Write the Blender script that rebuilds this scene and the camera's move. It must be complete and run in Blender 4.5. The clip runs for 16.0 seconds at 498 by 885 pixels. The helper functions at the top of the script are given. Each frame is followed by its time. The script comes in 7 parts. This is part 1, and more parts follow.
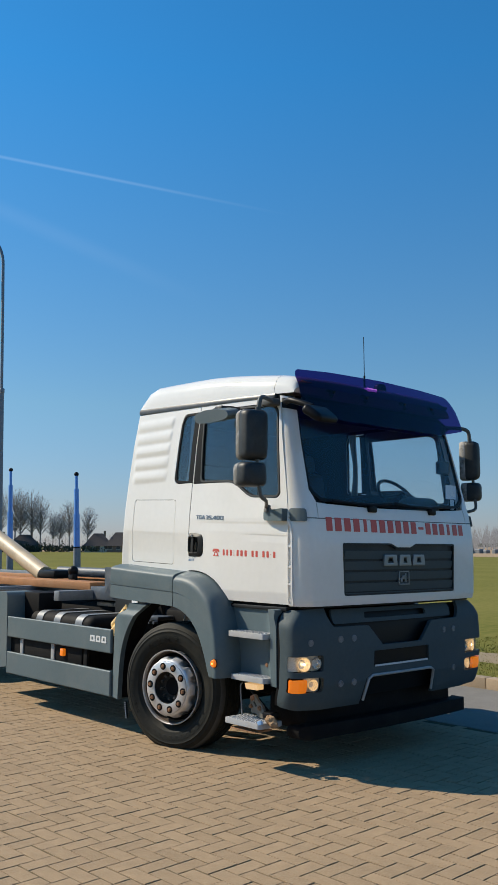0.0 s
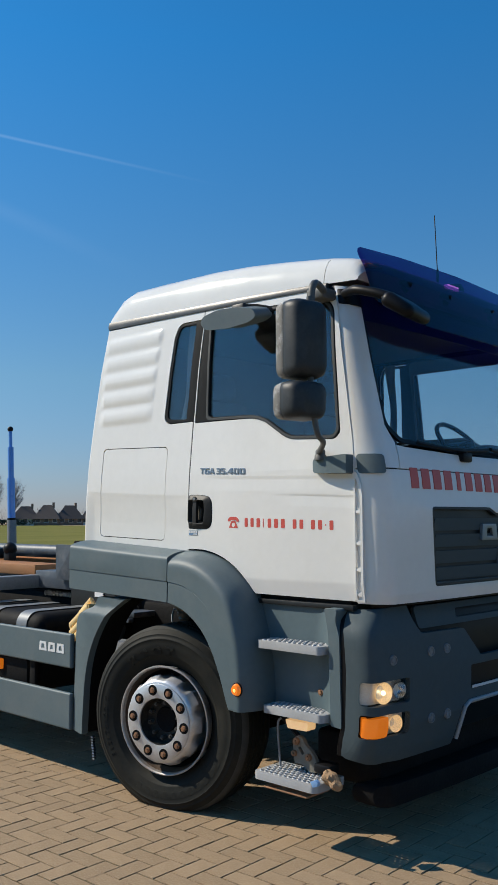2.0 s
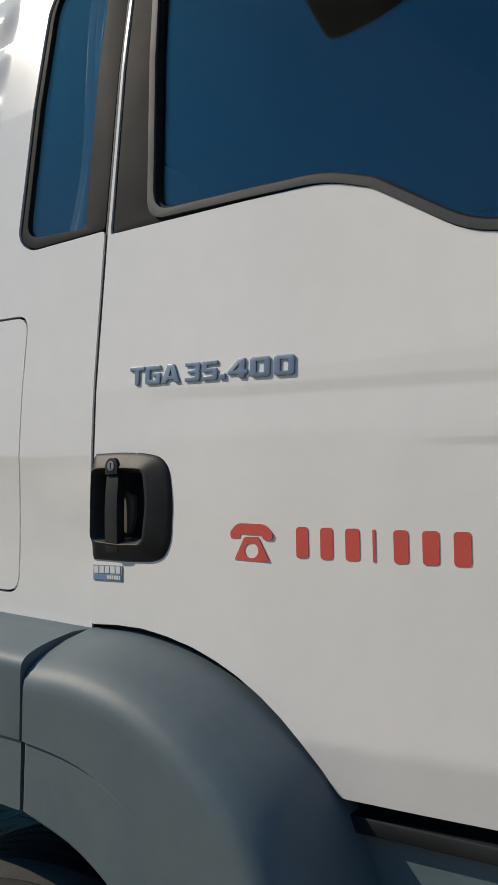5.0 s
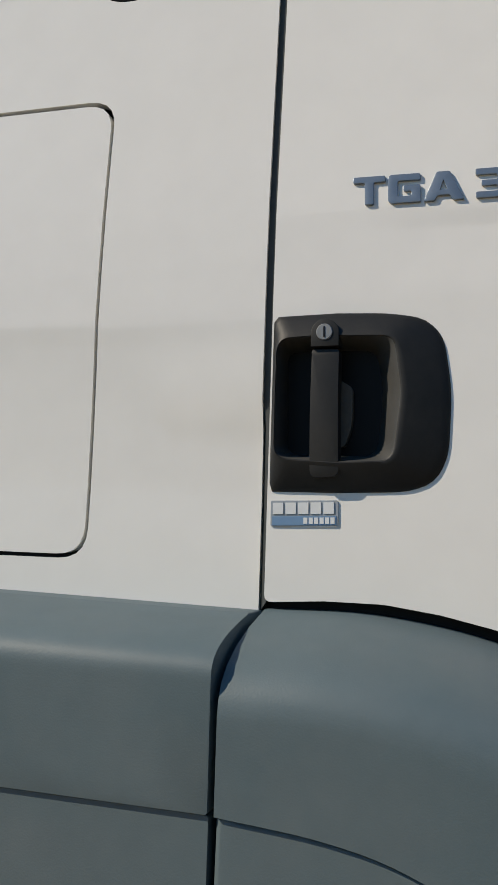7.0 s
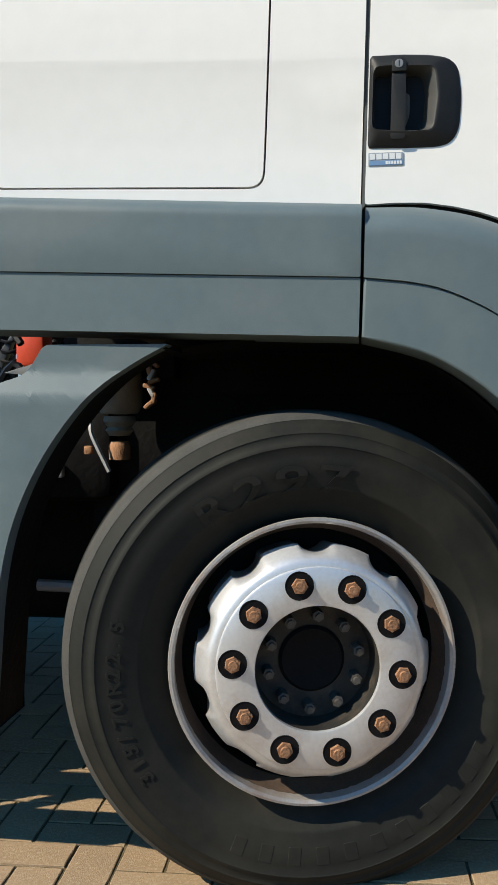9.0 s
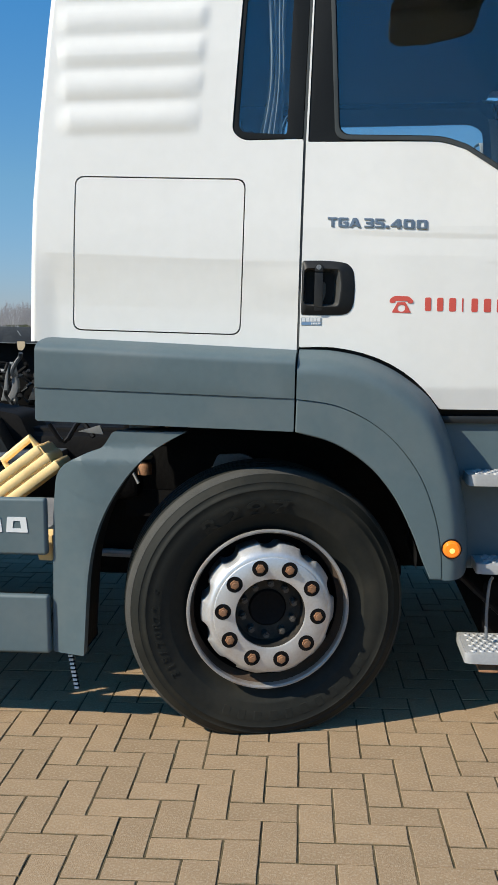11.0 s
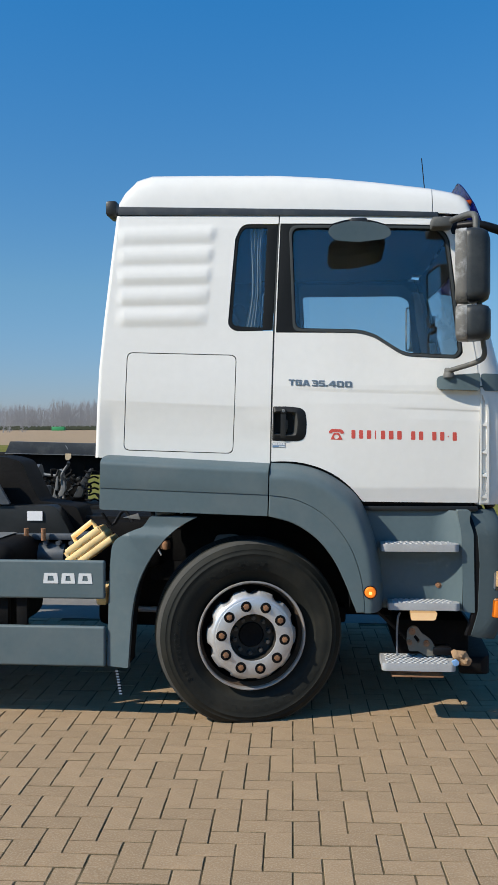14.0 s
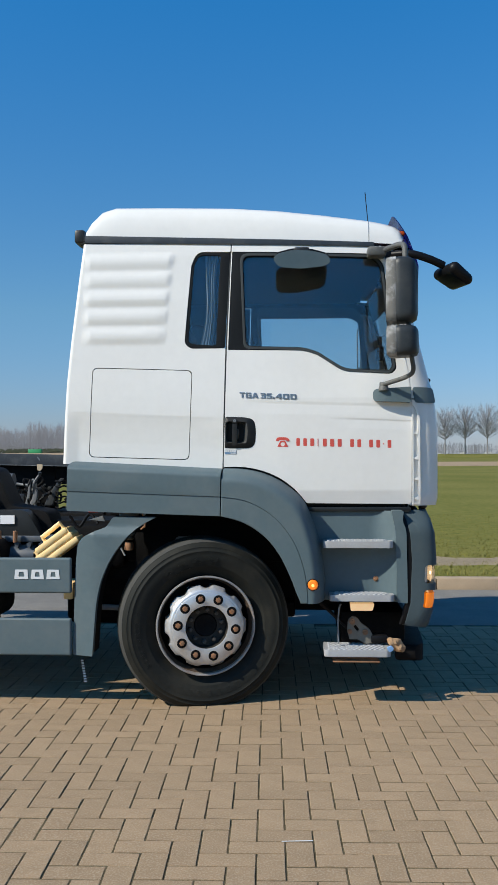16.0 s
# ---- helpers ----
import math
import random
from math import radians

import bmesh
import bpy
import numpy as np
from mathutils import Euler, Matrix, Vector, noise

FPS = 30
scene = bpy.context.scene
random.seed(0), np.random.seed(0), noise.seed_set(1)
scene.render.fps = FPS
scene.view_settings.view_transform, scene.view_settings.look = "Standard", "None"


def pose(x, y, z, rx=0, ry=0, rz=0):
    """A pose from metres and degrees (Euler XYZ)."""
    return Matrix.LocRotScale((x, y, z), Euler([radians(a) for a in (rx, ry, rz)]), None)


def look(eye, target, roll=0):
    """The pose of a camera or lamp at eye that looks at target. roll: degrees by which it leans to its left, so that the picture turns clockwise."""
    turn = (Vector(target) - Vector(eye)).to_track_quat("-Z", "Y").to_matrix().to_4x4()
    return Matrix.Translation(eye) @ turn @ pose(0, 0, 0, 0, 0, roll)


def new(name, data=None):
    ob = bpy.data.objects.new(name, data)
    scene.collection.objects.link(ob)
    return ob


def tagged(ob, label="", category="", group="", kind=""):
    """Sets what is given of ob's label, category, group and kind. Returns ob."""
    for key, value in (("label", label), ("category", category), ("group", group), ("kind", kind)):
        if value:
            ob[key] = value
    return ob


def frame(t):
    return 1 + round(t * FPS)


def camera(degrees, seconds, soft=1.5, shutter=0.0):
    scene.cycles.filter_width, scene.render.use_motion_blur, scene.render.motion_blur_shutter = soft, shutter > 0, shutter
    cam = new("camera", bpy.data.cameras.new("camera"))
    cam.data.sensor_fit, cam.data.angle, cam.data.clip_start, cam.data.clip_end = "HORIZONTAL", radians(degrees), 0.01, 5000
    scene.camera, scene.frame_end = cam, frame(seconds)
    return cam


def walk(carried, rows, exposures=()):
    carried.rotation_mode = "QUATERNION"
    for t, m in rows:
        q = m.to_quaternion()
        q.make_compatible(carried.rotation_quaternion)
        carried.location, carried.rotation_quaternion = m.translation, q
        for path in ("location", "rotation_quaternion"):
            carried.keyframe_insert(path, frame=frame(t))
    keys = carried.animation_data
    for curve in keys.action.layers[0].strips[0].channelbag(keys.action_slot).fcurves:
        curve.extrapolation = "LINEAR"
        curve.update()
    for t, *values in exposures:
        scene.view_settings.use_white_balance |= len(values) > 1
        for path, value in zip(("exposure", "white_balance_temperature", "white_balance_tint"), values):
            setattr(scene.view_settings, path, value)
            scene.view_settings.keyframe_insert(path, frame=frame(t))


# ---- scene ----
import itertools

# ------------------------------------------------------------ camera and walk
cam = camera(31.83, 16.0, soft=1.5)
walk(cam, [
    (0, look((5.749, -4.396, 1.571), (4.2700, -3.0714, 1.8110), 0.27)),
    (0.5, look((5.251, -4.119, 1.574), (3.7723, -2.7887, 1.7811), 0.11)),
    (1, look((4.719, -3.902, 1.558), (3.2791, -2.5263, 1.7444), -0.07)),
    (1.5, look((4.172, -3.618, 1.557), (2.7700, -2.2035, 1.7350), -0.04)),
    (2, look((3.694, -3.287, 1.550), (2.3224, -1.8418, 1.7264), -0.18)),
    (2.5, look((3.191, -2.946, 1.529), (1.8553, -1.4679, 1.7069), -0.18)),
    (3, look((2.728, -2.591, 1.516), (1.4137, -1.0937, 1.6925), -0.17)),
    (3.5, look((2.313, -2.261, 1.533), (1.0415, -0.7249, 1.6898), -0.11)),
    (4, look((1.897, -1.878, 1.556), (0.6529, -0.3164, 1.6773), -0.56)),
    (4.2, look((1.768, -1.708, 1.571), (0.5205, -0.1481, 1.6697), -1.11)),
    (6.3, look((0.633, -0.603, 1.597), (-0.3426, 1.1235, 1.8565), 0.81)),
    (6.5, look((0.585, -0.652, 1.561), (-0.3520, 1.0950, 1.8240), 0.94)),
    (7, look((0.347, -0.875, 1.442), (-0.2103, 1.0300, 1.6879), 0.35)),
    (7.5, look((0.198, -1.100, 1.304), (-0.1784, 0.8502, 1.5417), 0.10)),
    (8, look((0.116, -1.354, 1.195), (-0.2011, 0.6089, 1.4132), -0.05)),
    (8.5, look((0.097, -1.617, 1.048), (-0.1712, 0.3611, 1.1663), -0.18)),
    (9, look((0.106, -1.817, 0.972), (-0.1537, 0.1651, 0.8971), -0.19)),
    (9.5, look((0.122, -2.035, 0.963), (-0.1206, -0.0594, 0.7655), -0.09)),
    (10, look((0.233, -2.328, 1.101), (-0.0275, -0.3617, 0.8415), -0.05)),
    (10.2, look((0.266, -2.486, 1.202), (0.0140, -0.5189, 0.9430), -0.06)),
    (12.3, look((0.186, -3.796, 1.530), (0.0396, -1.8112, 1.3483), -0.10)),
    (12.5, look((0.248, -3.885, 1.535), (0.0727, -1.9006, 1.3816), -0.16)),
    (13, look((0.281, -4.140, 1.540), (0.1240, -2.1492, 1.4393), -0.12)),
    (13.5, look((0.350, -4.427, 1.519), (0.1768, -2.4348, 1.4738), -0.22)),
    (14, look((0.405, -4.704, 1.551), (0.2287, -2.7123, 1.5267), -0.16)),
    (14.5, look((0.463, -4.927, 1.533), (0.2883, -2.9348, 1.5404), -0.11)),
    (15, look((0.490, -5.063, 1.517), (0.3131, -3.0707, 1.5435), -0.17)),
    (15.5, look((0.542, -5.162, 1.486), (0.3846, -3.1689, 1.5175), -0.05)),
    (16, look((0.584, -5.162, 1.465), (0.4584, -3.1662, 1.4921), -0.24)),
], exposures=[(0, 0.22, 6870, 10), (0.5, 0.20, 6780, 10), (1, 0.16, 6520, 10), (1.5, 0.12, 6540, 10), (2.5, 0.02, 6530, 10), (3, 0.03, 6540, 10), (3.5, 0.05, 6850, 10), (4, -0.14, 6650, 11), (6.3, -0.42, 7050, 13), (7, -0.2, 6950, 12), (7.5, -0.05, 6800, 11), (8, 0.15, 6750, 10), (8.5, 0.3, 6750, 9), (9, 0.46, 6800, 9), (9.5, 0.56, 6720, 8), (10, 0.43, 6600, 8), (12.3, 0.32, 6500, 10), (13.5, 0.22, 6430, 10), (16, 0.2, 6250, 9)])

# ------------------------------------------------------------ sky and sun
SUN_WAY = Vector((1.05, 0.62, -1.0)).normalized()
world = bpy.data.worlds.new("sky")
scene.world = world
world.use_nodes = True
wn, wl = world.node_tree.nodes, world.node_tree.links
sky = wn.new("ShaderNodeTexSky")
sky.sky_type = "NISHITA"
sky.sun_disc = False
sky.sun_elevation = math.asin(-SUN_WAY.z)
sky.sun_rotation = math.atan2(-SUN_WAY.x, -SUN_WAY.y)
sky.air_density, sky.dust_density, sky.ozone_density = 1.0, 0.25, 3.0
coord = wn.new("ShaderNodeTexCoord")
height = wn.new("ShaderNodeSeparateXYZ")
ramp = wn.new("ShaderNodeValToRGB")
ramp.color_ramp.elements[0].position, ramp.color_ramp.elements[0].color = 0.02, (0.60, 0.68, 0.98, 1)
ramp.color_ramp.elements[1].position, ramp.color_ramp.elements[1].color = 0.50, (0.24, 1.17, 1.67, 1)
mid = ramp.color_ramp.elements.new(0.16)
mid.color = (0.65, 0.94, 1.07, 1)
tint = wn.new("ShaderNodeVectorMath")
tint.operation = "MULTIPLY"
background = wn["Background"]
background.inputs[1].default_value = 0.085
wl.new(coord.outputs["Generated"], height.inputs[0])
wl.new(height.outputs["Z"], ramp.inputs[0])
wl.new(sky.outputs[0], tint.inputs[0])
wl.new(ramp.outputs[0], tint.inputs[1])


def contrail(normal, middle, width, reach, add):
    """A thin straight trail of ice cloud: the sky near one great circle, fading along it."""
    def node(kind, op, value):
        k = wn.new(kind)
        k.operation = op
        if value is not None:
            k.inputs[1].default_value = value
        return k
    across, along = node("ShaderNodeVectorMath", "DOT_PRODUCT", normal), node("ShaderNodeVectorMath", "DISTANCE", middle)
    size = node("ShaderNodeMath", "ABSOLUTE", None)
    near, fade = wn.new("ShaderNodeMapRange"), wn.new("ShaderNodeMapRange")
    near.interpolation_type = fade.interpolation_type = "SMOOTHSTEP"
    near.inputs["From Min"].default_value, near.inputs["From Max"].default_value = width, 0.0
    fade.inputs["From Min"].default_value, fade.inputs["From Max"].default_value = reach, reach * 0.25
    both = node("ShaderNodeMath", "MULTIPLY", None)
    cloud = wn.new("ShaderNodeVectorMath")
    cloud.operation = "SCALE"
    cloud.inputs[0].default_value = add
    for k in (across, along):
        wl.new(coord.outputs["Generated"], k.inputs[0])
    wl.new(across.outputs["Value"], size.inputs[0])
    wl.new(size.outputs[0], near.inputs["Value"])
    wl.new(along.outputs["Value"], fade.inputs["Value"])
    wl.new(near.outputs[0], both.inputs[0])
    wl.new(fade.outputs[0], both.inputs[1])
    wl.new(both.outputs[0], cloud.inputs["Scale"])
    return cloud.outputs[0]


shade = tint.outputs[0]
for trail in (contrail((-0.3986, 0.106, -0.911), (-0.827, 0.388, 0.407), 0.0026, 0.33, (0.75, 0.75, 0.6)),
              contrail((-0.4406, -0.1393, -0.8868), (-0.8447, 0.3987, 0.3571), 0.014, 0.27, (0.20, 0.18, 0.14))):
    plus = wn.new("ShaderNodeVectorMath")
    wl.new(shade, plus.inputs[0])
    wl.new(trail, plus.inputs[1])
    shade = plus.outputs[0]
wl.new(shade, background.inputs[0])

sun_data = bpy.data.lights.new("sun", "SUN")
sun_data.energy, sun_data.angle, sun_data.color = 5.0, radians(0.53), (1.0, 0.91, 0.76)
sun = new("sun", sun_data)
sun.matrix_world = look(-20 * SUN_WAY, (0, 0, 0))

# ------------------------------------------------------------ materials
def material(name, color, rough=0.5, metal=0.0, vary=0.08, scale=8.0, bump=0.0, bump_scale=60.0, dirt=None, dirt_amount=0.0,
             dirt_scale=3.0, coat=0.0, island=0.0, spec=0.5):
    """A surface with two scales of variation, an optional shaped dirt and a fine relief."""
    m = bpy.data.materials.new(name)
    m.use_nodes = True
    n, l = m.node_tree.nodes, m.node_tree.links
    b = n["Principled BSDF"]
    b.inputs["Roughness"].default_value, b.inputs["Metallic"].default_value = rough, metal
    b.inputs["Coat Weight"].default_value = coat
    b.inputs["Specular IOR Level"].default_value = spec
    b.inputs["Coat Roughness"].default_value = 0.06
    tc = n.new("ShaderNodeTexCoord")
    n1 = n.new("ShaderNodeTexNoise")
    n1.inputs["Scale"].default_value, n1.inputs["Detail"].default_value = scale, 4
    l.new(tc.outputs["Object"], n1.inputs["Vector"])
    n2 = n.new("ShaderNodeTexNoise")
    n2.inputs["Scale"].default_value, n2.inputs["Detail"].default_value = scale * 14, 3
    l.new(tc.outputs["Object"], n2.inputs["Vector"])
    add = n.new("ShaderNodeMath")
    add.operation = "ADD"
    l.new(n1.outputs[0], add.inputs[0])
    l.new(n2.outputs[0], add.inputs[1])
    mp = n.new("ShaderNodeMapRange")
    mp.inputs["From Min"].default_value, mp.inputs["From Max"].default_value = 0.6, 1.4
    mp.inputs["To Min"].default_value, mp.inputs["To Max"].default_value = 1 - vary, 1 + vary
    l.new(add.outputs[0], mp.inputs["Value"])
    value = mp.outputs[0]
    if island:
        info = n.new("ShaderNodeNewGeometry" if island > 0 else "ShaderNodeObjectInfo")
        r = n.new("ShaderNodeMapRange")
        r.inputs["To Min"].default_value, r.inputs["To Max"].default_value = 1 - abs(island), 1 + abs(island)
        l.new(info.outputs["Random Per Island" if island > 0 else "Random"], r.inputs["Value"])
        mul = n.new("ShaderNodeMath")
        mul.operation = "MULTIPLY"
        l.new(value, mul.inputs[0])
        l.new(r.outputs[0], mul.inputs[1])
        value = mul.outputs[0]
    sc = n.new("ShaderNodeVectorMath")
    sc.operation = "SCALE"
    sc.inputs[0].default_value = color
    l.new(value, sc.inputs["Scale"])
    out = sc.outputs[0]
    if dirt:
        n3 = n.new("ShaderNodeTexNoise")
        n3.inputs["Scale"].default_value, n3.inputs["Detail"].default_value, n3.inputs["Roughness"].default_value = dirt_scale, 8, 0.65
        l.new(tc.outputs["Object"], n3.inputs["Vector"])
        m3 = n.new("ShaderNodeMapRange")
        m3.inputs["From Min"].default_value, m3.inputs["From Max"].default_value = 0.48, 0.72
        m3.inputs["To Max"].default_value = dirt_amount
        l.new(n3.outputs[0], m3.inputs["Value"])
        mix = n.new("ShaderNodeMix")
        mix.data_type = "RGBA"
        l.new(m3.outputs[0], mix.inputs["Factor"])
        l.new(out, mix.inputs["A"])
        mix.inputs["B"].default_value = (*dirt, 1)
        out = mix.outputs["Result"]
    l.new(out, b.inputs["Base Color"])
    rr = n.new("ShaderNodeMapRange")
    rr.inputs["To Min"].default_value, rr.inputs["To Max"].default_value = max(rough - 0.08, 0.02), min(rough + 0.1, 1)
    l.new(n1.outputs[0], rr.inputs["Value"])
    l.new(rr.outputs[0], b.inputs["Roughness"])
    if bump:
        n4 = n.new("ShaderNodeTexNoise")
        n4.inputs["Scale"].default_value, n4.inputs["Detail"].default_value = bump_scale, 5
        l.new(tc.outputs["Object"], n4.inputs["Vector"])
        bp = n.new("ShaderNodeBump")
        bp.inputs["Strength"].default_value, bp.inputs["Distance"].default_value = bump, 0.01
        l.new(n4.outputs[0], bp.inputs["Height"])
        l.new(bp.outputs[0], b.inputs["Normal"])
    return m


def glass(name, tint, gloss=0.04, mirror=0.12, dust=0.0):
    """Thin tinted glass: tinted see-through with a glossy skin."""
    m = bpy.data.materials.new(name)
    m.use_nodes = True
    n, l = m.node_tree.nodes, m.node_tree.links
    n.remove(n["Principled BSDF"])
    t = n.new("ShaderNodeBsdfTransparent")
    t.inputs[0].default_value = (*tint, 1)
    g = n.new("ShaderNodeBsdfGlossy")
    g.inputs["Roughness"].default_value = gloss
    f = n.new("ShaderNodeLayerWeight")
    f.inputs[0].default_value = 0.5
    e = n.new("ShaderNodeMath")
    e.operation = "POWER"
    e.inputs[1].default_value = 5.0
    l.new(f.outputs["Facing"], e.inputs[0])
    k = n.new("ShaderNodeMath")
    k.operation = "MULTIPLY_ADD"
    k.inputs[1].default_value, k.inputs[2].default_value = 0.8, mirror
    l.new(e.outputs[0], k.inputs[0])
    mx = n.new("ShaderNodeMixShader")
    l.new(k.outputs[0], mx.inputs[0])
    l.new(t.outputs[0], mx.inputs[1])
    l.new(g.outputs[0], mx.inputs[2])
    skin = n.new("ShaderNodeBsdfDiffuse")
    skin.inputs[0].default_value = (0.62, 0.58, 0.52, 1)
    dusty = n.new("ShaderNodeMixShader")
    dusty.inputs[0].default_value = dust
    l.new(mx.outputs[0], dusty.inputs[1])
    l.new(skin.outputs[0], dusty.inputs[2])
    l.new(dusty.outputs[0], n["Material Output"].inputs[0])
    return m


def lamp_lens(name, color, glow, strength):
    m = material(name, color, rough=0.12, vary=0.15, scale=30, coat=0.6)
    b = m.node_tree.nodes["Principled BSDF"]
    b.inputs["Emission Color"].default_value = (*glow, 1)
    b.inputs["Emission Strength"].default_value = strength
    return m


WHITE = material("white_paint", (0.73, 0.72, 0.69), 0.11, vary=0.03, scale=1.5, coat=0.0, dirt=(0.62, 0.58, 0.50), dirt_amount=0.16, dirt_scale=1.1)
PLASTIC = material("grey_plastic", (0.077, 0.114, 0.128), 0.54, vary=0.07, scale=2.5, bump=0.06, bump_scale=500, dirt=(0.17, 0.18, 0.175), dirt_amount=0.35, dirt_scale=2)
DARK_PLASTIC = material("dark_plastic", (0.010, 0.012, 0.0135), 0.45, vary=0.12, scale=5, bump=0.05, bump_scale=400, dirt=(0.036, 0.036, 0.034), dirt_amount=0.4, spec=0.35)
HANDLE_BLACK = material("handle_plastic", (0.0085, 0.0093, 0.0100), 0.52, vary=0.15, scale=12, bump=0.03, bump_scale=900, dirt=(0.03, 0.028, 0.024), dirt_amount=0.35, dirt_scale=14, spec=0.32)
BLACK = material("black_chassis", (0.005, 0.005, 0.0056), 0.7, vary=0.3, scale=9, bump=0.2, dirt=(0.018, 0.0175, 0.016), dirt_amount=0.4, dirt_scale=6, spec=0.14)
RUBBER = material("tyre_rubber", (0.0165, 0.0177, 0.0158), 0.64, vary=0.15, scale=4, bump=0.04, bump_scale=500, dirt=(0.056, 0.050, 0.036), dirt_amount=0.5, dirt_scale=2.2, spec=0.14)
TREAD = material("tyre_tread", (0.062, 0.062, 0.058), 0.85, vary=0.2, scale=20, bump=0.10, bump_scale=260, spec=0.08)
GUTTER = material("dark_grey_trim", (0.026, 0.030, 0.034), 0.4, vary=0.12, scale=6, bump=0.05, bump_scale=300, dirt=(0.10, 0.10, 0.09), dirt_amount=0.4, dirt_scale=10)
SEAL_GREY = material("grey_rubber", (0.040, 0.046, 0.048), 0.6, vary=0.12, scale=9, spec=0.25)
SEAL = material("black_seal", (0.007, 0.007, 0.008), 0.42, vary=0.1, spec=0.16)
SURROUND = material("window_surround", (0.011, 0.013, 0.015), 0.62, vary=0.08, scale=6, spec=0.08)
# arch plastic again, darkened because the bumper front lies in shade
SHADED_PLASTIC = material("shaded_plastic", (0.054, 0.076, 0.086), 0.6, vary=0.07, scale=2.5, bump=0.06, bump_scale=500, dirt=(0.12, 0.125, 0.12), dirt_amount=0.3, dirt_scale=2, spec=0.2)
PLATE_SILVER = material("plate_silver", (0.30, 0.335, 0.37), 0.4, metal=0.2, vary=0.05)
BULB_GLOW = lamp_lens("lit_bulb", (0.9, 0.8, 0.6), (1.0, 0.80, 0.48), 3.5)
SILVER = material("silver_paint", (0.62, 0.63, 0.64), 0.34, metal=0.55, vary=0.08, scale=9, bump=0.03, bump_scale=300, dirt=(0.25, 0.15, 0.08), dirt_amount=0.5, dirt_scale=6)
STEEL = material("bare_steel", (0.45, 0.45, 0.44), 0.4, metal=0.8, vary=0.15, scale=12, dirt=(0.25, 0.16, 0.09), dirt_amount=0.5, dirt_scale=9)
RUST = material("rusty_steel", (0.30, 0.155, 0.08), 0.75, metal=0.2, vary=0.35, scale=30, bump=0.3, bump_scale=200)
ALU = material("step_aluminium", (0.36, 0.37, 0.38), 0.6, metal=0.25, vary=0.1, scale=8, bump=0.06, bump_scale=200, dirt=(0.30, 0.28, 0.24), dirt_amount=0.4)
LETTER_SILVER = material("letter_silver", (0.20, 0.235, 0.27), 0.3, metal=0.55, vary=0.06, scale=20)
PLATE_BLUE = material("plate_blue", (0.16, 0.27, 0.42), 0.35, metal=0.2, vary=0.05)
LETTER_WHITE = material("letter_white", (0.62, 0.64, 0.65), 0.4, vary=0.05)
RED = material("red_film", (0.56, 0.082, 0.060), 0.4, vary=0.06, scale=20)
RED_PLASTIC = material("red_plastic", (0.55, 0.055, 0.02), 0.45, vary=0.1, scale=8)
YELLOW = material("yellow_plastic", (0.92, 0.655, 0.30), 0.5, vary=0.08, scale=8, dirt=(0.45, 0.28, 0.10), dirt_amount=0.4, dirt_scale=10)
BLUE = material("blue_paint", (0.085, 0.27, 0.70), 0.3, vary=0.1, scale=10, coat=0.4)
ORANGE_RUST = material("orange_primer", (0.40, 0.17, 0.06), 0.7, vary=0.25, scale=6, dirt=(0.25, 0.16, 0.09), dirt_amount=0.6)
GREY_STEEL = material("grey_steel", (0.17, 0.185, 0.20), 0.5, metal=0.2, vary=0.2, scale=7, dirt=(0.30, 0.29, 0.27), dirt_amount=0.4, dirt_scale=8)
BEAM_SLATE = material("beam_paint", (0.030, 0.036, 0.045), 0.5, vary=0.2, scale=6, dirt=(0.16, 0.16, 0.155), dirt_amount=0.3, dirt_scale=10, spec=0.3)
SLATE = material("slate_paint", (0.055, 0.068, 0.085), 0.45, vary=0.2, scale=6, dirt=(0.22, 0.21, 0.20), dirt_amount=0.35, dirt_scale=12)
TAN = material("tan_paint", (0.45, 0.36, 0.24), 0.5, vary=0.15, scale=4, dirt=(0.2, 0.13, 0.07), dirt_amount=0.5)
STRAP = material("brown_strap", (0.30, 0.19, 0.105), 0.9, vary=0.35, scale=28, bump=0.4, bump_scale=160)
BLUE_TAPE = material("blue_tape", (0.22, 0.40, 0.68), 0.5, vary=0.1)
CURTAIN = material("curtain_cloth", (0.24, 0.27, 0.29), 0.9, vary=0.12, scale=20)
RIM_STEEL = material("rim_steel", (0.36, 0.35, 0.34), 0.45, metal=0.35, vary=0.15, scale=14, dirt=(0.20, 0.11, 0.055), dirt_amount=0.85, dirt_scale=7)
DUSTY = material("dusty_grey", (0.17, 0.155, 0.125), 0.7, vary=0.2, scale=12, dirt=(0.30, 0.20, 0.12), dirt_amount=0.5, dirt_scale=10)
SEAT = material("seat_cloth", (0.035, 0.038, 0.045), 0.9, vary=0.15, scale=40)
DASH = material("dashboard_plastic", (0.045, 0.047, 0.05), 0.7, vary=0.1, scale=10)
INNER = material("cab_lining", (0.060, 0.061, 0.066), 0.85, vary=0.1, scale=6)
PAPER = material("white_paper", (0.72, 0.73, 0.75), 0.7, vary=0.05)
GLASS = glass("tinted_glass", (0.93, 0.955, 0.965), 0.012, 0.085, 0.004)
SCREEN = glass("windscreen_glass", (0.97, 0.985, 0.99), 0.012, 0.035)
VISOR = glass("purple_visor", (0.25, 0.18, 0.44), 0.03, 0.03)
CLEAR = glass("clear_lens", (0.94, 0.95, 0.96), 0.02, 0.05)
MIRROR = material("mirror_glass", (0.9, 0.9, 0.9), 0.02, metal=1.0, vary=0.0)
CHROME = material("chrome", (0.80, 0.79, 0.76), 0.26, metal=1.0, vary=0.03)
AMBER = lamp_lens("amber_lens", (0.74, 0.16, 0.010), (1.0, 0.24, 0.015), 0.40)
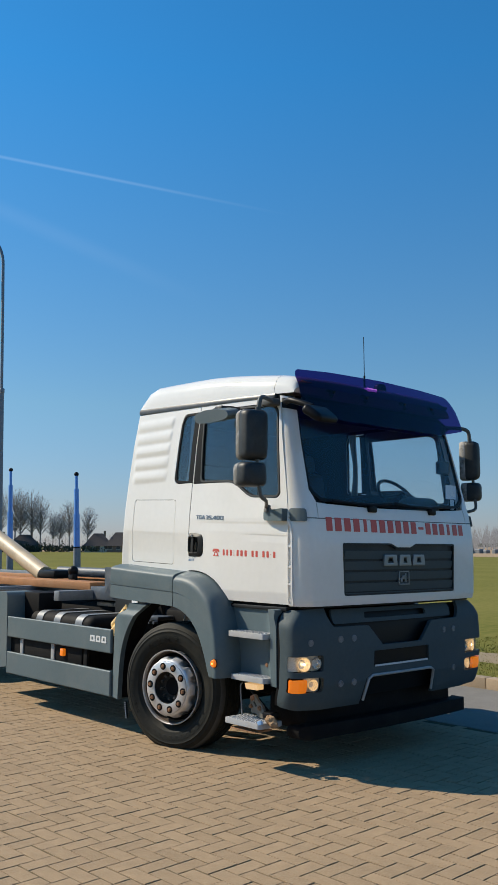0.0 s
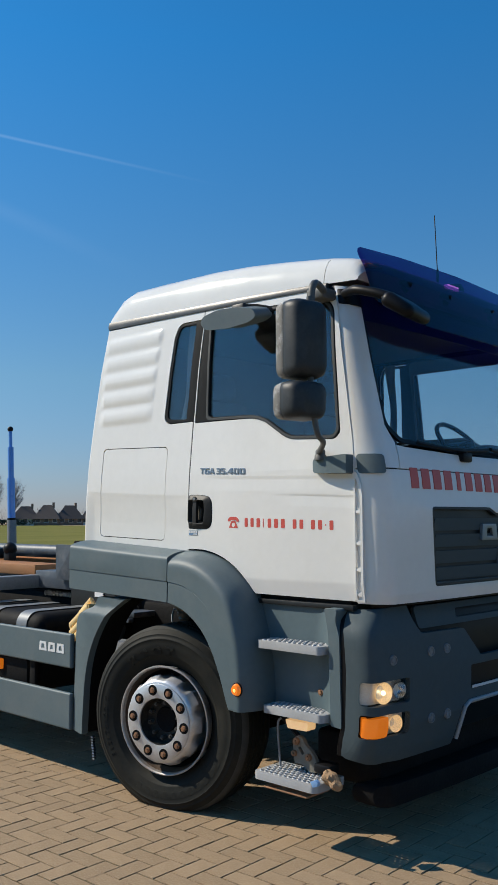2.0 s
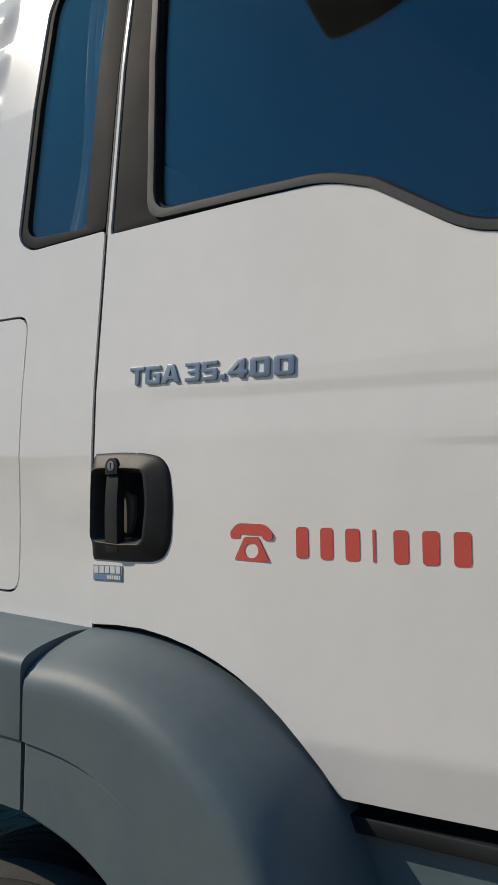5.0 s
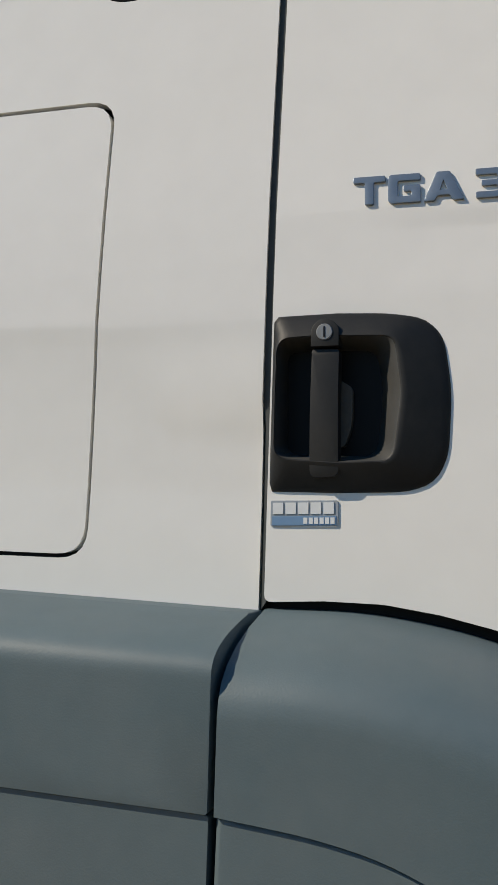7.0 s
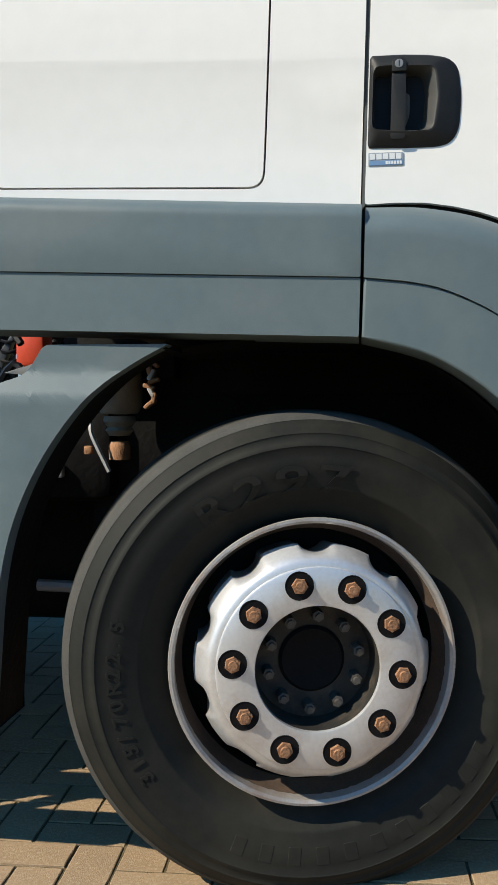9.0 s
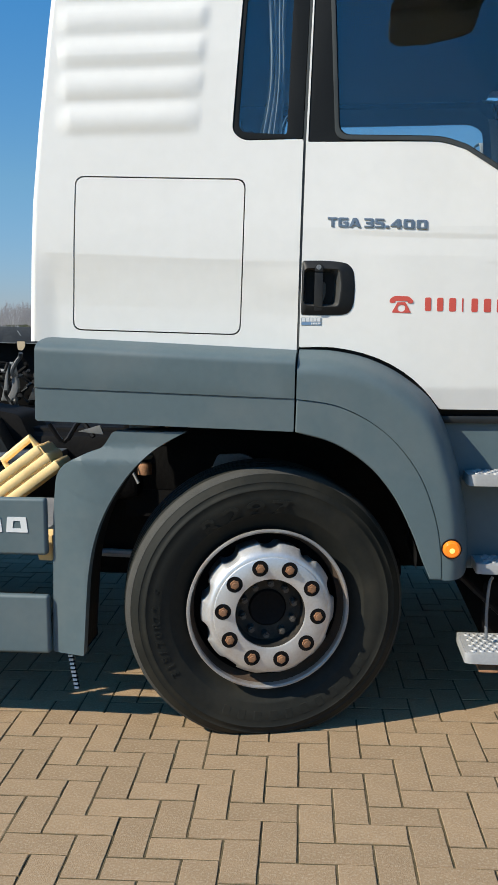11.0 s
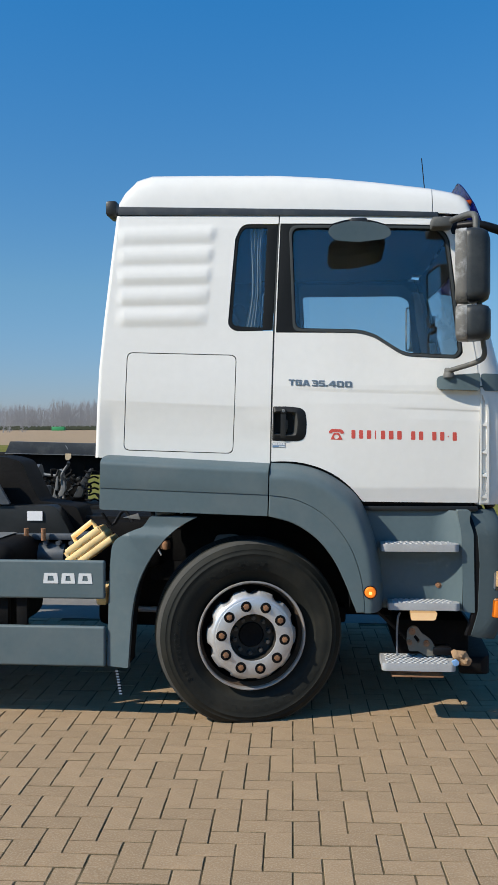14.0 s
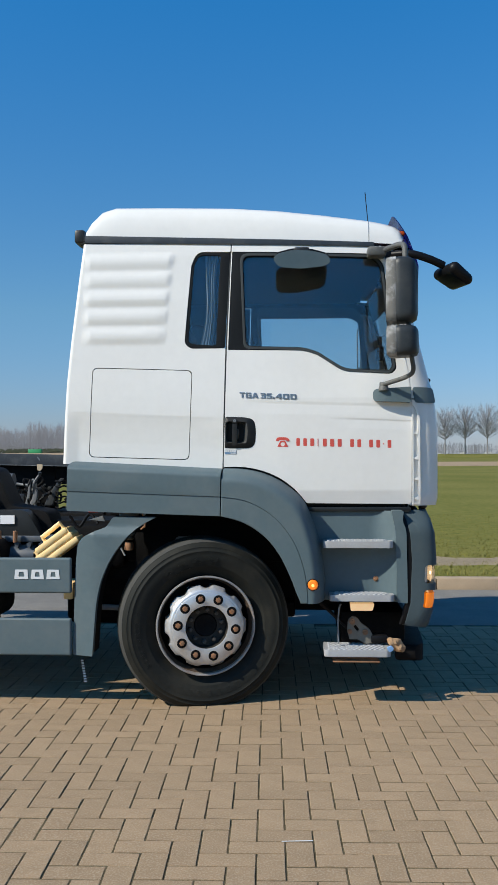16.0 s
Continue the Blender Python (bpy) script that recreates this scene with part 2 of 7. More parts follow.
AMBER_GLINT = lamp_lens("amber_glint", (0.85, 0.45, 0.10), (1.0, 0.55, 0.14), 1.1)
DARK_AMBER = material("dark_amber_lens", (0.42, 0.07, 0.008), 0.15, vary=0.1, coat=0.6)
WARM_GLOW = lamp_lens("lit_lens", (0.70, 0.58, 0.40), (1.0, 0.60, 0.26), 0.55)
REFLECTOR = material("lamp_reflector", (0.86, 0.83, 0.77), 0.22, metal=0.35, vary=0.12, scale=40, bump=0.25, bump_scale=90)
HUB_BOLT = material("hub_bolt", (0.085, 0.08, 0.074), 0.55, metal=0.4, vary=0.2, scale=40, bump=0.1, dirt=(0.10, 0.075, 0.05), dirt_amount=0.5, dirt_scale=30)
RIM_RUST = material("rim_rust", (0.080, 0.052, 0.035), 0.75, vary=0.3, scale=14, bump=0.15, dirt=(0.02, 0.018, 0.016), dirt_amount=0.6, dirt_scale=9)
HUB_PLATE = material("hub_plate", (0.020, 0.019, 0.017), 0.6, metal=0.2, vary=0.25, scale=25, bump=0.1, dirt=(0.12, 0.085, 0.055), dirt_amount=0.5, dirt_scale=18)
CUP_GREY = material("handle_cup_plastic", (0.085, 0.080, 0.068), 0.6, vary=0.15, scale=20, bump=0.05, bump_scale=700)
# handle black made lighter for the sun that falls on the lip
LIP_SUNLIT = material("handle_lip_sunlit", (0.045, 0.046, 0.045), 0.5, vary=0.15, scale=14, bump=0.05, bump_scale=800, dirt=(0.07, 0.065, 0.055), dirt_amount=0.45, dirt_scale=16)
FOG_GLOW = lamp_lens("fog_reflector", (0.62, 0.52, 0.36), (1.0, 0.62, 0.28), 0.55)
MIRROR_GREY = material("mirror_housing", (0.024, 0.029, 0.033), 0.48, vary=0.12, scale=6, bump=0.05, bump_scale=500, dirt=(0.09, 0.09, 0.085), dirt_amount=0.35, dirt_scale=7, spec=0.3)
TUBE_GREY = material("dusty_tube", (0.085, 0.088, 0.086), 0.5, vary=0.15, scale=14, dirt=(0.20, 0.19, 0.165), dirt_amount=0.5, dirt_scale=12, spec=0.3)
WORN_RIM = material("worn_rim", (0.155, 0.15, 0.138), 0.6, vary=0.12, scale=10, dirt=(0.62, 0.63, 0.63), dirt_amount=0.8, dirt_scale=9, spec=0.3)
PINK_GLOW = lamp_lens("pink_lamp", (0.6, 0.4, 0.6), (1.0, 0.45, 0.8), 1.5)

# ------------------------------------------------------------ mesh helpers
def part(name, bm, mat, parent=None, label="", smooth=40, even=True):
    """Links a bmesh as one mesh object under a thing or a part."""
    me = bpy.data.meshes.new(name)
    bmesh.ops.recalc_face_normals(bm, faces=bm.faces)
    bm.to_mesh(me)
    bm.free()
    me.materials.append(mat)
    if smooth:
        me.shade_smooth()
        me.set_sharp_from_angle(angle=radians(smooth))
    ob = new(name, me)
    ob.parent = parent
    if even and mat in (WHITE, PLASTIC, SHADED_PLASTIC):
        weigh = ob.modifiers.new("even_shading", "WEIGHTED_NORMAL")
        weigh.keep_sharp = True
    return tagged(ob, label)


def thing(name, label, category, group="", at=(0, 0, 0), turn=0):
    ob = new(name)
    ob.matrix_world = pose(*at, 0, 0, turn)
    return tagged(ob, label, category, group)


def box(bm, lo, hi, bevel=0.0, seg=2, m=None):
    """A box between two corners, bevelled, added to bm."""
    c = [(a + b) / 2 for a, b in zip(lo, hi)]
    s = [abs(b - a) for a, b in zip(lo, hi)]
    r = bmesh.ops.create_cube(bm, size=1, matrix=(m or Matrix()) @ Matrix.LocRotScale(c, None, s))
    if bevel:
        es = list({e for v in r["verts"] for e in v.link_edges})
        bmesh.ops.bevel(bm, geom=es, offset=bevel, segments=seg, affect="EDGES", profile=0.5)
    return bm


def tube(bm, path, radius, n=10, taper=None):
    """A round bar along a list of points."""
    pts = [Vector(p) for p in path]
    rings = []
    for i, p in enumerate(pts):
        d = (pts[min(i + 1, len(pts) - 1)] - pts[max(i - 1, 0)]).normalized()
        a = d.orthogonal().normalized() if i == 0 else (rings_a - d * rings_a.dot(d)).normalized()
        rings_a = a
        b = d.cross(a)
        r = radius if taper is None else radius + (taper - radius) * i / (len(pts) - 1)
        rings.append([bm.verts.new(p + r * (a * math.cos(k * math.tau / n) + b * math.sin(k * math.tau / n))) for k in range(n)])
    for u, v in zip(rings, rings[1:]):
        for k in range(n):
            bm.faces.new((u[k], u[(k + 1) % n], v[(k + 1) % n], v[k]))
    bm.faces.new(rings[0])
    bm.faces.new(rings[-1][::-1])
    return bm


def curve(pts, n=6):
    """A smooth curve through points (Catmull-Rom)."""
    p = [Vector(q) for q in pts]
    p = [2 * p[0] - p[1]] + p + [2 * p[-1] - p[-2]]
    out = []
    for i in range(1, len(p) - 2):
        for k in range(n):
            t = k / n
            out.append(0.5 * (2 * p[i] + (p[i + 1] - p[i - 1]) * t + (2 * p[i - 1] - 5 * p[i] + 4 * p[i + 1] - p[i + 2]) * t * t
                              + (3 * p[i] - p[i - 1] - 3 * p[i + 1] + p[i + 2]) * t ** 3))
    return out + [p[-2]]


def rounded(pts, r=0.03, n=5):
    """A polygon in the plane with rounded corners; a corner given as (x, z, radius) has its own."""
    out = []
    k = len(pts)
    for i in range(k):
        a, b, c = (Vector(pts[j % k][:2]) for j in (i - 1, i, i + 1))
        rad = pts[i][2] if len(pts[i]) > 2 else r
        u, v = (a - b), (c - b)
        cut = min(rad, 0.48 * u.length, 0.48 * v.length)
        if cut < 1e-4 or u.angle(v) > 3.05:
            out.append(tuple(b))
            continue
        p, q = b + u.normalized() * cut, b + v.normalized() * cut
        for s in range(n + 1):
            t = s / n
            out.append(tuple((1 - t) ** 2 * p + 2 * t * (1 - t) * b + t * t * q))
    return out


def sheet(outer, holes=(), thick=0.01, shape=None, cuts_a=(), cuts_b=(), bevel=0.0):
    """A sheet cut from the plane (a, b) with holes, bent by shape(a, b, depth) and given a thickness."""
    bm = bmesh.new()
    edges = []
    for loop in (outer, *holes):
        vs = [bm.verts.new((a, 0, b)) for a, b in loop]
        edges += [bm.edges.new((vs[i - 1], vs[i])) for i in range(len(vs))]
    bmesh.ops.triangle_fill(bm, use_beauty=True, use_dissolve=False, edges=edges)
    for axis, cuts in ((0, cuts_a), (2, cuts_b)):
        for c in cuts:
            co, no = [0, 0, 0], [0, 0, 0]
            co[axis], no[axis] = c, 1
            bmesh.ops.bisect_plane(bm, geom=bm.verts[:] + bm.edges[:] + bm.faces[:], plane_co=co, plane_no=no, dist=1e-5)
    bmesh.ops.recalc_face_normals(bm, faces=bm.faces)
    if bm.faces and sum(f.normal.y for f in bm.faces) > 0:
        bmesh.ops.reverse_faces(bm, faces=bm.faces)
    front = bm.faces[:]
    rim = [e for e in bm.edges if len(e.link_faces) == 1]
    flat = {v: (v.co.x, v.co.z) for v in bm.verts}
    back = {v: bm.verts.new((v.co.x, 1, v.co.z)) for v in flat}
    for f in front:
        bm.faces.new([back[v] for v in reversed(f.verts)])
    sides = [bm.faces.new((e.verts[0], e.verts[1], back[e.verts[1]], back[e.verts[0]])) for e in rim]
    shape = shape or (lambda a, b, d: (a, d, b))
    for v, (a, b) in flat.items():
        v.co = shape(a, b, 0.0)
        back[v].co = shape(a, b, thick)
    bmesh.ops.recalc_face_normals(bm, faces=bm.faces)
    if bevel:
        bmesh.ops.bevel(bm, geom=[e for e in rim if e.is_valid], offset=bevel, segments=3, affect="EDGES", profile=0.5, clamp_overlap=True)
    return bm


def lathe(bm, profile, n=64, m=None, closed=False):
    """A body of revolution about the y axis from (radius, y) pairs."""
    m = m or Matrix()
    rings = [[bm.verts.new(m @ Vector((r * math.cos(k * math.tau / n), y, r * math.sin(k * math.tau / n)))) for k in range(n)] for r, y in profile]
    pairs = list(zip(rings, rings[1:])) + ([(rings[-1], rings[0])] if closed else [])
    for u, v in pairs:
        for k in range(n):
            bm.faces.new((u[k], u[(k + 1) % n], v[(k + 1) % n], v[k]))
    return rings


def prism(bm, n, r, y0, y1, m):
    """A bolt-like prism along y."""
    bmesh.ops.create_cone(bm, cap_ends=True, segments=n, radius1=r, radius2=r * 0.96, depth=abs(y1 - y0),
                          matrix=m @ Matrix.Translation((0, (y0 + y1) / 2, 0)) @ Matrix.Rotation(math.pi / 2, 4, "X"))


def letters(text, height, depth, mat, name, parent, m, label="", stretch=1.0, bold=0.0, width=None):
    """Raised letters in the built-in font, turned into a mesh; m places its lower left corner, reading along x in the xz plane."""
    cu = bpy.data.curves.new(name, "FONT")
    cu.body, cu.size, cu.extrude, cu.offset, cu.bevel_depth = text, height / 0.72, depth / 2, bold, 0.0
    tmp = bpy.data.objects.new(name, cu)
    scene.collection.objects.link(tmp)
    bpy.context.view_layer.update()
    me = bpy.data.meshes.new_from_object(tmp.evaluated_get(bpy.context.evaluated_depsgraph_get()))
    bpy.data.objects.remove(tmp)
    bpy.data.curves.remove(cu)
    w = max(v.co.x for v in me.vertices) - min(v.co.x for v in me.vertices)
    sx = width / w if width else stretch
    me.transform(m @ Matrix.Rotation(math.pi / 2, 4, "X") @ Matrix.Diagonal((sx, 1, 1, 1)))
    me.materials.append(mat)
    ob = new(name, me)
    ob.parent = parent
    return tagged(ob, label)

# ------------------------------------------------------------ the lorry
def table(rows):
    xs, ys = [r[0] for r in rows], [r[1] for r in rows]
    return lambda v: float(np.interp(v, xs, ys))


WIDE = 2.24          # cab width
side_y = table([(1.10, 0.030), (1.17, 0.012), (1.25, 0.0), (1.535, 0.0), (1.700, 0.0), (1.80, 0.002), (2.10, 0.024), (2.40, 0.046), (2.67, 0.078), (2.80, 0.102)])
fold = table([(1.25, 0.0102), (1.503, 0.0102), (1.57, 0.0078), (1.62, 0.0052), (1.66, 0.0022), (1.682, 0.0), (1.80, 0.0)])
front_x = table([(1.10, 1.395), (1.20, 1.418), (1.60, 1.42), (1.75, 1.405), (1.85, 1.388), (1.92, 1.368), (2.30, 1.275),
                 (2.55, 1.213), (2.72, 1.165), (2.80, 1.14)])
corner_k = table([(1.0, 1.0), (1.85, 1.0), (1.95, 0.85), (2.66, 0.55), (2.8, 0.5)])


RIB_TOP, RIB_STEP = 2.696, 0.1145


taper = table([(0.45, 0.0), (0.70, 0.008), (0.93, 0.021), (1.10, 0.033), (1.25, 0.042)])
TAPER_CUTS = [0.45, 0.55, 0.65, 0.75, 0.85, 0.95, 1.05]


def rib(a, b):
    """Pressed ribs on the rear side panel."""
    if not (-0.745 < a < -0.165 and 2.09 < b < 2.71):
        return 0.0
    along = min(1.0, max(0.0, (-0.180 - 0.06 * (2.68 - b) / 0.56 - a) / 0.05)) * min(1.0, max(0.0, (a + 0.75) / 0.05))
    along = along * along * (3 - 2 * along)
    p = (RIB_TOP - b) / RIB_STEP
    if not 0 < p < 5:
        return 0.0
    return -0.0095 * along * math.sin(math.pi * (p % 1.0)) ** 1.3


def near_side(off=0.0):
    return lambda a, b, d: (a, side_y(b) + taper(a) + (fold(b + 0.05 * (a - 0.1)) * min(1.0, max(0.0, (a + 0.835) / 0.07)) if a < 0.105 else 0.0) + rib(a, b) + off + d, b)


CREASES = (([(0.15, 1.800), (0.42, 1.782), (0.7, 1.773), (1.23, 1.757)], 0.20, 0.34, 0.0017, 0.018, 0.06), ([(0.70, 1.684), (1.0, 1.673), (1.23, 1.662)], 0.72, 0.90, 0.0022, 0.010, 0.05))


def press(a, b):
    """The two long creases pressed into the door: a short turn inwards below each line, then slowly out again."""
    deep = 0.0
    for way, a0, a1, most, fall, back in CREASES:
        d = float(np.interp(a, [p[0] for p in way], [p[1] for p in way])) - b
        deep += most * min(1.0, max(0.0, (a - a0) / (a1 - a0))) * float(np.interp(d, (0.0, fall, fall + back), (0.0, 1.0, 0.0)))
    return deep


def door_side(off=0.0):
    return lambda a, b, d: (a, side_y(b) + taper(a) + press(a, b) + off + d, b)


def far_side(off=0.0):
    return lambda a, b, d: (a, WIDE - side_y(b) - taper(a) - off - d, b)


def plan(s, k=1.0, half=1.12, depth=0.155, power=1.0):
    """Plan curve of the front: distance from the middle and set-back, for s from -1 to 1."""
    u = abs(s)
    if u <= 0.8:
        off, back = u * 1.25 * half / 1.12, 0.035 * (u / 0.8) ** 2
    else:
        ang = (u - 0.8) / 0.2 * math.pi / 2
        off, back = half - 0.12 + 0.12 * max(0.0, math.sin(ang)) ** power, 0.035 + depth * k * (1 - max(0.0, math.cos(ang)) ** power)
    return math.copysign(off, s), back


def front(out=0.0):
    def f(s, z, d):
        off, back = plan(s, corner_k(z))
        off *= (1.12 - side_y(z) - 0.042 * min(1.0, max(0.0, (abs(s) - 0.6) / 0.3)) - d * (abs(s) > 0.9)) / 1.12
        return (front_x(z) - back + out - d, 1.12 + off, z)
    return f


def grow(poly, d):
    """A polygon moved outwards by d (inwards if negative)."""
    p = [Vector(q[:2]) for q in poly]
    area = sum(p[i - 1].x * p[i].y - p[i].x * p[i - 1].y for i in range(len(p)))
    out = []
    for i in range(len(p)):
        a, b, c = p[i - 1], p[i], p[(i + 1) % len(p)]
        u, v = (b - a).normalized(), (c - b).normalized()
        n = Vector((u.y + v.y, -u.x - v.x)) * (1 if area > 0 else -1)
        n = n.normalized() if n.length > 1e-6 else Vector((u.y, -u.x))
        k = 1 / max(0.5, abs(n.dot(Vector((u.y, -u.x)))))
        out.append((*(b + n * d * k), *poly[i][2:]))
    return out


def steps(a, b, n):
    return [a + (b - a) * i / n for i in range(n + 1)]


SIDE_CUTS = [1.2, 1.24, 1.25, 1.26, 1.4, 1.5, 1.53, 1.535, 1.545, 1.57, 1.60, 1.64, 1.665, 1.672, 1.680, 1.69, 1.697, 1.71, 1.75, 1.82, 1.9, 2.0, 2.1, 2.25, 2.4, 2.55]

truck = thing("truck", "white lorry with grey plastic arches, parked on brick paving", "truck")

# ---- side panels, doors and side windows
REAR_EDGE = [(-0.842, 1.412), (-0.830, 1.70), (-0.821, 1.895), (-0.798, 2.157), (-0.764, 2.484), (-0.738, 2.755)]
REAR_PANEL = REAR_EDGE + [(0.148, 2.738), (0.1465, 2.688), (-0.055, 2.692, 0.05), (-0.090, 2.61), (-0.128, 2.130, 0.06), (-0.09, 2.098, 0.03), (0.119, 2.098), (0.099, 1.372)]
HATCH = [(-0.681, 1.988), (-0.081, 1.9665), (-0.0895, 1.70), (-0.1015, 1.4345), (-0.703, 1.454), (-0.690, 1.72)]
DOOR = [(0.108, 1.390), (0.128, 2.098), (0.155, 2.736), (0.985, 2.712, 0.03), (1.075, 2.66, 0.06), (1.135, 2.32), (1.204, 1.93), (1.222, 1.75), (1.212, 1.168, 0.012),
        (0.598, 1.175, 0.01), (0.570, 1.213), (0.538, 1.249), (0.505, 1.279), (0.468, 1.307), (0.428, 1.331), (0.385, 1.351), (0.338, 1.368), (0.285, 1.381), (0.230, 1.390), (0.17, 1.392)]
WINDOW = [(0.1345, 2.088, 0.006), (0.590, 2.080, 0.06), (0.670, 2.052), (0.818, 1.953, 0.05), (1.106, 1.938, 0.05), (1.134, 1.97), (1.066, 2.61, 0.07), (1.004, 2.668), (0.1575, 2.690, 0.006)]
PANE = [(0.236, 2.104, 0.04), (0.588, 2.092, 0.06), (0.668, 2.064), (0.822, 1.964, 0.05), (1.096, 1.952, 0.05), (1.116, 1.985), (1.050, 2.60, 0.06), (0.992, 2.650), (0.214, 2.668, 0.05)]
REAR_PANE = [(-0.118, 2.125, 0.04), (0.112, 2.108, 0.01), (0.137, 2.676, 0.01), (-0.050, 2.680, 0.045), (-0.082, 2.61)]


def cab_side(shape, near):
    z_fine = sorted(set(SIDE_CUTS + (steps(2.10, 2.71, 56) + steps(1.49, 1.54, 5) + steps(1.66, 1.755, 38) if near else [])))
    x_fine = [-0.83, -0.815, -0.80, -0.785, -0.765, -0.745, -0.72, -0.70, -0.5, -0.3, -0.25, -0.235, -0.225, -0.215, -0.205, -0.195, -0.185, -0.17, -0.1, 0.0] if near else []
    hole = rounded(grow(HATCH, 0.0025), 0.035)
    panel = part("side_panel", sheet(rounded(REAR_PANEL, 0.008), [hole], 0.014, shape(), x_fine, z_fine, bevel=0.0025), WHITE, truck, "white side panel with pressed ribs")
    part("locker_hatch", sheet(rounded(grow(HATCH, -0.002), 0.033), (), 0.014, shape(0.001), steps(-0.65, -0.15, 8), SIDE_CUTS + steps(1.49, 1.54, 5) + steps(1.66, 1.755, 38), bevel=0.003), WHITE, panel, "flush white locker hatch")
    rim = rounded([(-0.128, 2.130, 0.06), (-0.09, 2.101, 0.03), (0.1175, 2.101), (0.1445, 2.685), (-0.055, 2.689, 0.05), (-0.090, 2.61)], 0.01)
    part("quarter_window_seal", sheet(grow(rim, -0.002), [rounded([(-0.108, 2.128, 0.04), (0.062, 2.116, 0.012), (0.086, 2.668, 0.012), (-0.046, 2.672, 0.045), (-0.074, 2.61)], 0.03)],
                                      0.012, shape(0.004), (), SIDE_CUTS, bevel=0.003), SURROUND, panel, "black rubber surround")
    bm = bmesh.new()
    rows = []
    for z in steps(2.09, 2.69, 24):
        t = (z - 2.09) / 0.6
        wide, mid = 0.052 + 0.030 * (2 * t - 1) ** 2, -0.005 + 0.045 * t + 0.012 * math.sin(5 * t)
        rows.append([bm.verts.new(shape()(mid + wide * (k / 24 - 0.5), z, 0.050 + 0.012 * math.sin(k * 1.05 + 1.5 * t) + 0.006 * math.sin(k * 0.37 - 4 * t))) for k in range(25)])
    for u, v in zip(rows, rows[1:]):
        for k in range(24):
            bm.faces.new((u[k], u[k + 1], v[k + 1], v[k]))
    part("curtain", bm, CURTAIN, panel, "grey-blue cab curtain, gathered", smooth=60)
    part("quarter_window", sheet(rounded(REAR_PANE, 0.01), (), 0.004, shape(0.010), (), SIDE_CUTS), GLASS, panel, "tinted fixed window")
    door = part("door", sheet(rounded(DOOR, 0.008), [rounded(WINDOW, 0.01)] + ([rounded([(0.1165, 1.528), (0.262, 1.528), (0.262, 1.674), (0.1215, 1.674)], 0.012)] if near else []), 0.016, (door_side if near else shape)(), steps(0.16, 1.20, 26), SIDE_CUTS + (steps(1.70, 1.80, 34) + steps(1.60, 1.69, 30) if near else []), bevel=0.003), WHITE, truck, "white cab door, shut")
    part("window_frame", sheet(rounded(grow(WINDOW, -0.002), 0.01), [rounded(grow(PANE, -0.008), 0.01)], 0.014, shape(0.003), TAPER_CUTS, SIDE_CUTS, bevel=0.003), SURROUND, door, "black window surround")
    part("window_bead", sheet(rounded(grow(PANE, 0.010), 0.01), [rounded(grow(PANE, -0.004), 0.01)], 0.012, shape(-0.003), TAPER_CUTS, SIDE_CUTS, bevel=0.003), SEAL_GREY, door, "grey rubber bead round the pane")
    part("door_window", sheet(rounded(PANE, 0.01), (), 0.004, shape(0.012), TAPER_CUTS, SIDE_CUTS), GLASS, door, "tinted wind-down window")
    return panel, door


near_panel, near_door = cab_side(near_side, True)
far_panel, far_door = cab_side(far_side, False)
part("inner_trim", sheet(rounded(grow(PANE, 0.02), 0.01), [rounded([(0.224, 2.12), (0.60, 2.115), (0.68, 2.085), (0.83, 1.985), (1.09, 1.975), (1.035, 2.55), (0.97, 2.588), (0.222, 2.596)], 0.03)], 0.012, far_side(0.055), (), SIDE_CUTS), INNER, far_door, "dark inner trim round the far window")

strip_poly = [(0.1000, 1.380), (0.1090, 1.390), (0.1285, 2.098), (0.1555, 2.728), (0.1450, 2.728), (0.1182, 2.098)]
part("door_seal", sheet(strip_poly, (), 0.010, near_side(0.004), (), SIDE_CUTS), SEAL_GREY, near_door, "dark grey rubber seal in the door gap")

# dark shell behind the gaps
bm = sheet(rounded(grow([(-0.835, 1.30), (-0.735, 2.79), (1.06, 2.74), (1.20, 1.93), (1.21, 1.13)], -0.012), 0.02),
           [rounded(grow(PANE, 0.012), 0.02), rounded(grow(REAR_PANE, 0.012), 0.02)], 0.006, near_side(0.020), TAPER_CUTS, SIDE_CUTS)
part("inner_side", bm, SEAL, truck, "black inner panel")
bm = sheet(rounded(grow([(-0.835, 1.30), (-0.735, 2.79), (1.06, 2.74), (1.20, 1.93), (1.21, 1.13)], -0.012), 0.02),
           [rounded(grow(PANE, 0.012), 0.02), rounded(grow(REAR_PANE, 0.012), 0.02)], 0.006, far_side(0.020), TAPER_CUTS, SIDE_CUTS)
part("inner_side", bm, SEAL, truck)

# rear wall with rounded corners
bm = bmesh.new()
loop = [(-0.0 - 0.022 * math.sin(a), 0.022 * (1 - math.cos(a))) for a in steps(0, math.pi / 2, 6)]
grid = []
for x, z in REAR_EDGE:
    y0 = side_y(z)
    ring = [(x + dx, y0 + dy) for dx, dy in loop]
    ring += [(x + dx, WIDE - y0 - dy) for dx, dy in reversed(loop)]
    grid.append([bm.verts.new((px, py, z)) for px, py in ring])
for u, v in zip(grid, grid[1:]):
    for k in range(len(u) - 1):
        bm.faces.new((u[k], u[k + 1], v[k + 1], v[k]))
part("rear_wall", bm, WHITE, truck, "white rear wall", smooth=60)
bm = bmesh.new()
box(bm, (-0.955, 0.62, 2.895), (-0.885, 0.80, 2.985), 0.015)
box(bm, (-0.93, 0.68, 2.89), (-0.74, 0.74, 2.92), 0.008)
part("air_intake", bm, DARK_PLASTIC, truck, "black intake behind the roof edge")

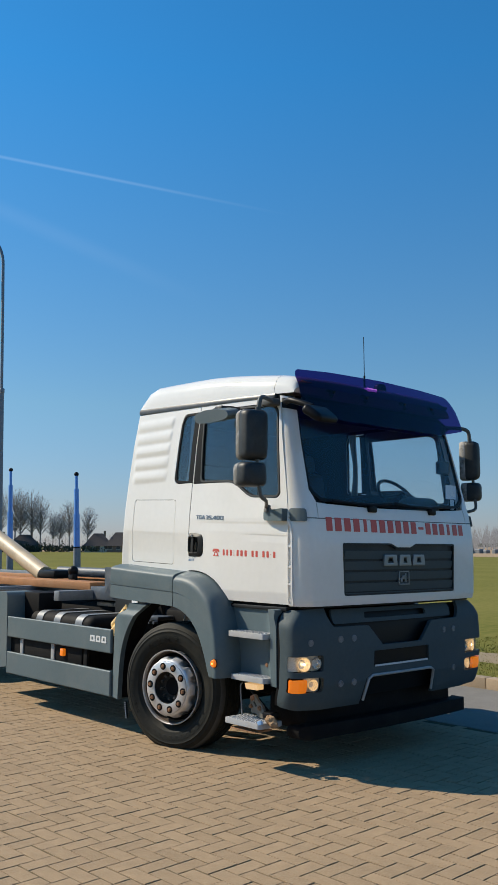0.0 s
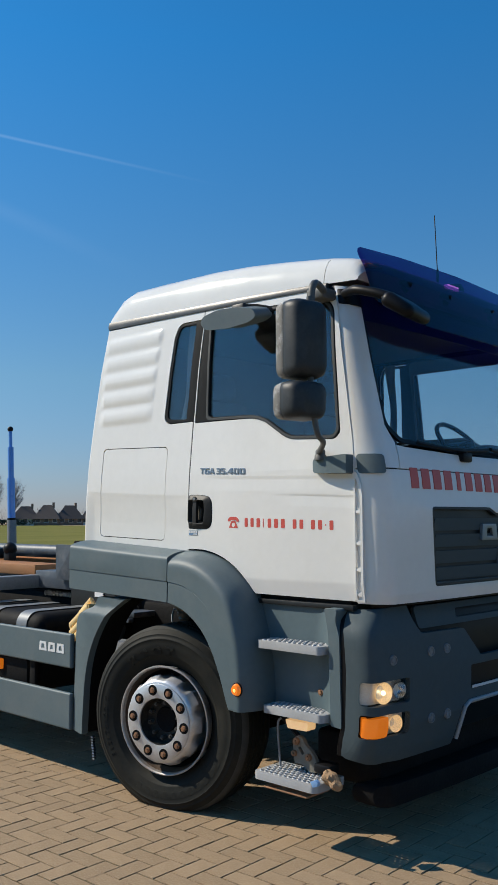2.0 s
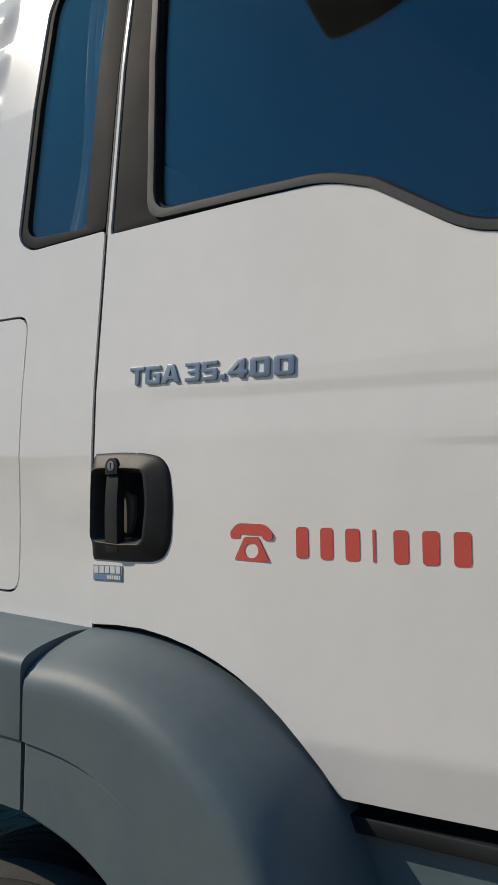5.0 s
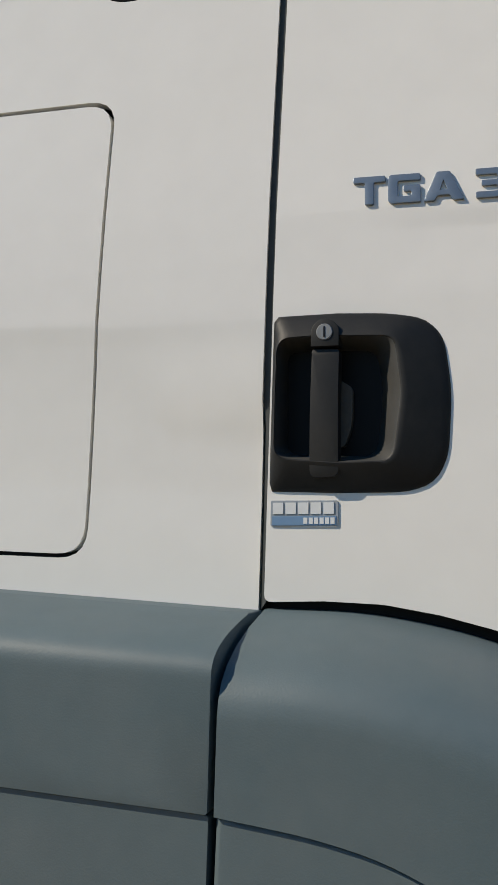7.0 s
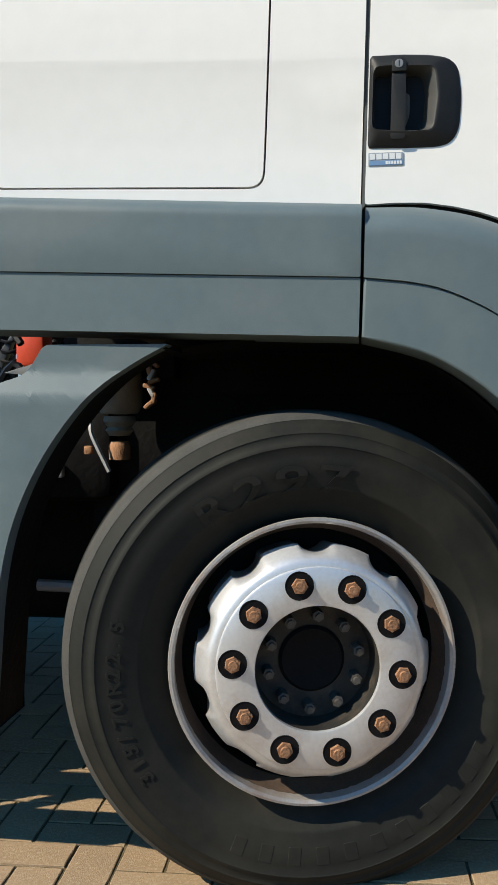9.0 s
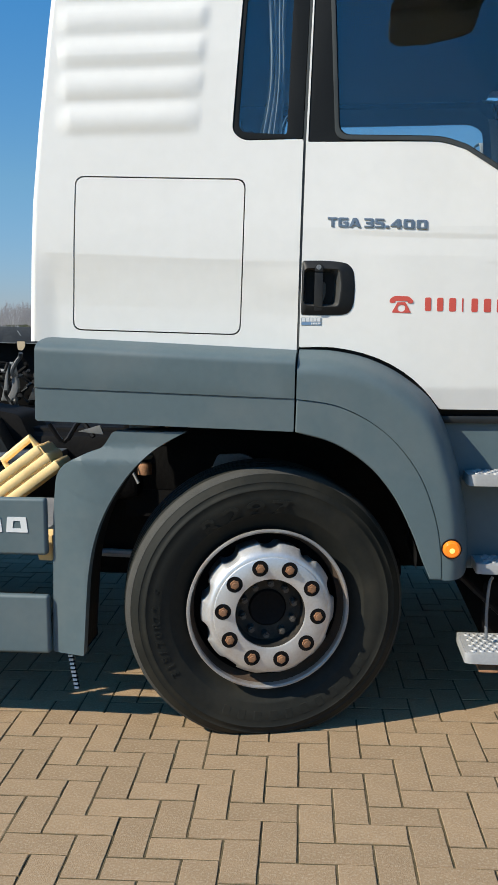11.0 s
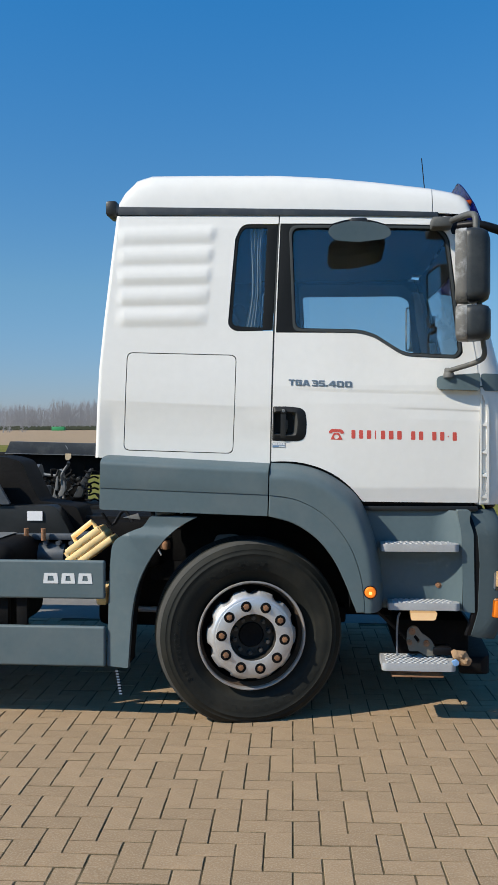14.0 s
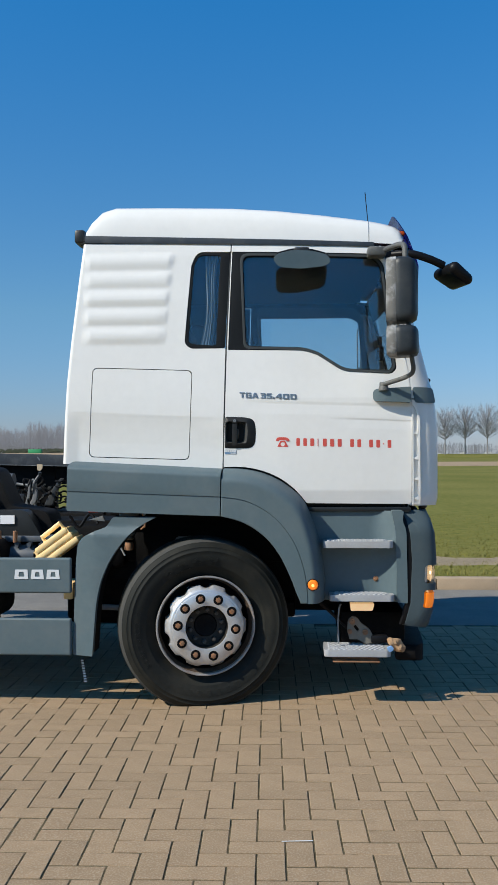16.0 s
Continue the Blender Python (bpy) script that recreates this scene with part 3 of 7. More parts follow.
# ---- roof
roof_top = table([(-0.745, 2.86), (-0.735, 2.900), (-0.656, 2.984), (-0.571, 3.010), (-0.289, 3.006), (0.147, 2.994), (0.412, 2.973), (0.675, 2.943), (0.984, 2.902), (1.10, 2.880), (1.16, 2.860), (1.20, 2.832), (1.222, 2.785)])
roof_low = table([(-0.745, 2.806), (1.0, 2.738), (1.2, 2.73)])
CROSS = [(0.0, 0.0), (0.006, 0.25), (0.018, 0.52), (0.042, 0.78), (0.080, 0.93), (0.14, 1.0), (0.30, 1.05), (0.60, 1.09), (1.0, 1.10)]


def roof(x0, x1, n):
    bm = bmesh.new()
    grid = []
    for x in steps(x0, x1, n):
        lo, hi = roof_low(x), roof_top(x)
        row = []
        for half in (0, 1):
            ring = []
            for y, f in CROSS:
                yy = 0.100 + y * (1.02 if y < 0.9 else 1.02)
                t = max(0.0, (x - 0.95) / 0.24)
                back = 0.075 * t * max(0.0, 1 - yy / 0.34) ** 2
                z = lo + (hi - lo) * f
                yy += taper(x) * (1 - y)
                ring.append((x - back, yy if not half else WIDE - yy, z))
            row += ring if not half else ring[::-1][1:] if abs(CROSS[-1][0] * 1.02 + 0.1 - 1.12) < 1e-6 else ring[::-1]
        grid.append([bm.verts.new(p) for p in row])
    for u, v in zip(grid, grid[1:]):
        for k in range(len(u) - 1):
            bm.faces.new((u[k], u[k + 1], v[k + 1], v[k]))
    for end in (grid[0], grid[-1]):
        bm.faces.new(end)
    return bm


roof_part = part("roof", roof(-0.745, 0.985, 60), WHITE, truck, "white low roof", smooth=50)
part("roof_front", roof(0.990, 1.222, 18), WHITE, roof_part, "white roof front cap", smooth=50)
for y, sgn in ((0.0, 1), (WIDE, -1)):
    bm = bmesh.new()
    rows = []
    for x in steps(-0.745, 1.01, 24):
        z1, z0 = roof_low(x) + 0.001, roof_low(x) - (0.046 - 0.018 * (x + 0.745) / 1.75)
        yy = y + sgn * (side_y(z0) + taper(x) - 0.006)
        rows.append([bm.verts.new(p) for p in ((x, yy, z0), (x, yy - sgn * 0.002, (z0 + z1) / 2), (x, yy + sgn * 0.006, z1), (x, yy + sgn * 0.05, z1), (x, yy + sgn * 0.05, z0))])
    for u, v in zip(rows, rows[1:]):
        for k in range(5):
            bm.faces.new((u[k], u[(k + 1) % 5], v[(k + 1) % 5], v[k]))
    bm.faces.new(rows[0]), bm.faces.new(rows[-1])
    part("roof_gutter", bm, GUTTER, truck, "black gutter strip")
part("headlining", box(bmesh.new(), (-0.70, 0.15, 2.715), (1.05, WIDE - 0.15, 2.728)), INNER, truck, "grey headlining")
part("headlining", box(bmesh.new(), (1.051, 0.34, 2.715), (1.125, WIDE - 0.34, 2.728)), INNER, truck)

# ---- front panels
S_CUTS = steps(-1, 1, 40) + steps(-1, -0.8, 12) + steps(0.8, 1, 12)
Z_CUTS = [1.2, 1.6, 1.7, 1.75, 1.8, 1.85, 1.92, 2.0, 2.1, 2.2, 2.3, 2.4, 2.5, 2.6]


def s_of(y):
    return (y - 1.12) / 1.25


GRILLE = [(s_of(0.424), 1.612), (s_of(0.97), 1.612, 0.004), (s_of(1.04), 1.582, 0.004), (s_of(1.20), 1.582, 0.004), (s_of(1.27), 1.612, 0.004), (s_of(1.816), 1.612), (s_of(1.80), 1.225), (s_of(0.44), 1.225)]
front_low = part("front_panel", sheet(rounded([(-1, 1.158), (1, 1.158), (1, 1.785), (-1, 1.785)], 0.004), [rounded(GRILLE, 0.018)], 0.02, front(), S_CUTS, Z_CUTS, bevel=0.003), WHITE, truck, "white front panel in shade")
part("front_upper_panel", sheet([(-0.745, 1.790), (0.745, 1.790), (0.745, 1.905), (0.68, 1.898), (0.3, 1.880), (-0.3, 1.880), (-0.68, 1.898), (-0.745, 1.905)], (), 0.02, front(), S_CUTS, Z_CUTS, bevel=0.002), WHITE, truck, "white lettered panel under the windscreen")
for sg in (-1, 1):
    pill = [(sg * 1.0, 1.792), (sg * 0.750, 1.792), (sg * 0.752, 1.915), (sg * 0.80, 2.0), (sg * 0.815, 2.3), (sg * 0.82, 2.70), (sg * 1.0, 2.72)]
    part("corner_pillar", sheet(pill, (), 0.02, front(), S_CUTS, Z_CUTS, bevel=0.002), WHITE, truck, "white windscreen pillar")
    part("mirror_base_cover", sheet(rounded([(sg * 0.995, 1.86), (sg * 0.872, 1.855), (sg * 0.868, 1.765), (sg * 0.995, 1.765)], 0.02), (), 0.05, front(0.022), S_CUTS, Z_CUTS, bevel=0.008), PLASTIC, truck, "dark grey mirror base cover")
    part("pillar_top_cover", sheet(rounded([(sg * 0.998, 2.70), (sg * 0.82, 2.68), (sg * 0.82, 2.60), (sg * 0.998, 2.62)], 0.01), (), 0.04, front(0.012), S_CUTS, Z_CUTS, bevel=0.006), SEAL, truck, "black pillar cap")
SCREEN_POLY = rounded([(-0.80, 1.995, 0.05), (-0.70, 1.918, 0.03), (-0.3, 1.892), (0.3, 1.892), (0.70, 1.918, 0.03), (0.80, 1.995, 0.05), (0.815, 2.3), (0.82, 2.715), (-0.82, 2.715), (-0.815, 2.3)], 0.02)
part("windscreen_seal", sheet(SCREEN_POLY, [grow(SCREEN_POLY, -0.022)], 0.02, front(-0.004), S_CUTS, Z_CUTS), SEAL, truck, "black windscreen seal")
part("windscreen", sheet(grow(SCREEN_POLY, -0.012), (), 0.005, front(-0.008), S_CUTS, Z_CUTS), SCREEN, truck, "large tinted windscreen")
part("windscreen_band", sheet([(-0.80, 2.54), (0.80, 2.54), (0.80, 2.71), (-0.80, 2.71)], (), 0.01, front(-0.018), S_CUTS, Z_CUTS), SEAL, truck, "black band at the top of the windscreen")
bm = sheet([(-0.90, 1.14), (0.90, 1.14), (0.90, 1.78), (-0.90, 1.78)], (), 0.01, front(-0.05), S_CUTS, Z_CUTS)
part("front_bulkhead", bm, SEAL, truck, "black bulkhead")

# grille with louvres and badge
grille = part("grille", sheet(rounded(grow(GRILLE, -0.004), 0.018), (), 0.01, front(-0.022), S_CUTS, Z_CUTS), DARK_PLASTIC, truck, "dark grey radiator grille")
for i, z in enumerate((1.555, 1.475, 1.395, 1.315, 1.245)):
    h = 0.062 if i < 4 else 0.028
    part("louvre", sheet(rounded([(s_of(0.455), z), (s_of(1.785), z), (s_of(1.785), z - h), (s_of(0.455), z - h)], 0.004), (), 0.02,
                         lambda s, b, d, z=z: tuple(Vector(front(-0.004 - (z - b) * 0.18)(s, b, d))), steps(-0.6, 0.6, 14), (), bevel=0.003), SHADED_PLASTIC, grille)
part("grille_frame", sheet(rounded(grow(GRILLE, -0.002), 0.018), [rounded(grow(GRILLE, -0.013), 0.014)], 0.03, front(-0.003), S_CUTS, Z_CUTS, bevel=0.003), DARK_PLASTIC, grille)
for y0, y1 in ((0.868, 1.035), (1.055, 1.205), (1.225, 1.384)):
    part("badge_bar", sheet(rounded([(y0, 1.440), (y1, 1.440), (y1 - 0.012, 1.525), (y0 + 0.012, 1.525)], 0.006), [rounded([(y0 + 0.05, 1.440 + 0.022), (y1 - 0.05, 1.462), (y1 - 0.058, 1.503), (y0 + 0.058, 1.503)], 0.004)], 0.016,
                            lambda a, b, d: (1.424 - d, a, b), (), (), bevel=0.002), LETTER_SILVER, grille, "plain silver badge shape")
bm = bmesh.new()
for lo, hi in (((1.055, 1.292), (1.065, 1.40)), ((1.175, 1.292), (1.185, 1.40)), ((1.055, 1.292), (1.185, 1.302)), ((1.055, 1.39), (1.185, 1.40))):
    box(bm, (1.402, lo[0], lo[1]), (1.42, hi[0], hi[1]), 0.002, 1)
part("emblem_frame", bm, LETTER_SILVER, grille, "square silver emblem frame")
bm = bmesh.new()
for x0, x1, z0, z1 in ((1.085, 1.105, 1.31, 1.345), (1.10, 1.15, 1.335, 1.365), (1.135, 1.155, 1.31, 1.38)):
    box(bm, (1.402, x0, z0), (1.415, x1, z1), 0.004, 1)
part("emblem", bm, LETTER_SILVER, grille, "plain silver emblem shape")

# company lettering as plain red bars, one a letter
xs = [0.25 + 1.74 * i / 18 for i in range(19)]
for i in range(18):
    y0, y1 = xs[i] + 0.014, xs[i + 1] - 0.018
    if i in (4, 15):
        y0, y1 = (y0 + y1) / 2 - 0.017, (y0 + y1) / 2 + 0.017
    zc, hh = 1.748 - 0.022 * i / 18, 0.050 - 0.006 * i / 18
    if i == 11:
        hh = 0.010
    part("letter_bar", sheet(rounded([(s_of(y0), zc - hh), (s_of(y1), zc - hh), (s_of(y1), zc + hh), (s_of(y0), zc + hh)], 0.004), (), 0.004, front(0.0035), steps(s_of(y0), s_of(y1), 2)[1:2], Z_CUTS), RED, front_low, "red lettering bar")

# ---- front bumper with lamps
bump_x = table([(0.40, 1.315), (0.47, 1.35), (0.60, 1.385), (0.85, 1.395), (1.0, 1.385), (1.08, 1.365), (1.13, 1.345)])


def bumper(out=0.0):
    def f(s, z, d):
        off, back = plan(s, 1.0, 1.12, 0.150, 0.5)
        off *= (1.148 - d * (abs(s) > 0.9) - 0.09 * max(0.0, (z - 1.0) / 0.13) ** 2 - 0.05 * max(0.0, (0.55 - z) / 0.15) ** 2) / 1.12
        return (bump_x(z) - back + out - d, 1.12 + off, z)
    return f


BZ = [0.47, 0.5, 0.55, 0.6, 0.7, 0.8, 0.85, 0.95, 1.0, 1.04, 1.08]


NOTCH = [(0.225, 1.14), (0.36, 1.005), (0.73, 1.0), (0.88, 0.85), (1.36, 0.85), (1.51, 1.0), (1.88, 1.005), (2.015, 1.14)]
HEAD = [(-0.968, 0.815), (-0.675, 0.815), (-0.675, 0.700), (-0.968, 0.712)]
TURN = [(-0.968, 0.672), (-0.672, 0.660), (-0.672, 0.555), (-0.968, 0.568)]
PLATE = [((0.78 - 1.12) / 1.295, 0.81), ((1.46 - 1.12) / 1.295, 0.81), ((1.46 - 1.12) / 1.295, 0.69), ((0.78 - 1.12) / 1.295, 0.69)]
LOWER = [((0.70 - 1.12) / 1.295, 0.62), ((1.54 - 1.12) / 1.295, 0.62), ((1.58 - 1.12) / 1.295, 0.44), ((0.66 - 1.12) / 1.295, 0.44)]


def flip(poly):
    return [(-a, b) for a, b in reversed(poly)]


outer = [(-1, 0.46), (-0.7, 0.425), (LOWER[3][0], 0.425), LOWER[3], LOWER[0], LOWER[1], LOWER[2], (LOWER[2][0], 0.425), (0.7, 0.425), (1, 0.46), (1, 1.13)] \
    + [((y - 1.12) / 1.295, z) for y, z in reversed(NOTCH)] + [(-1, 1.13)]
bumper_part = part("bumper", sheet(rounded(outer, 0.012), [rounded(p, 0.02) for p in (HEAD, TURN, flip(HEAD), flip(TURN))] + [rounded(PLATE, 0.01)], 0.03, bumper(), S_CUTS, BZ, bevel=0.006), SHADED_PLASTIC, truck, "grey plastic front bumper, coloured dark for its shaded front")
part("bumper_core", sheet([(-0.985, 0.47), (0.985, 0.47), (0.985, 1.12), (-0.985, 1.12)], (), 0.01, bumper(-0.075), S_CUTS, BZ), SEAL, bumper_part, "black recess behind the bumper")
part("intake_panel", sheet(rounded([(-0.60, 1.125), (0.60, 1.125), (0.56, 1.02), (-0.56, 1.02)], 0.02), [rounded([(-0.30, 1.095), (0.30, 1.095), (0.30, 1.05), (-0.30, 1.05)], 0.01)], 0.02, bumper(-0.035), S_CUTS, BZ, bevel=0.004), SHADED_PLASTIC, bumper_part, "recessed intake panel")
part("plate_holder", sheet(rounded(grow(PLATE, -0.003), 0.008), (), 0.01, bumper(-0.012), steps(-0.3, 0.3, 6), BZ), SEAL, bumper_part, "empty black plate holder")
part("plate_strip", sheet(rounded([(PLATE[0][0] + 0.01, 0.705), (PLATE[1][0] - 0.01, 0.705), (PLATE[1][0] - 0.01, 0.692), (PLATE[0][0] + 0.01, 0.692)], 0.002), (), 0.006, bumper(0.002), steps(-0.3, 0.3, 6), ()), LETTER_WHITE, bumper_part, "pale strip under the plate holder")
bm = bmesh.new()
tube(bm, [bumper(0.004)(a, b, 0) for a, b in [((0.69 - 1.12) / 1.295, 0.45), ((0.72 - 1.12) / 1.295, 0.61), ((0.76 - 1.12) / 1.295, 0.63), ((1.48 - 1.12) / 1.295, 0.63), ((1.52 - 1.12) / 1.295, 0.61), ((1.55 - 1.12) / 1.295, 0.45)]], 0.011, 8)
part("tow_frame", bm, ALU, bumper_part, "pale grey frame of the lower opening")
for y, z in ((0.12, 0.905), (0.42, 0.915), (0.56, 0.915), (0.42, 0.60), (0.56, 0.60), (1.68, 0.915), (1.82, 0.915), (1.82, 0.60)):
    c = Vector(bumper(0.001)((y - 1.12) / 1.295, z, 0))
    bm = bmesh.new()
    lathe(bm, [(0.0, -0.004), (0.012, -0.004), (0.013, -0.001), (0.018, -0.001), (0.0185, -0.005), (0.023, -0.005), (0.025, 0.0), (0.025, 0.01)], 24,
          Matrix.Translation(c) @ Matrix.Rotation(math.pi / 2 - 0.15 * (1.12 - y), 4, "Z"))
    part("bolt_cap", bm, GREY_STEEL, bumper_part, "round grey bolt cap")
for sg in (-1, 1):
    fl = (lambda p: p) if sg < 0 else flip
    lampn = part("headlamp", sheet(rounded(fl(grow(HEAD, -0.006)), 0.015), (), 0.006, bumper(-0.008), S_CUTS, BZ, bevel=0.002), CLEAR, bumper_part, "clear headlamp, lit")
    bowl = part("reflector", sheet(rounded(fl(grow(HEAD, -0.004)), 0.015), (), 0.006, bumper(-0.05), S_CUTS, BZ), REFLECTOR, lampn, "pale silver reflector")
    for y, r in ((0.088, 0.050), (0.205, 0.040)):
        s = (y - 1.12) / 1.295 * (-sg)
        s = sg * abs(s)
        c = Vector(bumper(-0.045)(s, 0.757, 0))
        bm = bmesh.new()
        lathe(bm, [(r, -0.02), (r * 0.96, -0.022), (r * 0.85, -0.006), (r * 0.45, 0.012), (0.004, 0.016)], 28, Matrix.Translation(c) @ Matrix.Rotation(math.pi / 2 + sg * 0.3, 4, "Z"))
        part("lamp_bowl", bm, CHROME if y > 0.15 else FOG_GLOW, lampn, "chrome high-beam bowl" if y > 0.15 else "lit low-beam bowl")
        if y < 0.15:
            bm = bmesh.new()
            bmesh.ops.create_uvsphere(bm, u_segments=16, v_segments=10, radius=0.011, matrix=Matrix.Translation(c + Vector((0.012, 0, 0))))
            part("bulb", bm, BULB_GLOW, lampn, "lit bulb")
    ta = fl([(-0.948, 0.656), (-0.792, 0.654), (-0.792, 0.561), (-0.948, 0.572)])
    tb = fl([(-0.789, 0.664), (-0.674, 0.657), (-0.674, 0.558), (-0.789, 0.561)])
    part("indicator", sheet(rounded(ta, 0.012), (), 0.03, bumper(-0.006), S_CUTS, BZ, bevel=0.003), AMBER, bumper_part, "amber indicator lens")
    fog = part("fog_lamp", sheet(rounded(tb, 0.012), (), 0.005, bumper(-0.007), S_CUTS, BZ), CLEAR, bumper_part, "clear fog lamp")
    part("reflector", sheet(rounded(tb, 0.012), (), 0.006, bumper(-0.045), S_CUTS, BZ), REFLECTOR, fog, "silver reflector")
    c = Vector(bumper(-0.040)(sg * 0.732, 0.610, 0))
    bm = bmesh.new()
    lathe(bm, [(0.040, -0.022), (0.038, -0.024), (0.034, -0.008), (0.018, 0.008), (0.004, 0.012)], 28, Matrix.Translation(c) @ Matrix.Rotation(math.pi / 2 + sg * 0.25, 4, "Z"))
    part("lamp_bowl", bm, FOG_GLOW, fog, "lit warm bowl")
# black underrun bar
bm = sheet(rounded([(-0.915, 0.320), (0.915, 0.320), (0.915, 0.222), (-0.915, 0.222)], 0.048), (), 0.12, lambda s, z, d: (1.335 - plan(s, 1.0, 1.0, 0.16)[1] - d, 1.12 + plan(s, 1.0, 1.02)[0], z), S_CUTS, (), bevel=0.045)
# black block added behind the bumper to hide the lit ground beyond
part("front_cross_member", box(bmesh.new(), (0.80, 0.25, 0.26), (1.20, 1.99, 0.50), 0.03), BLACK, truck, "black block behind the bumper, hides lit ground behind")
part("underrun_bar", bm, BLACK, truck, "black underrun bar below the bumper")
# ---- sun visor
VIS = [(-0.845, 2.61), (-0.858, 2.70), (-0.868, 2.875), (-0.825, 2.922), (-0.5, 2.945), (0.0, 2.955), (0.5, 2.945), (0.825, 2.922), (0.868, 2.875), (0.858, 2.70), (0.845, 2.61), (0.5, 2.535), (-0.5, 2.535)]
visor_x = table([(2.50, 1.345), (2.72, 1.275), (2.80, 1.245), (2.88, 1.195), (2.95, 1.145)])


def visor_shape(s, z, d):
    off, back = plan(s, 0.45, 1.10)
    return (visor_x(z) - back * 0.8 - d, 1.155 + off * (1.0 - 0.06 * (z - 2.5) / 0.4), z)


visor = part("sun_visor", sheet(rounded(VIS, 0.04), (), 0.006, visor_shape, S_CUTS, steps(2.54, 2.94, 8), bevel=0.002), VISOR, truck, "tinted purple sun visor")
for y in (0.45, 0.85, 1.35, 1.75):
    s = s_of(y)
    bm = bmesh.new()
    tube(bm, [(1.10, y, 2.83), (1.17, y, 2.80), visor_shape(s, 2.76, 0.0)], 0.014, 8)
    tube(bm, [(1.08, y - 0.06, 2.86), (1.14, y - 0.02, 2.85), (1.17, y + 0.05, 2.80), (1.20, y + 0.10, 2.74)], 0.013, 8)
    part("visor_bracket", bm, SEAL, visor, "black visor bracket")
for y, mt in ((0.26, DARK_AMBER), (1.02, PINK_GLOW), (1.98, DARK_AMBER)):
    part("roof_marker", box(bmesh.new(), (1.165, y - 0.06, 2.800 + 0.04 * (mt is PINK_GLOW)), (1.205, y + 0.06, 2.825 + 0.04 * (mt is PINK_GLOW)), 0.006), mt, visor, "small roof marker lamp")
bm = bmesh.new()
lathe(bm, [(0.03, 0.0), (0.05, 0.01), (0.055, 0.06), (0.04, 0.09), (0.0, 0.095)], 20, Matrix.Translation((1.05, 1.30, 2.86)) @ Matrix.Rotation(math.pi / 2, 4, "X"))
part("roof_aerial_dome", bm, DARK_PLASTIC, truck, "small dark dome on the roof")
bm = bmesh.new()
tube(bm, [(1.06, 1.09, 2.88), (1.06, 1.09, 3.0)], 0.008, 8)
tube(bm, [(1.06, 1.09, 2.98), (1.03, 1.12, 3.34)], 0.003, 6)
part("aerial", bm, SEAL, truck, "thin black whip aerial")

# wipers
for y0, y1 in ((0.35, 1.02), (1.05, 1.78)):
    bm = bmesh.new()
    pts = [Vector(front(0.02)(s_of(y), 1.925 - 0.02 * math.sin((y - y0) / (y1 - y0) * 3), 0)) for y in steps(y0, y1, 8)]
    tube(bm, pts, 0.011, 6)
    tube(bm, [Vector(front(0.012)(s_of(y1 - 0.25), 1.86, 0)), Vector(front(0.03)(s_of(y1 - 0.27), 1.90, 0)), pts[4]], 0.012, 6)
    box(bm, tuple(Vector(front(0.0)(s_of(y1 - 0.29), 1.845, 0)) + Vector((-0.02, 0, 0))), tuple(Vector(front(0.0)(s_of(y1 - 0.20), 1.895, 0)) + Vector((0.035, 0, 0))), 0.01)
    part("wiper", bm, SEAL, truck, "black windscreen wiper")

# corner slots beside the doors
for base in (lambda y: y, lambda y: WIDE - y):
    part("slot_panel", sheet(rounded([(1.196, 1.165), (1.236, 1.165), (1.243, 1.45), (1.240, 1.70), (1.225, 1.782), (1.196, 1.782)], 0.004), (), 0.006, lambda a, b, d: (a, base(side_y(b) + taper(a) + 0.009 + d), b), (), SIDE_CUTS), WHITE, front_low, "recessed white slot behind the corner")
    lip = [(1.2215, 1.166), (1.268, 1.166), (1.267, 1.66), (1.258, 1.72), (1.240, 1.765), (1.2215, 1.785)]
    gap = [(1.2285, 1.178), (1.256, 1.178), (1.255, 1.65), (1.246, 1.705), (1.234, 1.74), (1.2285, 1.745)]
    part("slot_lip", sheet(rounded(lip, 0.004), [rounded(gap, 0.003)], 0.024, lambda a, b, d: (a, base(side_y(b) + 0.042 - 0.012 + 0.10 * max(0.0, a - 1.222) + d), b), (), SIDE_CUTS), WHITE, front_low, "white lip round the corner slot")
for i, z in enumerate((1.59, 1.443, 1.32, 1.205)):
    bm = sheet(rounded([(1.228, z - 0.002), (1.257, z + 0.012), (1.257, z - 0.014), (1.228, z - 0.008)], 0.003), (), 0.02, lambda a, b, d: (a, side_y(b) + 0.042 - 0.009 + d, b), (), (), bevel=0.002)
    part("air_fin", bm, WHITE, front_low, "small white fin")

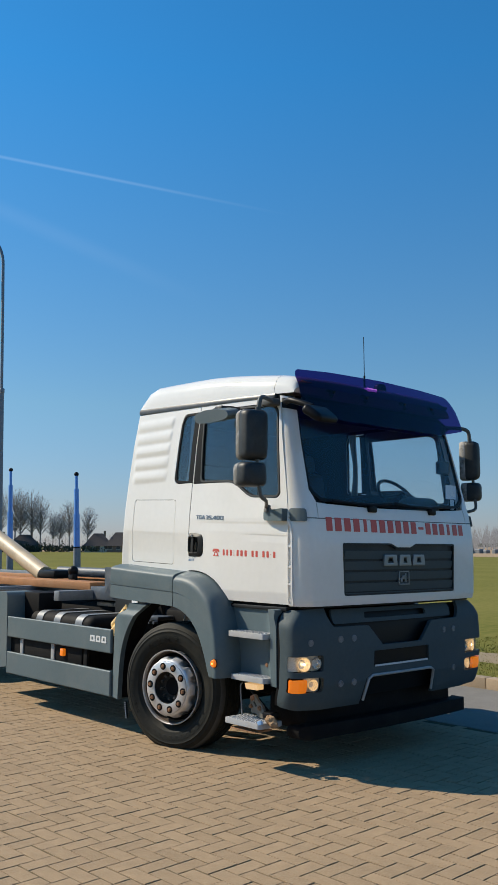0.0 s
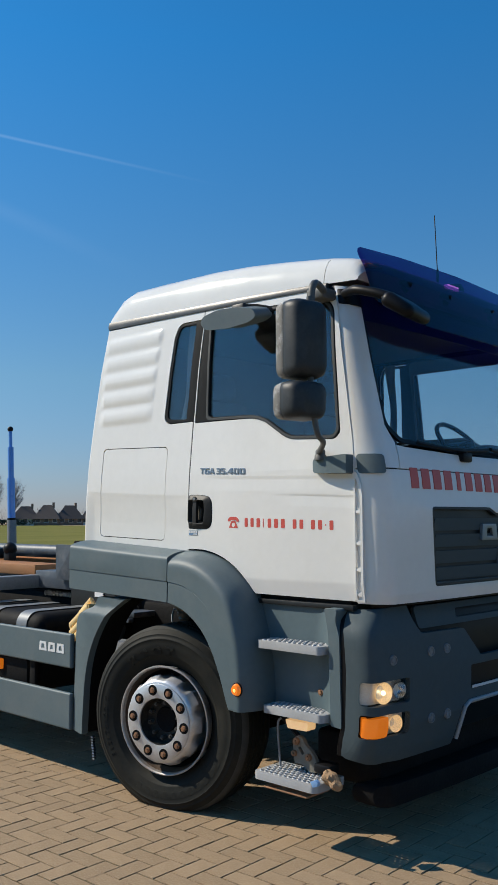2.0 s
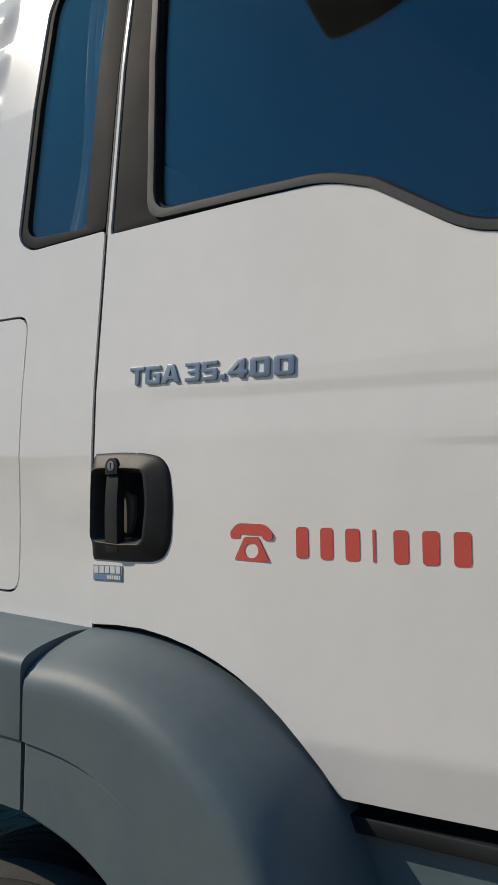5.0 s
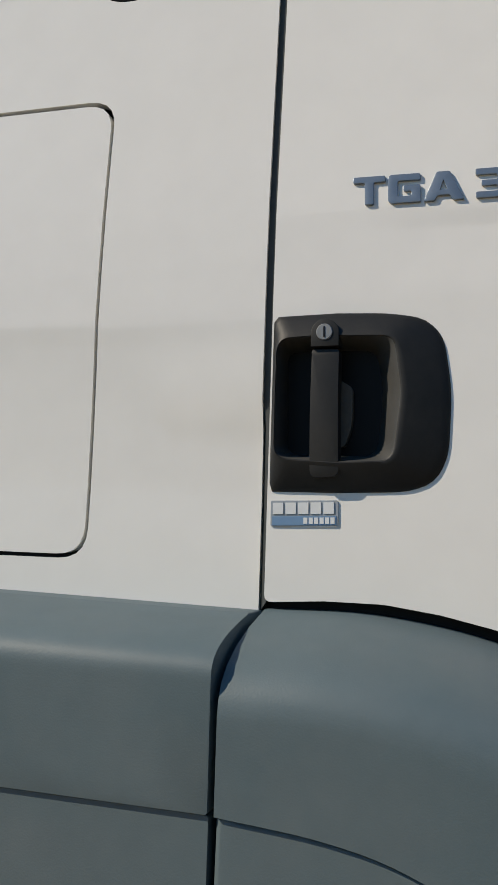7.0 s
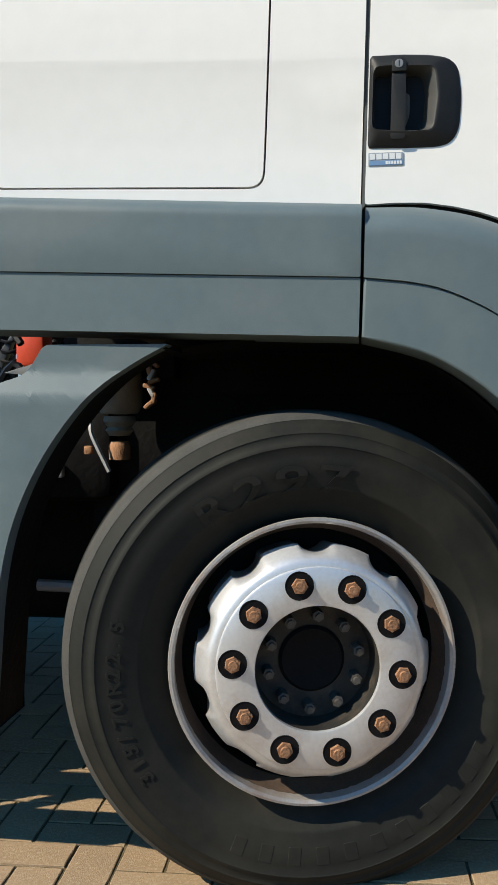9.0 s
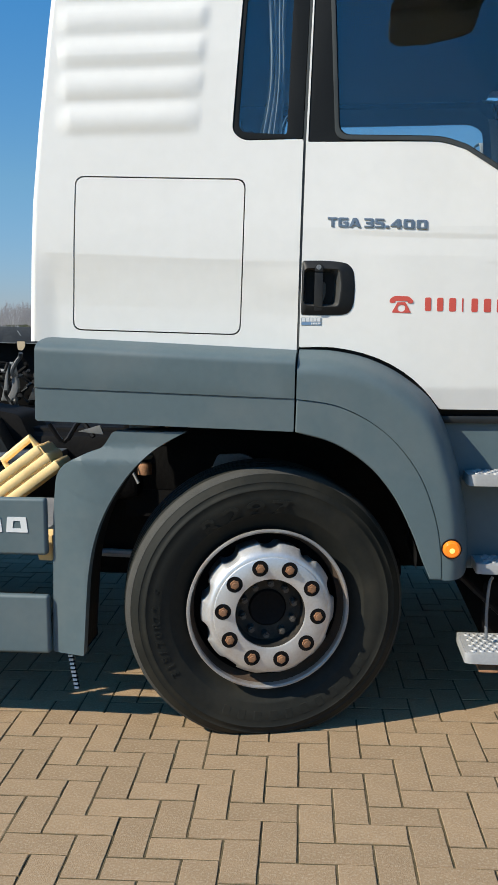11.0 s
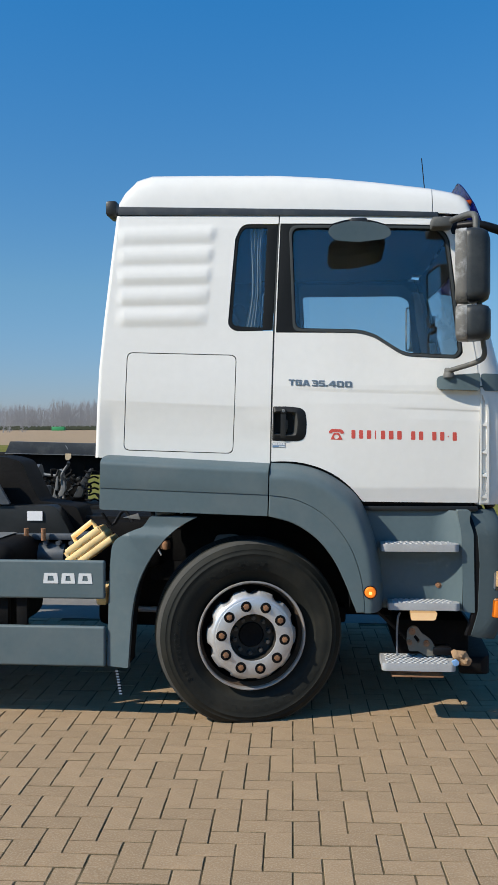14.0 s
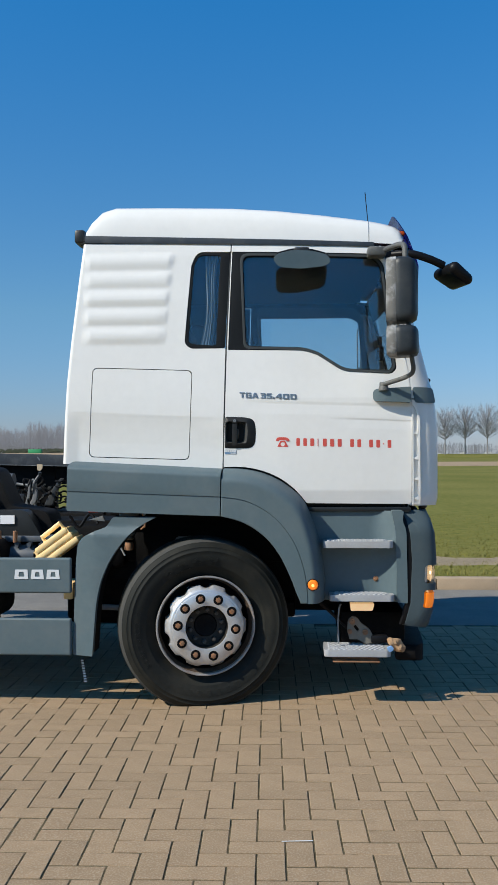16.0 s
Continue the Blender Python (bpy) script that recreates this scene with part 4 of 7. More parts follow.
# ---- mirrors
def mirror_set(sg, y):
    """The two door mirrors with their tubes; sg is -1 on the near side, y the cab's side there."""
    Y = lambda d: y + sg * d
    arm = bmesh.new()
    tube(arm, curve([(1.03, Y(-0.05), 2.665), (1.09, Y(0.06), 2.668), (1.14, Y(0.16), 2.664), (1.16, Y(0.215), 2.635), (1.16, Y(0.23), 2.54)], 5), 0.017, 10)
    tube(arm, curve([(1.16, Y(0.24), 2.58), (1.17, Y(0.25), 2.25), (1.19, Y(0.25), 2.02), (1.20, Y(0.235), 1.935), (1.17, Y(0.16), 1.905), (1.055, Y(0.05), 1.872)], 5), 0.0135, 10)
    lathe(arm, [(0.0, 1.888), (0.020, 1.886), (0.024, 1.878), (0.024, 1.862), (0.028, 1.858), (0.030, 1.835)], 18, Matrix.Translation((1.052, Y(0.035), 0)) @ Matrix.Rotation(math.pi / 2, 4, "X"))
    m = part("mirror_arm", arm, TUBE_GREY, truck, "dusty grey mirror tube frame")
    part("mirror_hinge", box(bmesh.new(), (0.965, min(Y(-0.08), Y(0.03)), 2.635), (1.075, max(Y(-0.08), Y(0.03)), 2.69), 0.012), TUBE_GREY, m, "upper mirror hinge")
    bm = sheet(rounded([(0.992, 1.845), (1.212, 1.858, 0.01), (1.212, 1.765, 0.01), (0.992, 1.775)], 0.025), (), 0.10, lambda a, b, d: (a, Y(0.045 - d - 0.02 * max(0, (1.10 - a) / 0.1) ** 2), b), steps(1.0, 1.2, 8), (), bevel=0.015)
    part("mirror_foot", bm, PLASTIC, m, "grey mirror foot on the door")
    for z0, z1, w, nm in ((2.197, 2.560, 0.100, "main_mirror"), (2.005, 2.178, 0.105, "wide_angle_mirror")):
        w *= 0.60 if sg > 0 else 1.0
        bm = bmesh.new()
        c = Vector((1.150, Y(0.265 if z0 > 2.1 else 0.28), (z0 + z1) / 2))
        mm = Matrix.Translation(c) @ Matrix.Rotation(radians(12 * sg), 4, "Z")
        rows = []
        for xx, k in ((-0.040, 0.955), (-0.036, 0.985), (-0.01, 1.0), (0.035, 0.95), (0.062, 0.80), (0.072, 0.5)):
            ring = rounded([(-w * k, (z0 - z1) / 2 * (0.5 + 0.5 * k)), (w * k, (z0 - z1) / 2 * (0.5 + 0.5 * k)), (w * k, (z1 - z0) / 2 * (0.5 + 0.5 * k)), (-w * k, (z1 - z0) / 2 * (0.5 + 0.5 * k))], 0.045, 4)
            rows.append([bm.verts.new(mm @ Vector((xx, p, q))) for p, q in ring])
        for u, v in zip(rows, rows[1:]):
            for k in range(len(u)):
                bm.faces.new((u[k], u[(k + 1) % len(u)], v[(k + 1) % len(u)], v[k]))
        bm.faces.new(rows[-1])
        bm.faces.new(rows[0][::-1])
        h = part(nm, bm, MIRROR_GREY, truck, "black rounded mirror housing", smooth=50)
        bm = bmesh.new()
        gl = rounded([(-w * 0.9, (z0 - z1) / 2 + 0.02), (w * 0.9, (z0 - z1) / 2 + 0.02), (w * 0.9, (z1 - z0) / 2 - 0.02), (-w * 0.9, (z1 - z0) / 2 - 0.02)], 0.035, 4)
        bm.faces.new([bm.verts.new(mm @ Vector((-0.086, p, q))) for p, q in gl])
        part("mirror_pane", bm, MIRROR, h, "mirror glass")
        bm, rows = bmesh.new(), []
        for xx, k in ((-0.0885, 0.90), (-0.092, 0.93), (-0.090, 0.97), (-0.065, 1.0), (-0.038, 1.005), (-0.034, 0.97)):
            ring = rounded([(p * w * k, q * ((z1 - z0) / 2 - w * (1 - k))) for p, q in ((-1, -1), (1, -1), (1, 1), (-1, 1))], 0.045, 4)
            rows.append([bm.verts.new(mm @ Vector((xx, p, q))) for p, q in ring])
        for u, v in zip(rows, rows[1:]):
            for k in range(len(u)):
                bm.faces.new((u[k], u[(k + 1) % len(u)], v[(k + 1) % len(u)], v[k]))
        part("mirror_rim", bm, WORN_RIM, h, "pale grey rim with the paint rubbed off", smooth=50)


mirror_set(-1, 0.032)
mirror_set(1, WIDE - 0.032)

# kerb mirror above the door window
bm = sheet(rounded([(0.413, 2.592, 0.03), (0.430, 2.628, 0.05), (0.520, 2.655, 0.03), (0.640, 2.654, 0.03), (0.728, 2.634, 0.05), (0.746, 2.590, 0.03), (0.700, 2.566, 0.02), (0.57, 2.548), (0.45, 2.554, 0.02)], 0.02), (), 0.13,
           lambda a, b, d: (a, -0.200 + 0.22 * (a - 0.42) + d, b + 0.22 * d - 0.022), steps(0.45, 0.7, 8), (), bevel=0.026)
kerb_mirror = part("kerb_mirror", bm, PLASTIC, truck, "grey kerb mirror housing over the door window")
bm = sheet(rounded([(0.415, 2.600, 0.02), (0.43, 2.640, 0.03), (0.52, 2.668, 0.03), (0.64, 2.668, 0.03), (0.73, 2.645, 0.03), (0.744, 2.604, 0.02)], 0.02), (), 0.022, lambda a, b, d: (a, -0.078 + 0.22 * (a - 0.42) + d, b + 0.004), steps(0.45, 0.7, 8), (), bevel=0.006)
part("mirror_back", bm, SEAL, kerb_mirror, "black inner face of the kerb mirror")
part("mirror_bracket", box(bmesh.new(), (0.53, -0.09, 2.60), (0.622, 0.09, 2.672), 0.012), DARK_PLASTIC, kerb_mirror, "bracket to the door frame")
# front mirror on its arm
bm = bmesh.new()
tube(bm, curve([(1.12, 0.12, 2.662), (1.22, 0.07, 2.655), (1.33, 0.07, 2.622), (1.42, 0.09, 2.585)], 5), 0.024, 10)
fm = part("front_mirror_arm", bm, SEAL, truck, "black front mirror arm")
bm = bmesh.new()
fmm = Matrix.Translation((1.478, 0.115, 2.520)) @ Euler((0.05, 0.62, 0.25)).to_matrix().to_4x4()
box(bm, (-0.085, -0.15, -0.032), (0.085, 0.15, 0.042), 0.034, 5, fmm)
for v in bm.verts:
    p = fmm.inverted() @ v.co
    v.co = fmm @ Vector((p.x, p.y * (1 - 1.4 * max(0.0, p.x)), p.z * (1 - 2.5 * max(0.0, p.x))))
part("front_mirror", bm, SEAL, fm, "black rounded front mirror", smooth=60)

# ---- door furniture
def by_angle(poly, n, centre):
    """n points of a star-shaped polygon at even angles about a centre."""
    c, out = Vector(centre), []
    for k in range(n):
        d = Vector((math.cos(k * math.tau / n), math.sin(k * math.tau / n)))
        best = 0.0
        for p, q in zip(poly, poly[1:] + poly[:1]):
            p, e = Vector(p) - c, Vector(q) - Vector(p)
            den = d.x * e.y - d.y * e.x
            if abs(den) > 1e-12:
                r, u = (p.x * e.y - p.y * e.x) / den, (p.x * d.y - p.y * d.x) / den
                if -1e-9 <= u <= 1 + 1e-9:
                    best = max(best, r)
        out.append(c + d * best)
    return out


def loft(loops):
    """A skin over loops of (points in the xz plane, y)."""
    bm = bmesh.new()
    vs = [[bm.verts.new((p.x, y, p.y)) for p in loop] for loop, y in loops]
    for u, v in zip(vs, vs[1:]):
        for k in range(len(u)):
            bm.faces.new((u[k - 1], u[k], v[k], v[k - 1]))
    return bm, vs


MID = (0.186, 1.594)
OUTER = by_angle(rounded([(0.1185, 1.688, 0.003), (0.186, 1.6875), (0.240, 1.684), (0.276, 1.676, 0.02), (0.294, 1.656, 0.02), (0.3005, 1.600), (0.296, 1.535, 0.02), (0.282, 1.509, 0.02), (0.255, 1.5005), (0.186, 1.5005), (0.1135, 1.503, 0.003)], 0.02), 96, MID)
RIM = by_angle(rounded([(0.1255, 1.660, 0.014), (0.164, 1.6605), (0.246, 1.656, 0.012), (0.2525, 1.600), (0.243, 1.531, 0.014), (0.190, 1.5305), (0.122, 1.5365, 0.014), (0.1235, 1.600)], 0.012), 96, MID)
FLOOR = by_angle(rounded([(0.128, 1.653, 0.012), (0.221, 1.649, 0.012), (0.2255, 1.606), (0.220, 1.541, 0.014), (0.1275, 1.545, 0.012)], 0.012), 96, MID)


def between(a, b, t):
    return [p.lerp(q, t) for p, q in zip(a, b)]


bm, _ = loft([(OUTER, 0.003), (OUTER, -0.0005), (between(OUTER, RIM, 0.05), -0.0028), (between(OUTER, RIM, 0.2), -0.0055), (between(OUTER, RIM, 0.5), -0.0105),
              (between(OUTER, RIM, 0.85), -0.0160), (between(OUTER, RIM, 0.96), -0.0170), (RIM, -0.0160)])
handle = part("door_handle", bm, HANDLE_BLACK, near_door, "black recessed door handle", smooth=50)
bm, vs = loft([(RIM, -0.0160), (between(RIM, FLOOR, 0.12), -0.0125), (between(RIM, FLOOR, 0.9), 0.024), (FLOOR, 0.030)])
part("handle_lip", bm, LIP_SUNLIT, near_door, "dark lip of the handle hollow, coloured lighter for the sun", smooth=60)
bm, vs = loft([(FLOOR, 0.0298), (between(FLOOR, [Vector(MID)] * 96, 0.9), 0.0300)])
bm.faces.new(vs[-1])
part("handle_cup", bm, HANDLE_BLACK, near_door, "dark hollow behind the grip")
bm = sheet(rounded([(0.162, 1.6475, 0.003), (0.190, 1.6465, 0.003), (0.1885, 1.516, 0.008), (0.159, 1.5155, 0.008)], 0.004), (), 0.018, lambda a, b, d: (a, -0.0185 + 0.004 * ((b - 1.58) / 0.065) ** 2 + d, b), (), steps(1.53, 1.64, 6), bevel=0.0035)
part("handle_grip", bm, HANDLE_BLACK, near_door, "upright black grip bar")
bm = sheet(rounded([(0.176, 1.626), (0.199, 1.611, 0.005), (0.1985, 1.572, 0.012), (0.190, 1.549), (0.176, 1.549)], 0.004), (), 0.016, lambda a, b, d: (a, 0.013 + d, b), (), (), bevel=0.002)
part("handle_catch", bm, CUP_GREY, near_door, "grey catch plate")
boss = [(0.1615, 1.6495), (0.1905, 1.6490)] + [(0.1762 + 0.0145 * math.cos(a), 1.6635 + 0.0145 * math.sin(a)) for a in steps(0.0, math.pi, 12)]
part("lock", sheet(boss, (), 0.018, lambda a, b, d: (a, -0.0185 + d, b), (), (), bevel=0.003), HANDLE_BLACK, near_door, "black lock surround")
bm = bmesh.new()
lathe(bm, [(0.0, -0.0197), (0.0078, -0.0197), (0.0085, -0.0190), (0.0088, -0.013)], 28, Matrix.Translation((0.1758, 0, 1.6640)))
part("lock_barrel", bm, GREY_STEEL, near_door, "steel lock barrel")
part("key_slot", box(bmesh.new(), (0.1750, -0.0203, 1.6585), (0.1766, -0.0190, 1.6695)), SEAL, near_door, "black key slot")
# small dealer plate with plain bars
part("sticker", sheet(rounded([(0.1155, 1.4935), (0.1855, 1.4930), (0.1855, 1.4665), (0.1150, 1.4670)], 0.002), (), 0.004, lambda a, b, d: (a, -0.0016 + d, b)), PLATE_SILVER, near_door, "small silver plate")
part("sticker_band", box(bmesh.new(), (0.1170, -0.0022, 1.4680), (0.1840, -0.001, 1.4772)), PLATE_BLUE, near_door, "blue band of the plate")
for i in range(5):
    x0 = 0.1180 + 0.0132 * i
    part("sticker_bar", box(bmesh.new(), (x0, -0.0026, 1.4795), (x0 + 0.0108, -0.001, 1.4912)), LETTER_WHITE, near_door, "plain silver bar")
for i in range(6):
    x0 = 0.1500 + 0.0056 * i
    part("sticker_bar", box(bmesh.new(), (x0, -0.0028, 1.4694), (x0 + 0.0042, -0.002, 1.4758)), LETTER_WHITE, near_door)
# raised model letters, wide and square-cut, built stroke by stroke on a unit cell
GLYPHS = {
    "T": ([(0, 1), (1, 1), (1, 0.78), (0.64, 0.78), (0.64, 0), (0.36, 0), (0.36, 0.78), (0, 0.78)], None),
    "G": ([(0.08, 1), (1, 1), (1, 0.77), (0.30, 0.77), (0.30, 0.23), (0.72, 0.23), (0.72, 0.40), (0.48, 0.40), (0.48, 0.60), (1, 0.60), (1, 0), (0.08, 0), (0, 0.10), (0, 0.90)], None),
    "A": ([(0, 0), (0.28, 0), (0.35, 0.18), (0.67, 0.18), (0.74, 0), (1.03, 0), (0.68, 1), (0.34, 1)], [(0.42, 0.37), (0.60, 0.37), (0.51, 0.70)]),
    "3": ([(0, 1), (0.90, 1), (1, 0.90), (1, 0.58), (0.93, 0.51), (1, 0.44), (1, 0.10), (0.90, 0), (0, 0), (0, 0.21), (0.68, 0.21), (0.68, 0.41), (0.18, 0.41), (0.18, 0.60), (0.68, 0.60), (0.68, 0.79), (0, 0.79)], None),
    "5": ([(0, 1), (1, 1), (1, 0.79), (0.31, 0.79), (0.31, 0.63), (0.90, 0.63), (1, 0.53), (1, 0.10), (0.90, 0), (0, 0), (0, 0.21), (0.68, 0.21), (0.68, 0.42), (0, 0.42)], None),
    ".": ([(0, 0), (1, 0), (1, 0.30), (0, 0.30)], None),
    "4": ([(0, 0.20), (0, 0.36), (0.58, 1), (0.88, 1), (0.88, 0.40), (1.02, 0.40), (1.02, 0.20), (0.88, 0.20), (0.88, 0), (0.58, 0), (0.58, 0.20)], [(0.30, 0.40), (0.58, 0.40), (0.58, 0.72)]),
    "0": ([(0.10, 0), (0.90, 0), (1, 0.10), (1, 0.90), (0.90, 1), (0.10, 1), (0, 0.90), (0, 0.10)], [(0.30, 0.22), (0.70, 0.22), (0.70, 0.78), (0.30, 0.78)]),
}
for ch, x0, x1 in (("T", 0.2035, 0.2375), ("G", 0.2400, 0.2735), ("A", 0.2765, 0.3160), ("3", 0.3285, 0.3600), ("5", 0.3650, 0.3960), (".", 0.4005, 0.4125), ("4", 0.4170, 0.4550), ("0", 0.4605, 0.4975), ("0", 0.5045, 0.5415)):
    outline, hole = GLYPHS[ch]
    place = lambda q: (x0 + (x1 - x0) * q[0], 1.8020 - 0.042 * (x0 - 0.2035 + (x1 - x0) * q[0]) + 0.0318 * q[1])
    bm = sheet(rounded([place(q) for q in outline], 0.0016, 2), [[place(q) for q in hole]] if hole else (), 0.006, lambda a, b, d: (a, side_y(b) + taper(a) - 0.0032 + d, b), (), (), bevel=0.0009)
    part("model_letter", bm, LETTER_SILVER, near_door, "raised silver model letter")
# telephone sign and number as plain red bars
bm = sheet(rounded([(0.418, 1.552, 0.01), (0.432, 1.566, 0.01), (0.486, 1.564, 0.01), (0.500, 1.548, 0.01), (0.496, 1.540), (0.480, 1.541), (0.480, 1.548), (0.438, 1.549), (0.438, 1.542), (0.420, 1.542)], 0.004), (), 0.003, lambda a, b, d: (a, -0.0009 + d, b))
part("telephone_sign", bm, RED, near_door, "red telephone sign")
ring = [(0.459 + 0.013 * math.cos(a), 1.524 + 0.012 * math.sin(a)) for a in steps(0, math.tau, 16)[:-1]]
bm = sheet(rounded([(0.446, 1.545), (0.472, 1.545), (0.492, 1.508), (0.426, 1.509)], 0.004), [ring], 0.003, lambda a, b, d: (a, -0.0009 + d, b))
part("telephone_sign", bm, RED, near_door, "red telephone sign body")
for i, (x0, x1) in enumerate(((0.533, 0.566), (0.574, 0.607), (0.615, 0.650), (0.662, 0.668), (0.690, 0.724), (0.732, 0.768), (0.776, 0.812), (0.850, 0.884), (0.892, 0.926), (0.962, 0.996), (1.004, 1.038), (1.044, 1.062), (1.070, 1.104))):
    zc = 1.537 - 0.026 * (x0 - 0.533)
    hh = 0.023 if i != 11 else 0.004
    x0, x1 = x0 + 0.006, x1 - (0.006 if i != 3 else 0)
    if i == 3:
        x0, x1 = 0.664, 0.669
    part("number_bar", sheet(rounded([(x0, zc - hh), (x1, zc - hh), (x1, zc + hh), (x0, zc + hh)], 0.006), (), 0.003, lambda a, b, d: (a, -0.0009 + side_y(b) + taper(a) + d, b), (), [1.535]), RED, near_door, "plain red bar")

# ---- wheel arches in grey plastic
ARCH_OUT = [(0.110, 1.383), (0.228, 1.378), (0.352, 1.350), (0.472, 1.289), (0.584, 1.186), (0.655, 1.008), (0.690, 0.85), (0.704, 0.701), (0.702, 0.610)]
ARCH_IN = [(0.562, 0.608), (0.536, 0.670), (0.500, 0.765), (0.437, 0.890), (0.352, 0.993), (0.234, 1.070), (0.102, 1.108)]
CREASE = [(0.106, 1.2205), (0.200, 1.209), (0.271, 1.189), (0.364, 1.140), (0.450, 1.066), (0.528, 0.955), (0.578, 0.82), (0.599, 0.70), (0.604, 0.608)]


def smooth_line(p, n=5):
    return [(v.x, v.y) for v in curve([(a, b, 0) for a, b in p], n)]


def arch(mirror=False):
    Y = (lambda y: WIDE - y) if mirror else (lambda y: y)
    def spread(points, n):
        """n + 1 points at even steps along a line."""
        p = [Vector(q) for q in smooth_line(points, 8)]
        far = [0.0]
        for u, v in zip(p, p[1:]):
            far.append(far[-1] + (v - u).length)
        return [Vector((float(np.interp(t, far, [q.x for q in p])), float(np.interp(t, far, [q.y for q in p])))) for t in steps(0, far[-1], n)]
    bm = bmesh.new()
    grid = []
    for u, v in zip(spread(ARCH_OUT, 64), spread(CREASE, 64)):
        wide = (v - u).length
        row = [(u.x, 0.115, u.y)]
        for k in range(13):
            p = u.lerp(v, k / 12)
            row.append((p.x, -0.150 + 0.145 * max(0.0, 1 - k / 12 * wide / 0.090) ** 3, p.y))
        row += [(v.x, -0.135, v.y), (v.x, 0.02, v.y)]
        grid.append(row)
    grid = [[(x, max(y, 0.02), z) for x, y, z in grid[0]]] + grid + [[(x, max(y, 0.02), z) for x, y, z in grid[-1]]]
    vs = [[bm.verts.new((x, Y(y), z)) for x, y, z in row] for row in grid]
    for p, q in zip(vs, vs[1:]):
        for k in range(len(p) - 1):
            bm.faces.new((p[k], p[k + 1], q[k + 1], q[k]))
    lo = smooth_line(CREASE) + smooth_line(ARCH_IN)
    g = part("wheel_arch", bm, PLASTIC, truck, "grey plastic wheel arch", 50, False)
    part("arch_lip", sheet(lo, (), 0.17, lambda a, b, d: (a, Y(-0.146 + d), b), (), (), bevel=0.006), PLASTIC, g, "lower band of the wheel arch")
    up = [(-0.792, 1.428, 0.02), (0.103, 1.381, 0.003), (0.100, 1.2215, 0.003), (-0.797, 1.2560, 0.003)]
    lo = [(-0.797, 1.2545, 0.003), (0.100, 1.2200, 0.003), (0.097, 1.1095, 0.003), (-0.800, 1.140, 0.012)]
    g = part("side_skirt", sheet(rounded(up, 0.01), (), 0.18, lambda a, b, d: (a, Y(-0.150 + 0.145 * max(0.0, (b - (1.329 + 0.0525 * (0.103 - a))) / 0.056) ** 3 + d), b), steps(-0.75, 0.05, 8), steps(1.32, 1.425, 21), bevel=0.006), PLASTIC, truck, "grey plastic side skirt behind the door", 50, False)
    part("skirt_band", sheet(rounded(lo, 0.01), (), 0.18, lambda a, b, d: (a, Y(-0.146 + d), b), (), (), bevel=0.006), PLASTIC, g, "lower band of the skirt")
    inner = smooth_line([(-0.648, 0.296), (-0.634, 0.48), (-0.624, 0.593), (-0.604, 0.70), (-0.573, 0.79), (-0.526, 0.880), (-0.464, 0.965), (-0.400, 1.028), (-0.340, 1.068), (-0.275, 1.102)], 4)
    low = [(-0.768, 0.300, 0.01)] + inner + [(-0.530, 1.104, 0.015), (-0.556, 1.062, 0.02), (-0.575, 1.042, 0.02), (-0.625, 1.026, 0.03), (-0.735, 0.975, 0.06), (-0.752, 0.80)]
    mg = part("mudguard", sheet(rounded(low, 0.004), (), 0.045, lambda a, b, d: (a, Y(-0.152 + 0.22 * max(0.0, -0.64 - a) + 0.024 * min(1.0, max(0.0, (b - 1.0) / 0.05)) + d), b), [-0.64, -0.55, -0.45], [0.98, 1.0, 1.0125, 1.025, 1.0375, 1.05, 1.07], bevel=0.014), PLASTIC, truck, "grey plastic mudguard behind the wheel")
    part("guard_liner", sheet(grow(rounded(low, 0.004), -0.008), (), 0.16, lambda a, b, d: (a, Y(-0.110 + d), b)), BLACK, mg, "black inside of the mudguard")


arch()
arch(True)
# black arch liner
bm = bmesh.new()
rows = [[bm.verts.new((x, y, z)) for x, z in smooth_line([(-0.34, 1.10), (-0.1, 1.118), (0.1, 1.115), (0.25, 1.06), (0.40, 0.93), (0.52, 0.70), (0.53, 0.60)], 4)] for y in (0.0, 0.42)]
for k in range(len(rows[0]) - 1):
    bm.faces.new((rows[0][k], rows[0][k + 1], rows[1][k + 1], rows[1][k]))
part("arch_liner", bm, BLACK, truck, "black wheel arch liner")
# plain black sheets added as a backdrop to the arch opening
part("inner_wing", box(bmesh.new(), (-0.70, 0.725, 0.62), (1.10, 0.745, 1.14)), BLACK, truck, "black backdrop inside the wheel arch")
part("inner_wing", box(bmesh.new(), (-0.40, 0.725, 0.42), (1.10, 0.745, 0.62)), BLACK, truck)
bm = bmesh.new()
lathe(bm, [(0.0, -0.022), (0.022, -0.020), (0.029, -0.010), (0.030, 0.0)], 28, Matrix.Translation((0.631, -0.150, 0.718)))
part("side_indicator", bm, AMBER, truck, "round amber side indicator")
# small glowing dome added in place of the reflector's highlight
bm = bmesh.new()
lathe(bm, [(0.0, -0.0228), (0.006, -0.0226), (0.009, -0.0215), (0.009, -0.019)], 20, Matrix.Translation((0.631, -0.150, 0.716)))
part("lens_centre", bm, AMBER_GLINT, truck, "glowing dot for the highlight in the indicator lens")
bm = bmesh.new()
lathe(bm, [(0.030, -0.004), (0.034, -0.004), (0.035, 0.002)], 28, Matrix.Translation((0.631, -0.150, 0.718)))
part("indicator_rim", bm, SEAL, truck, "black indicator rim")

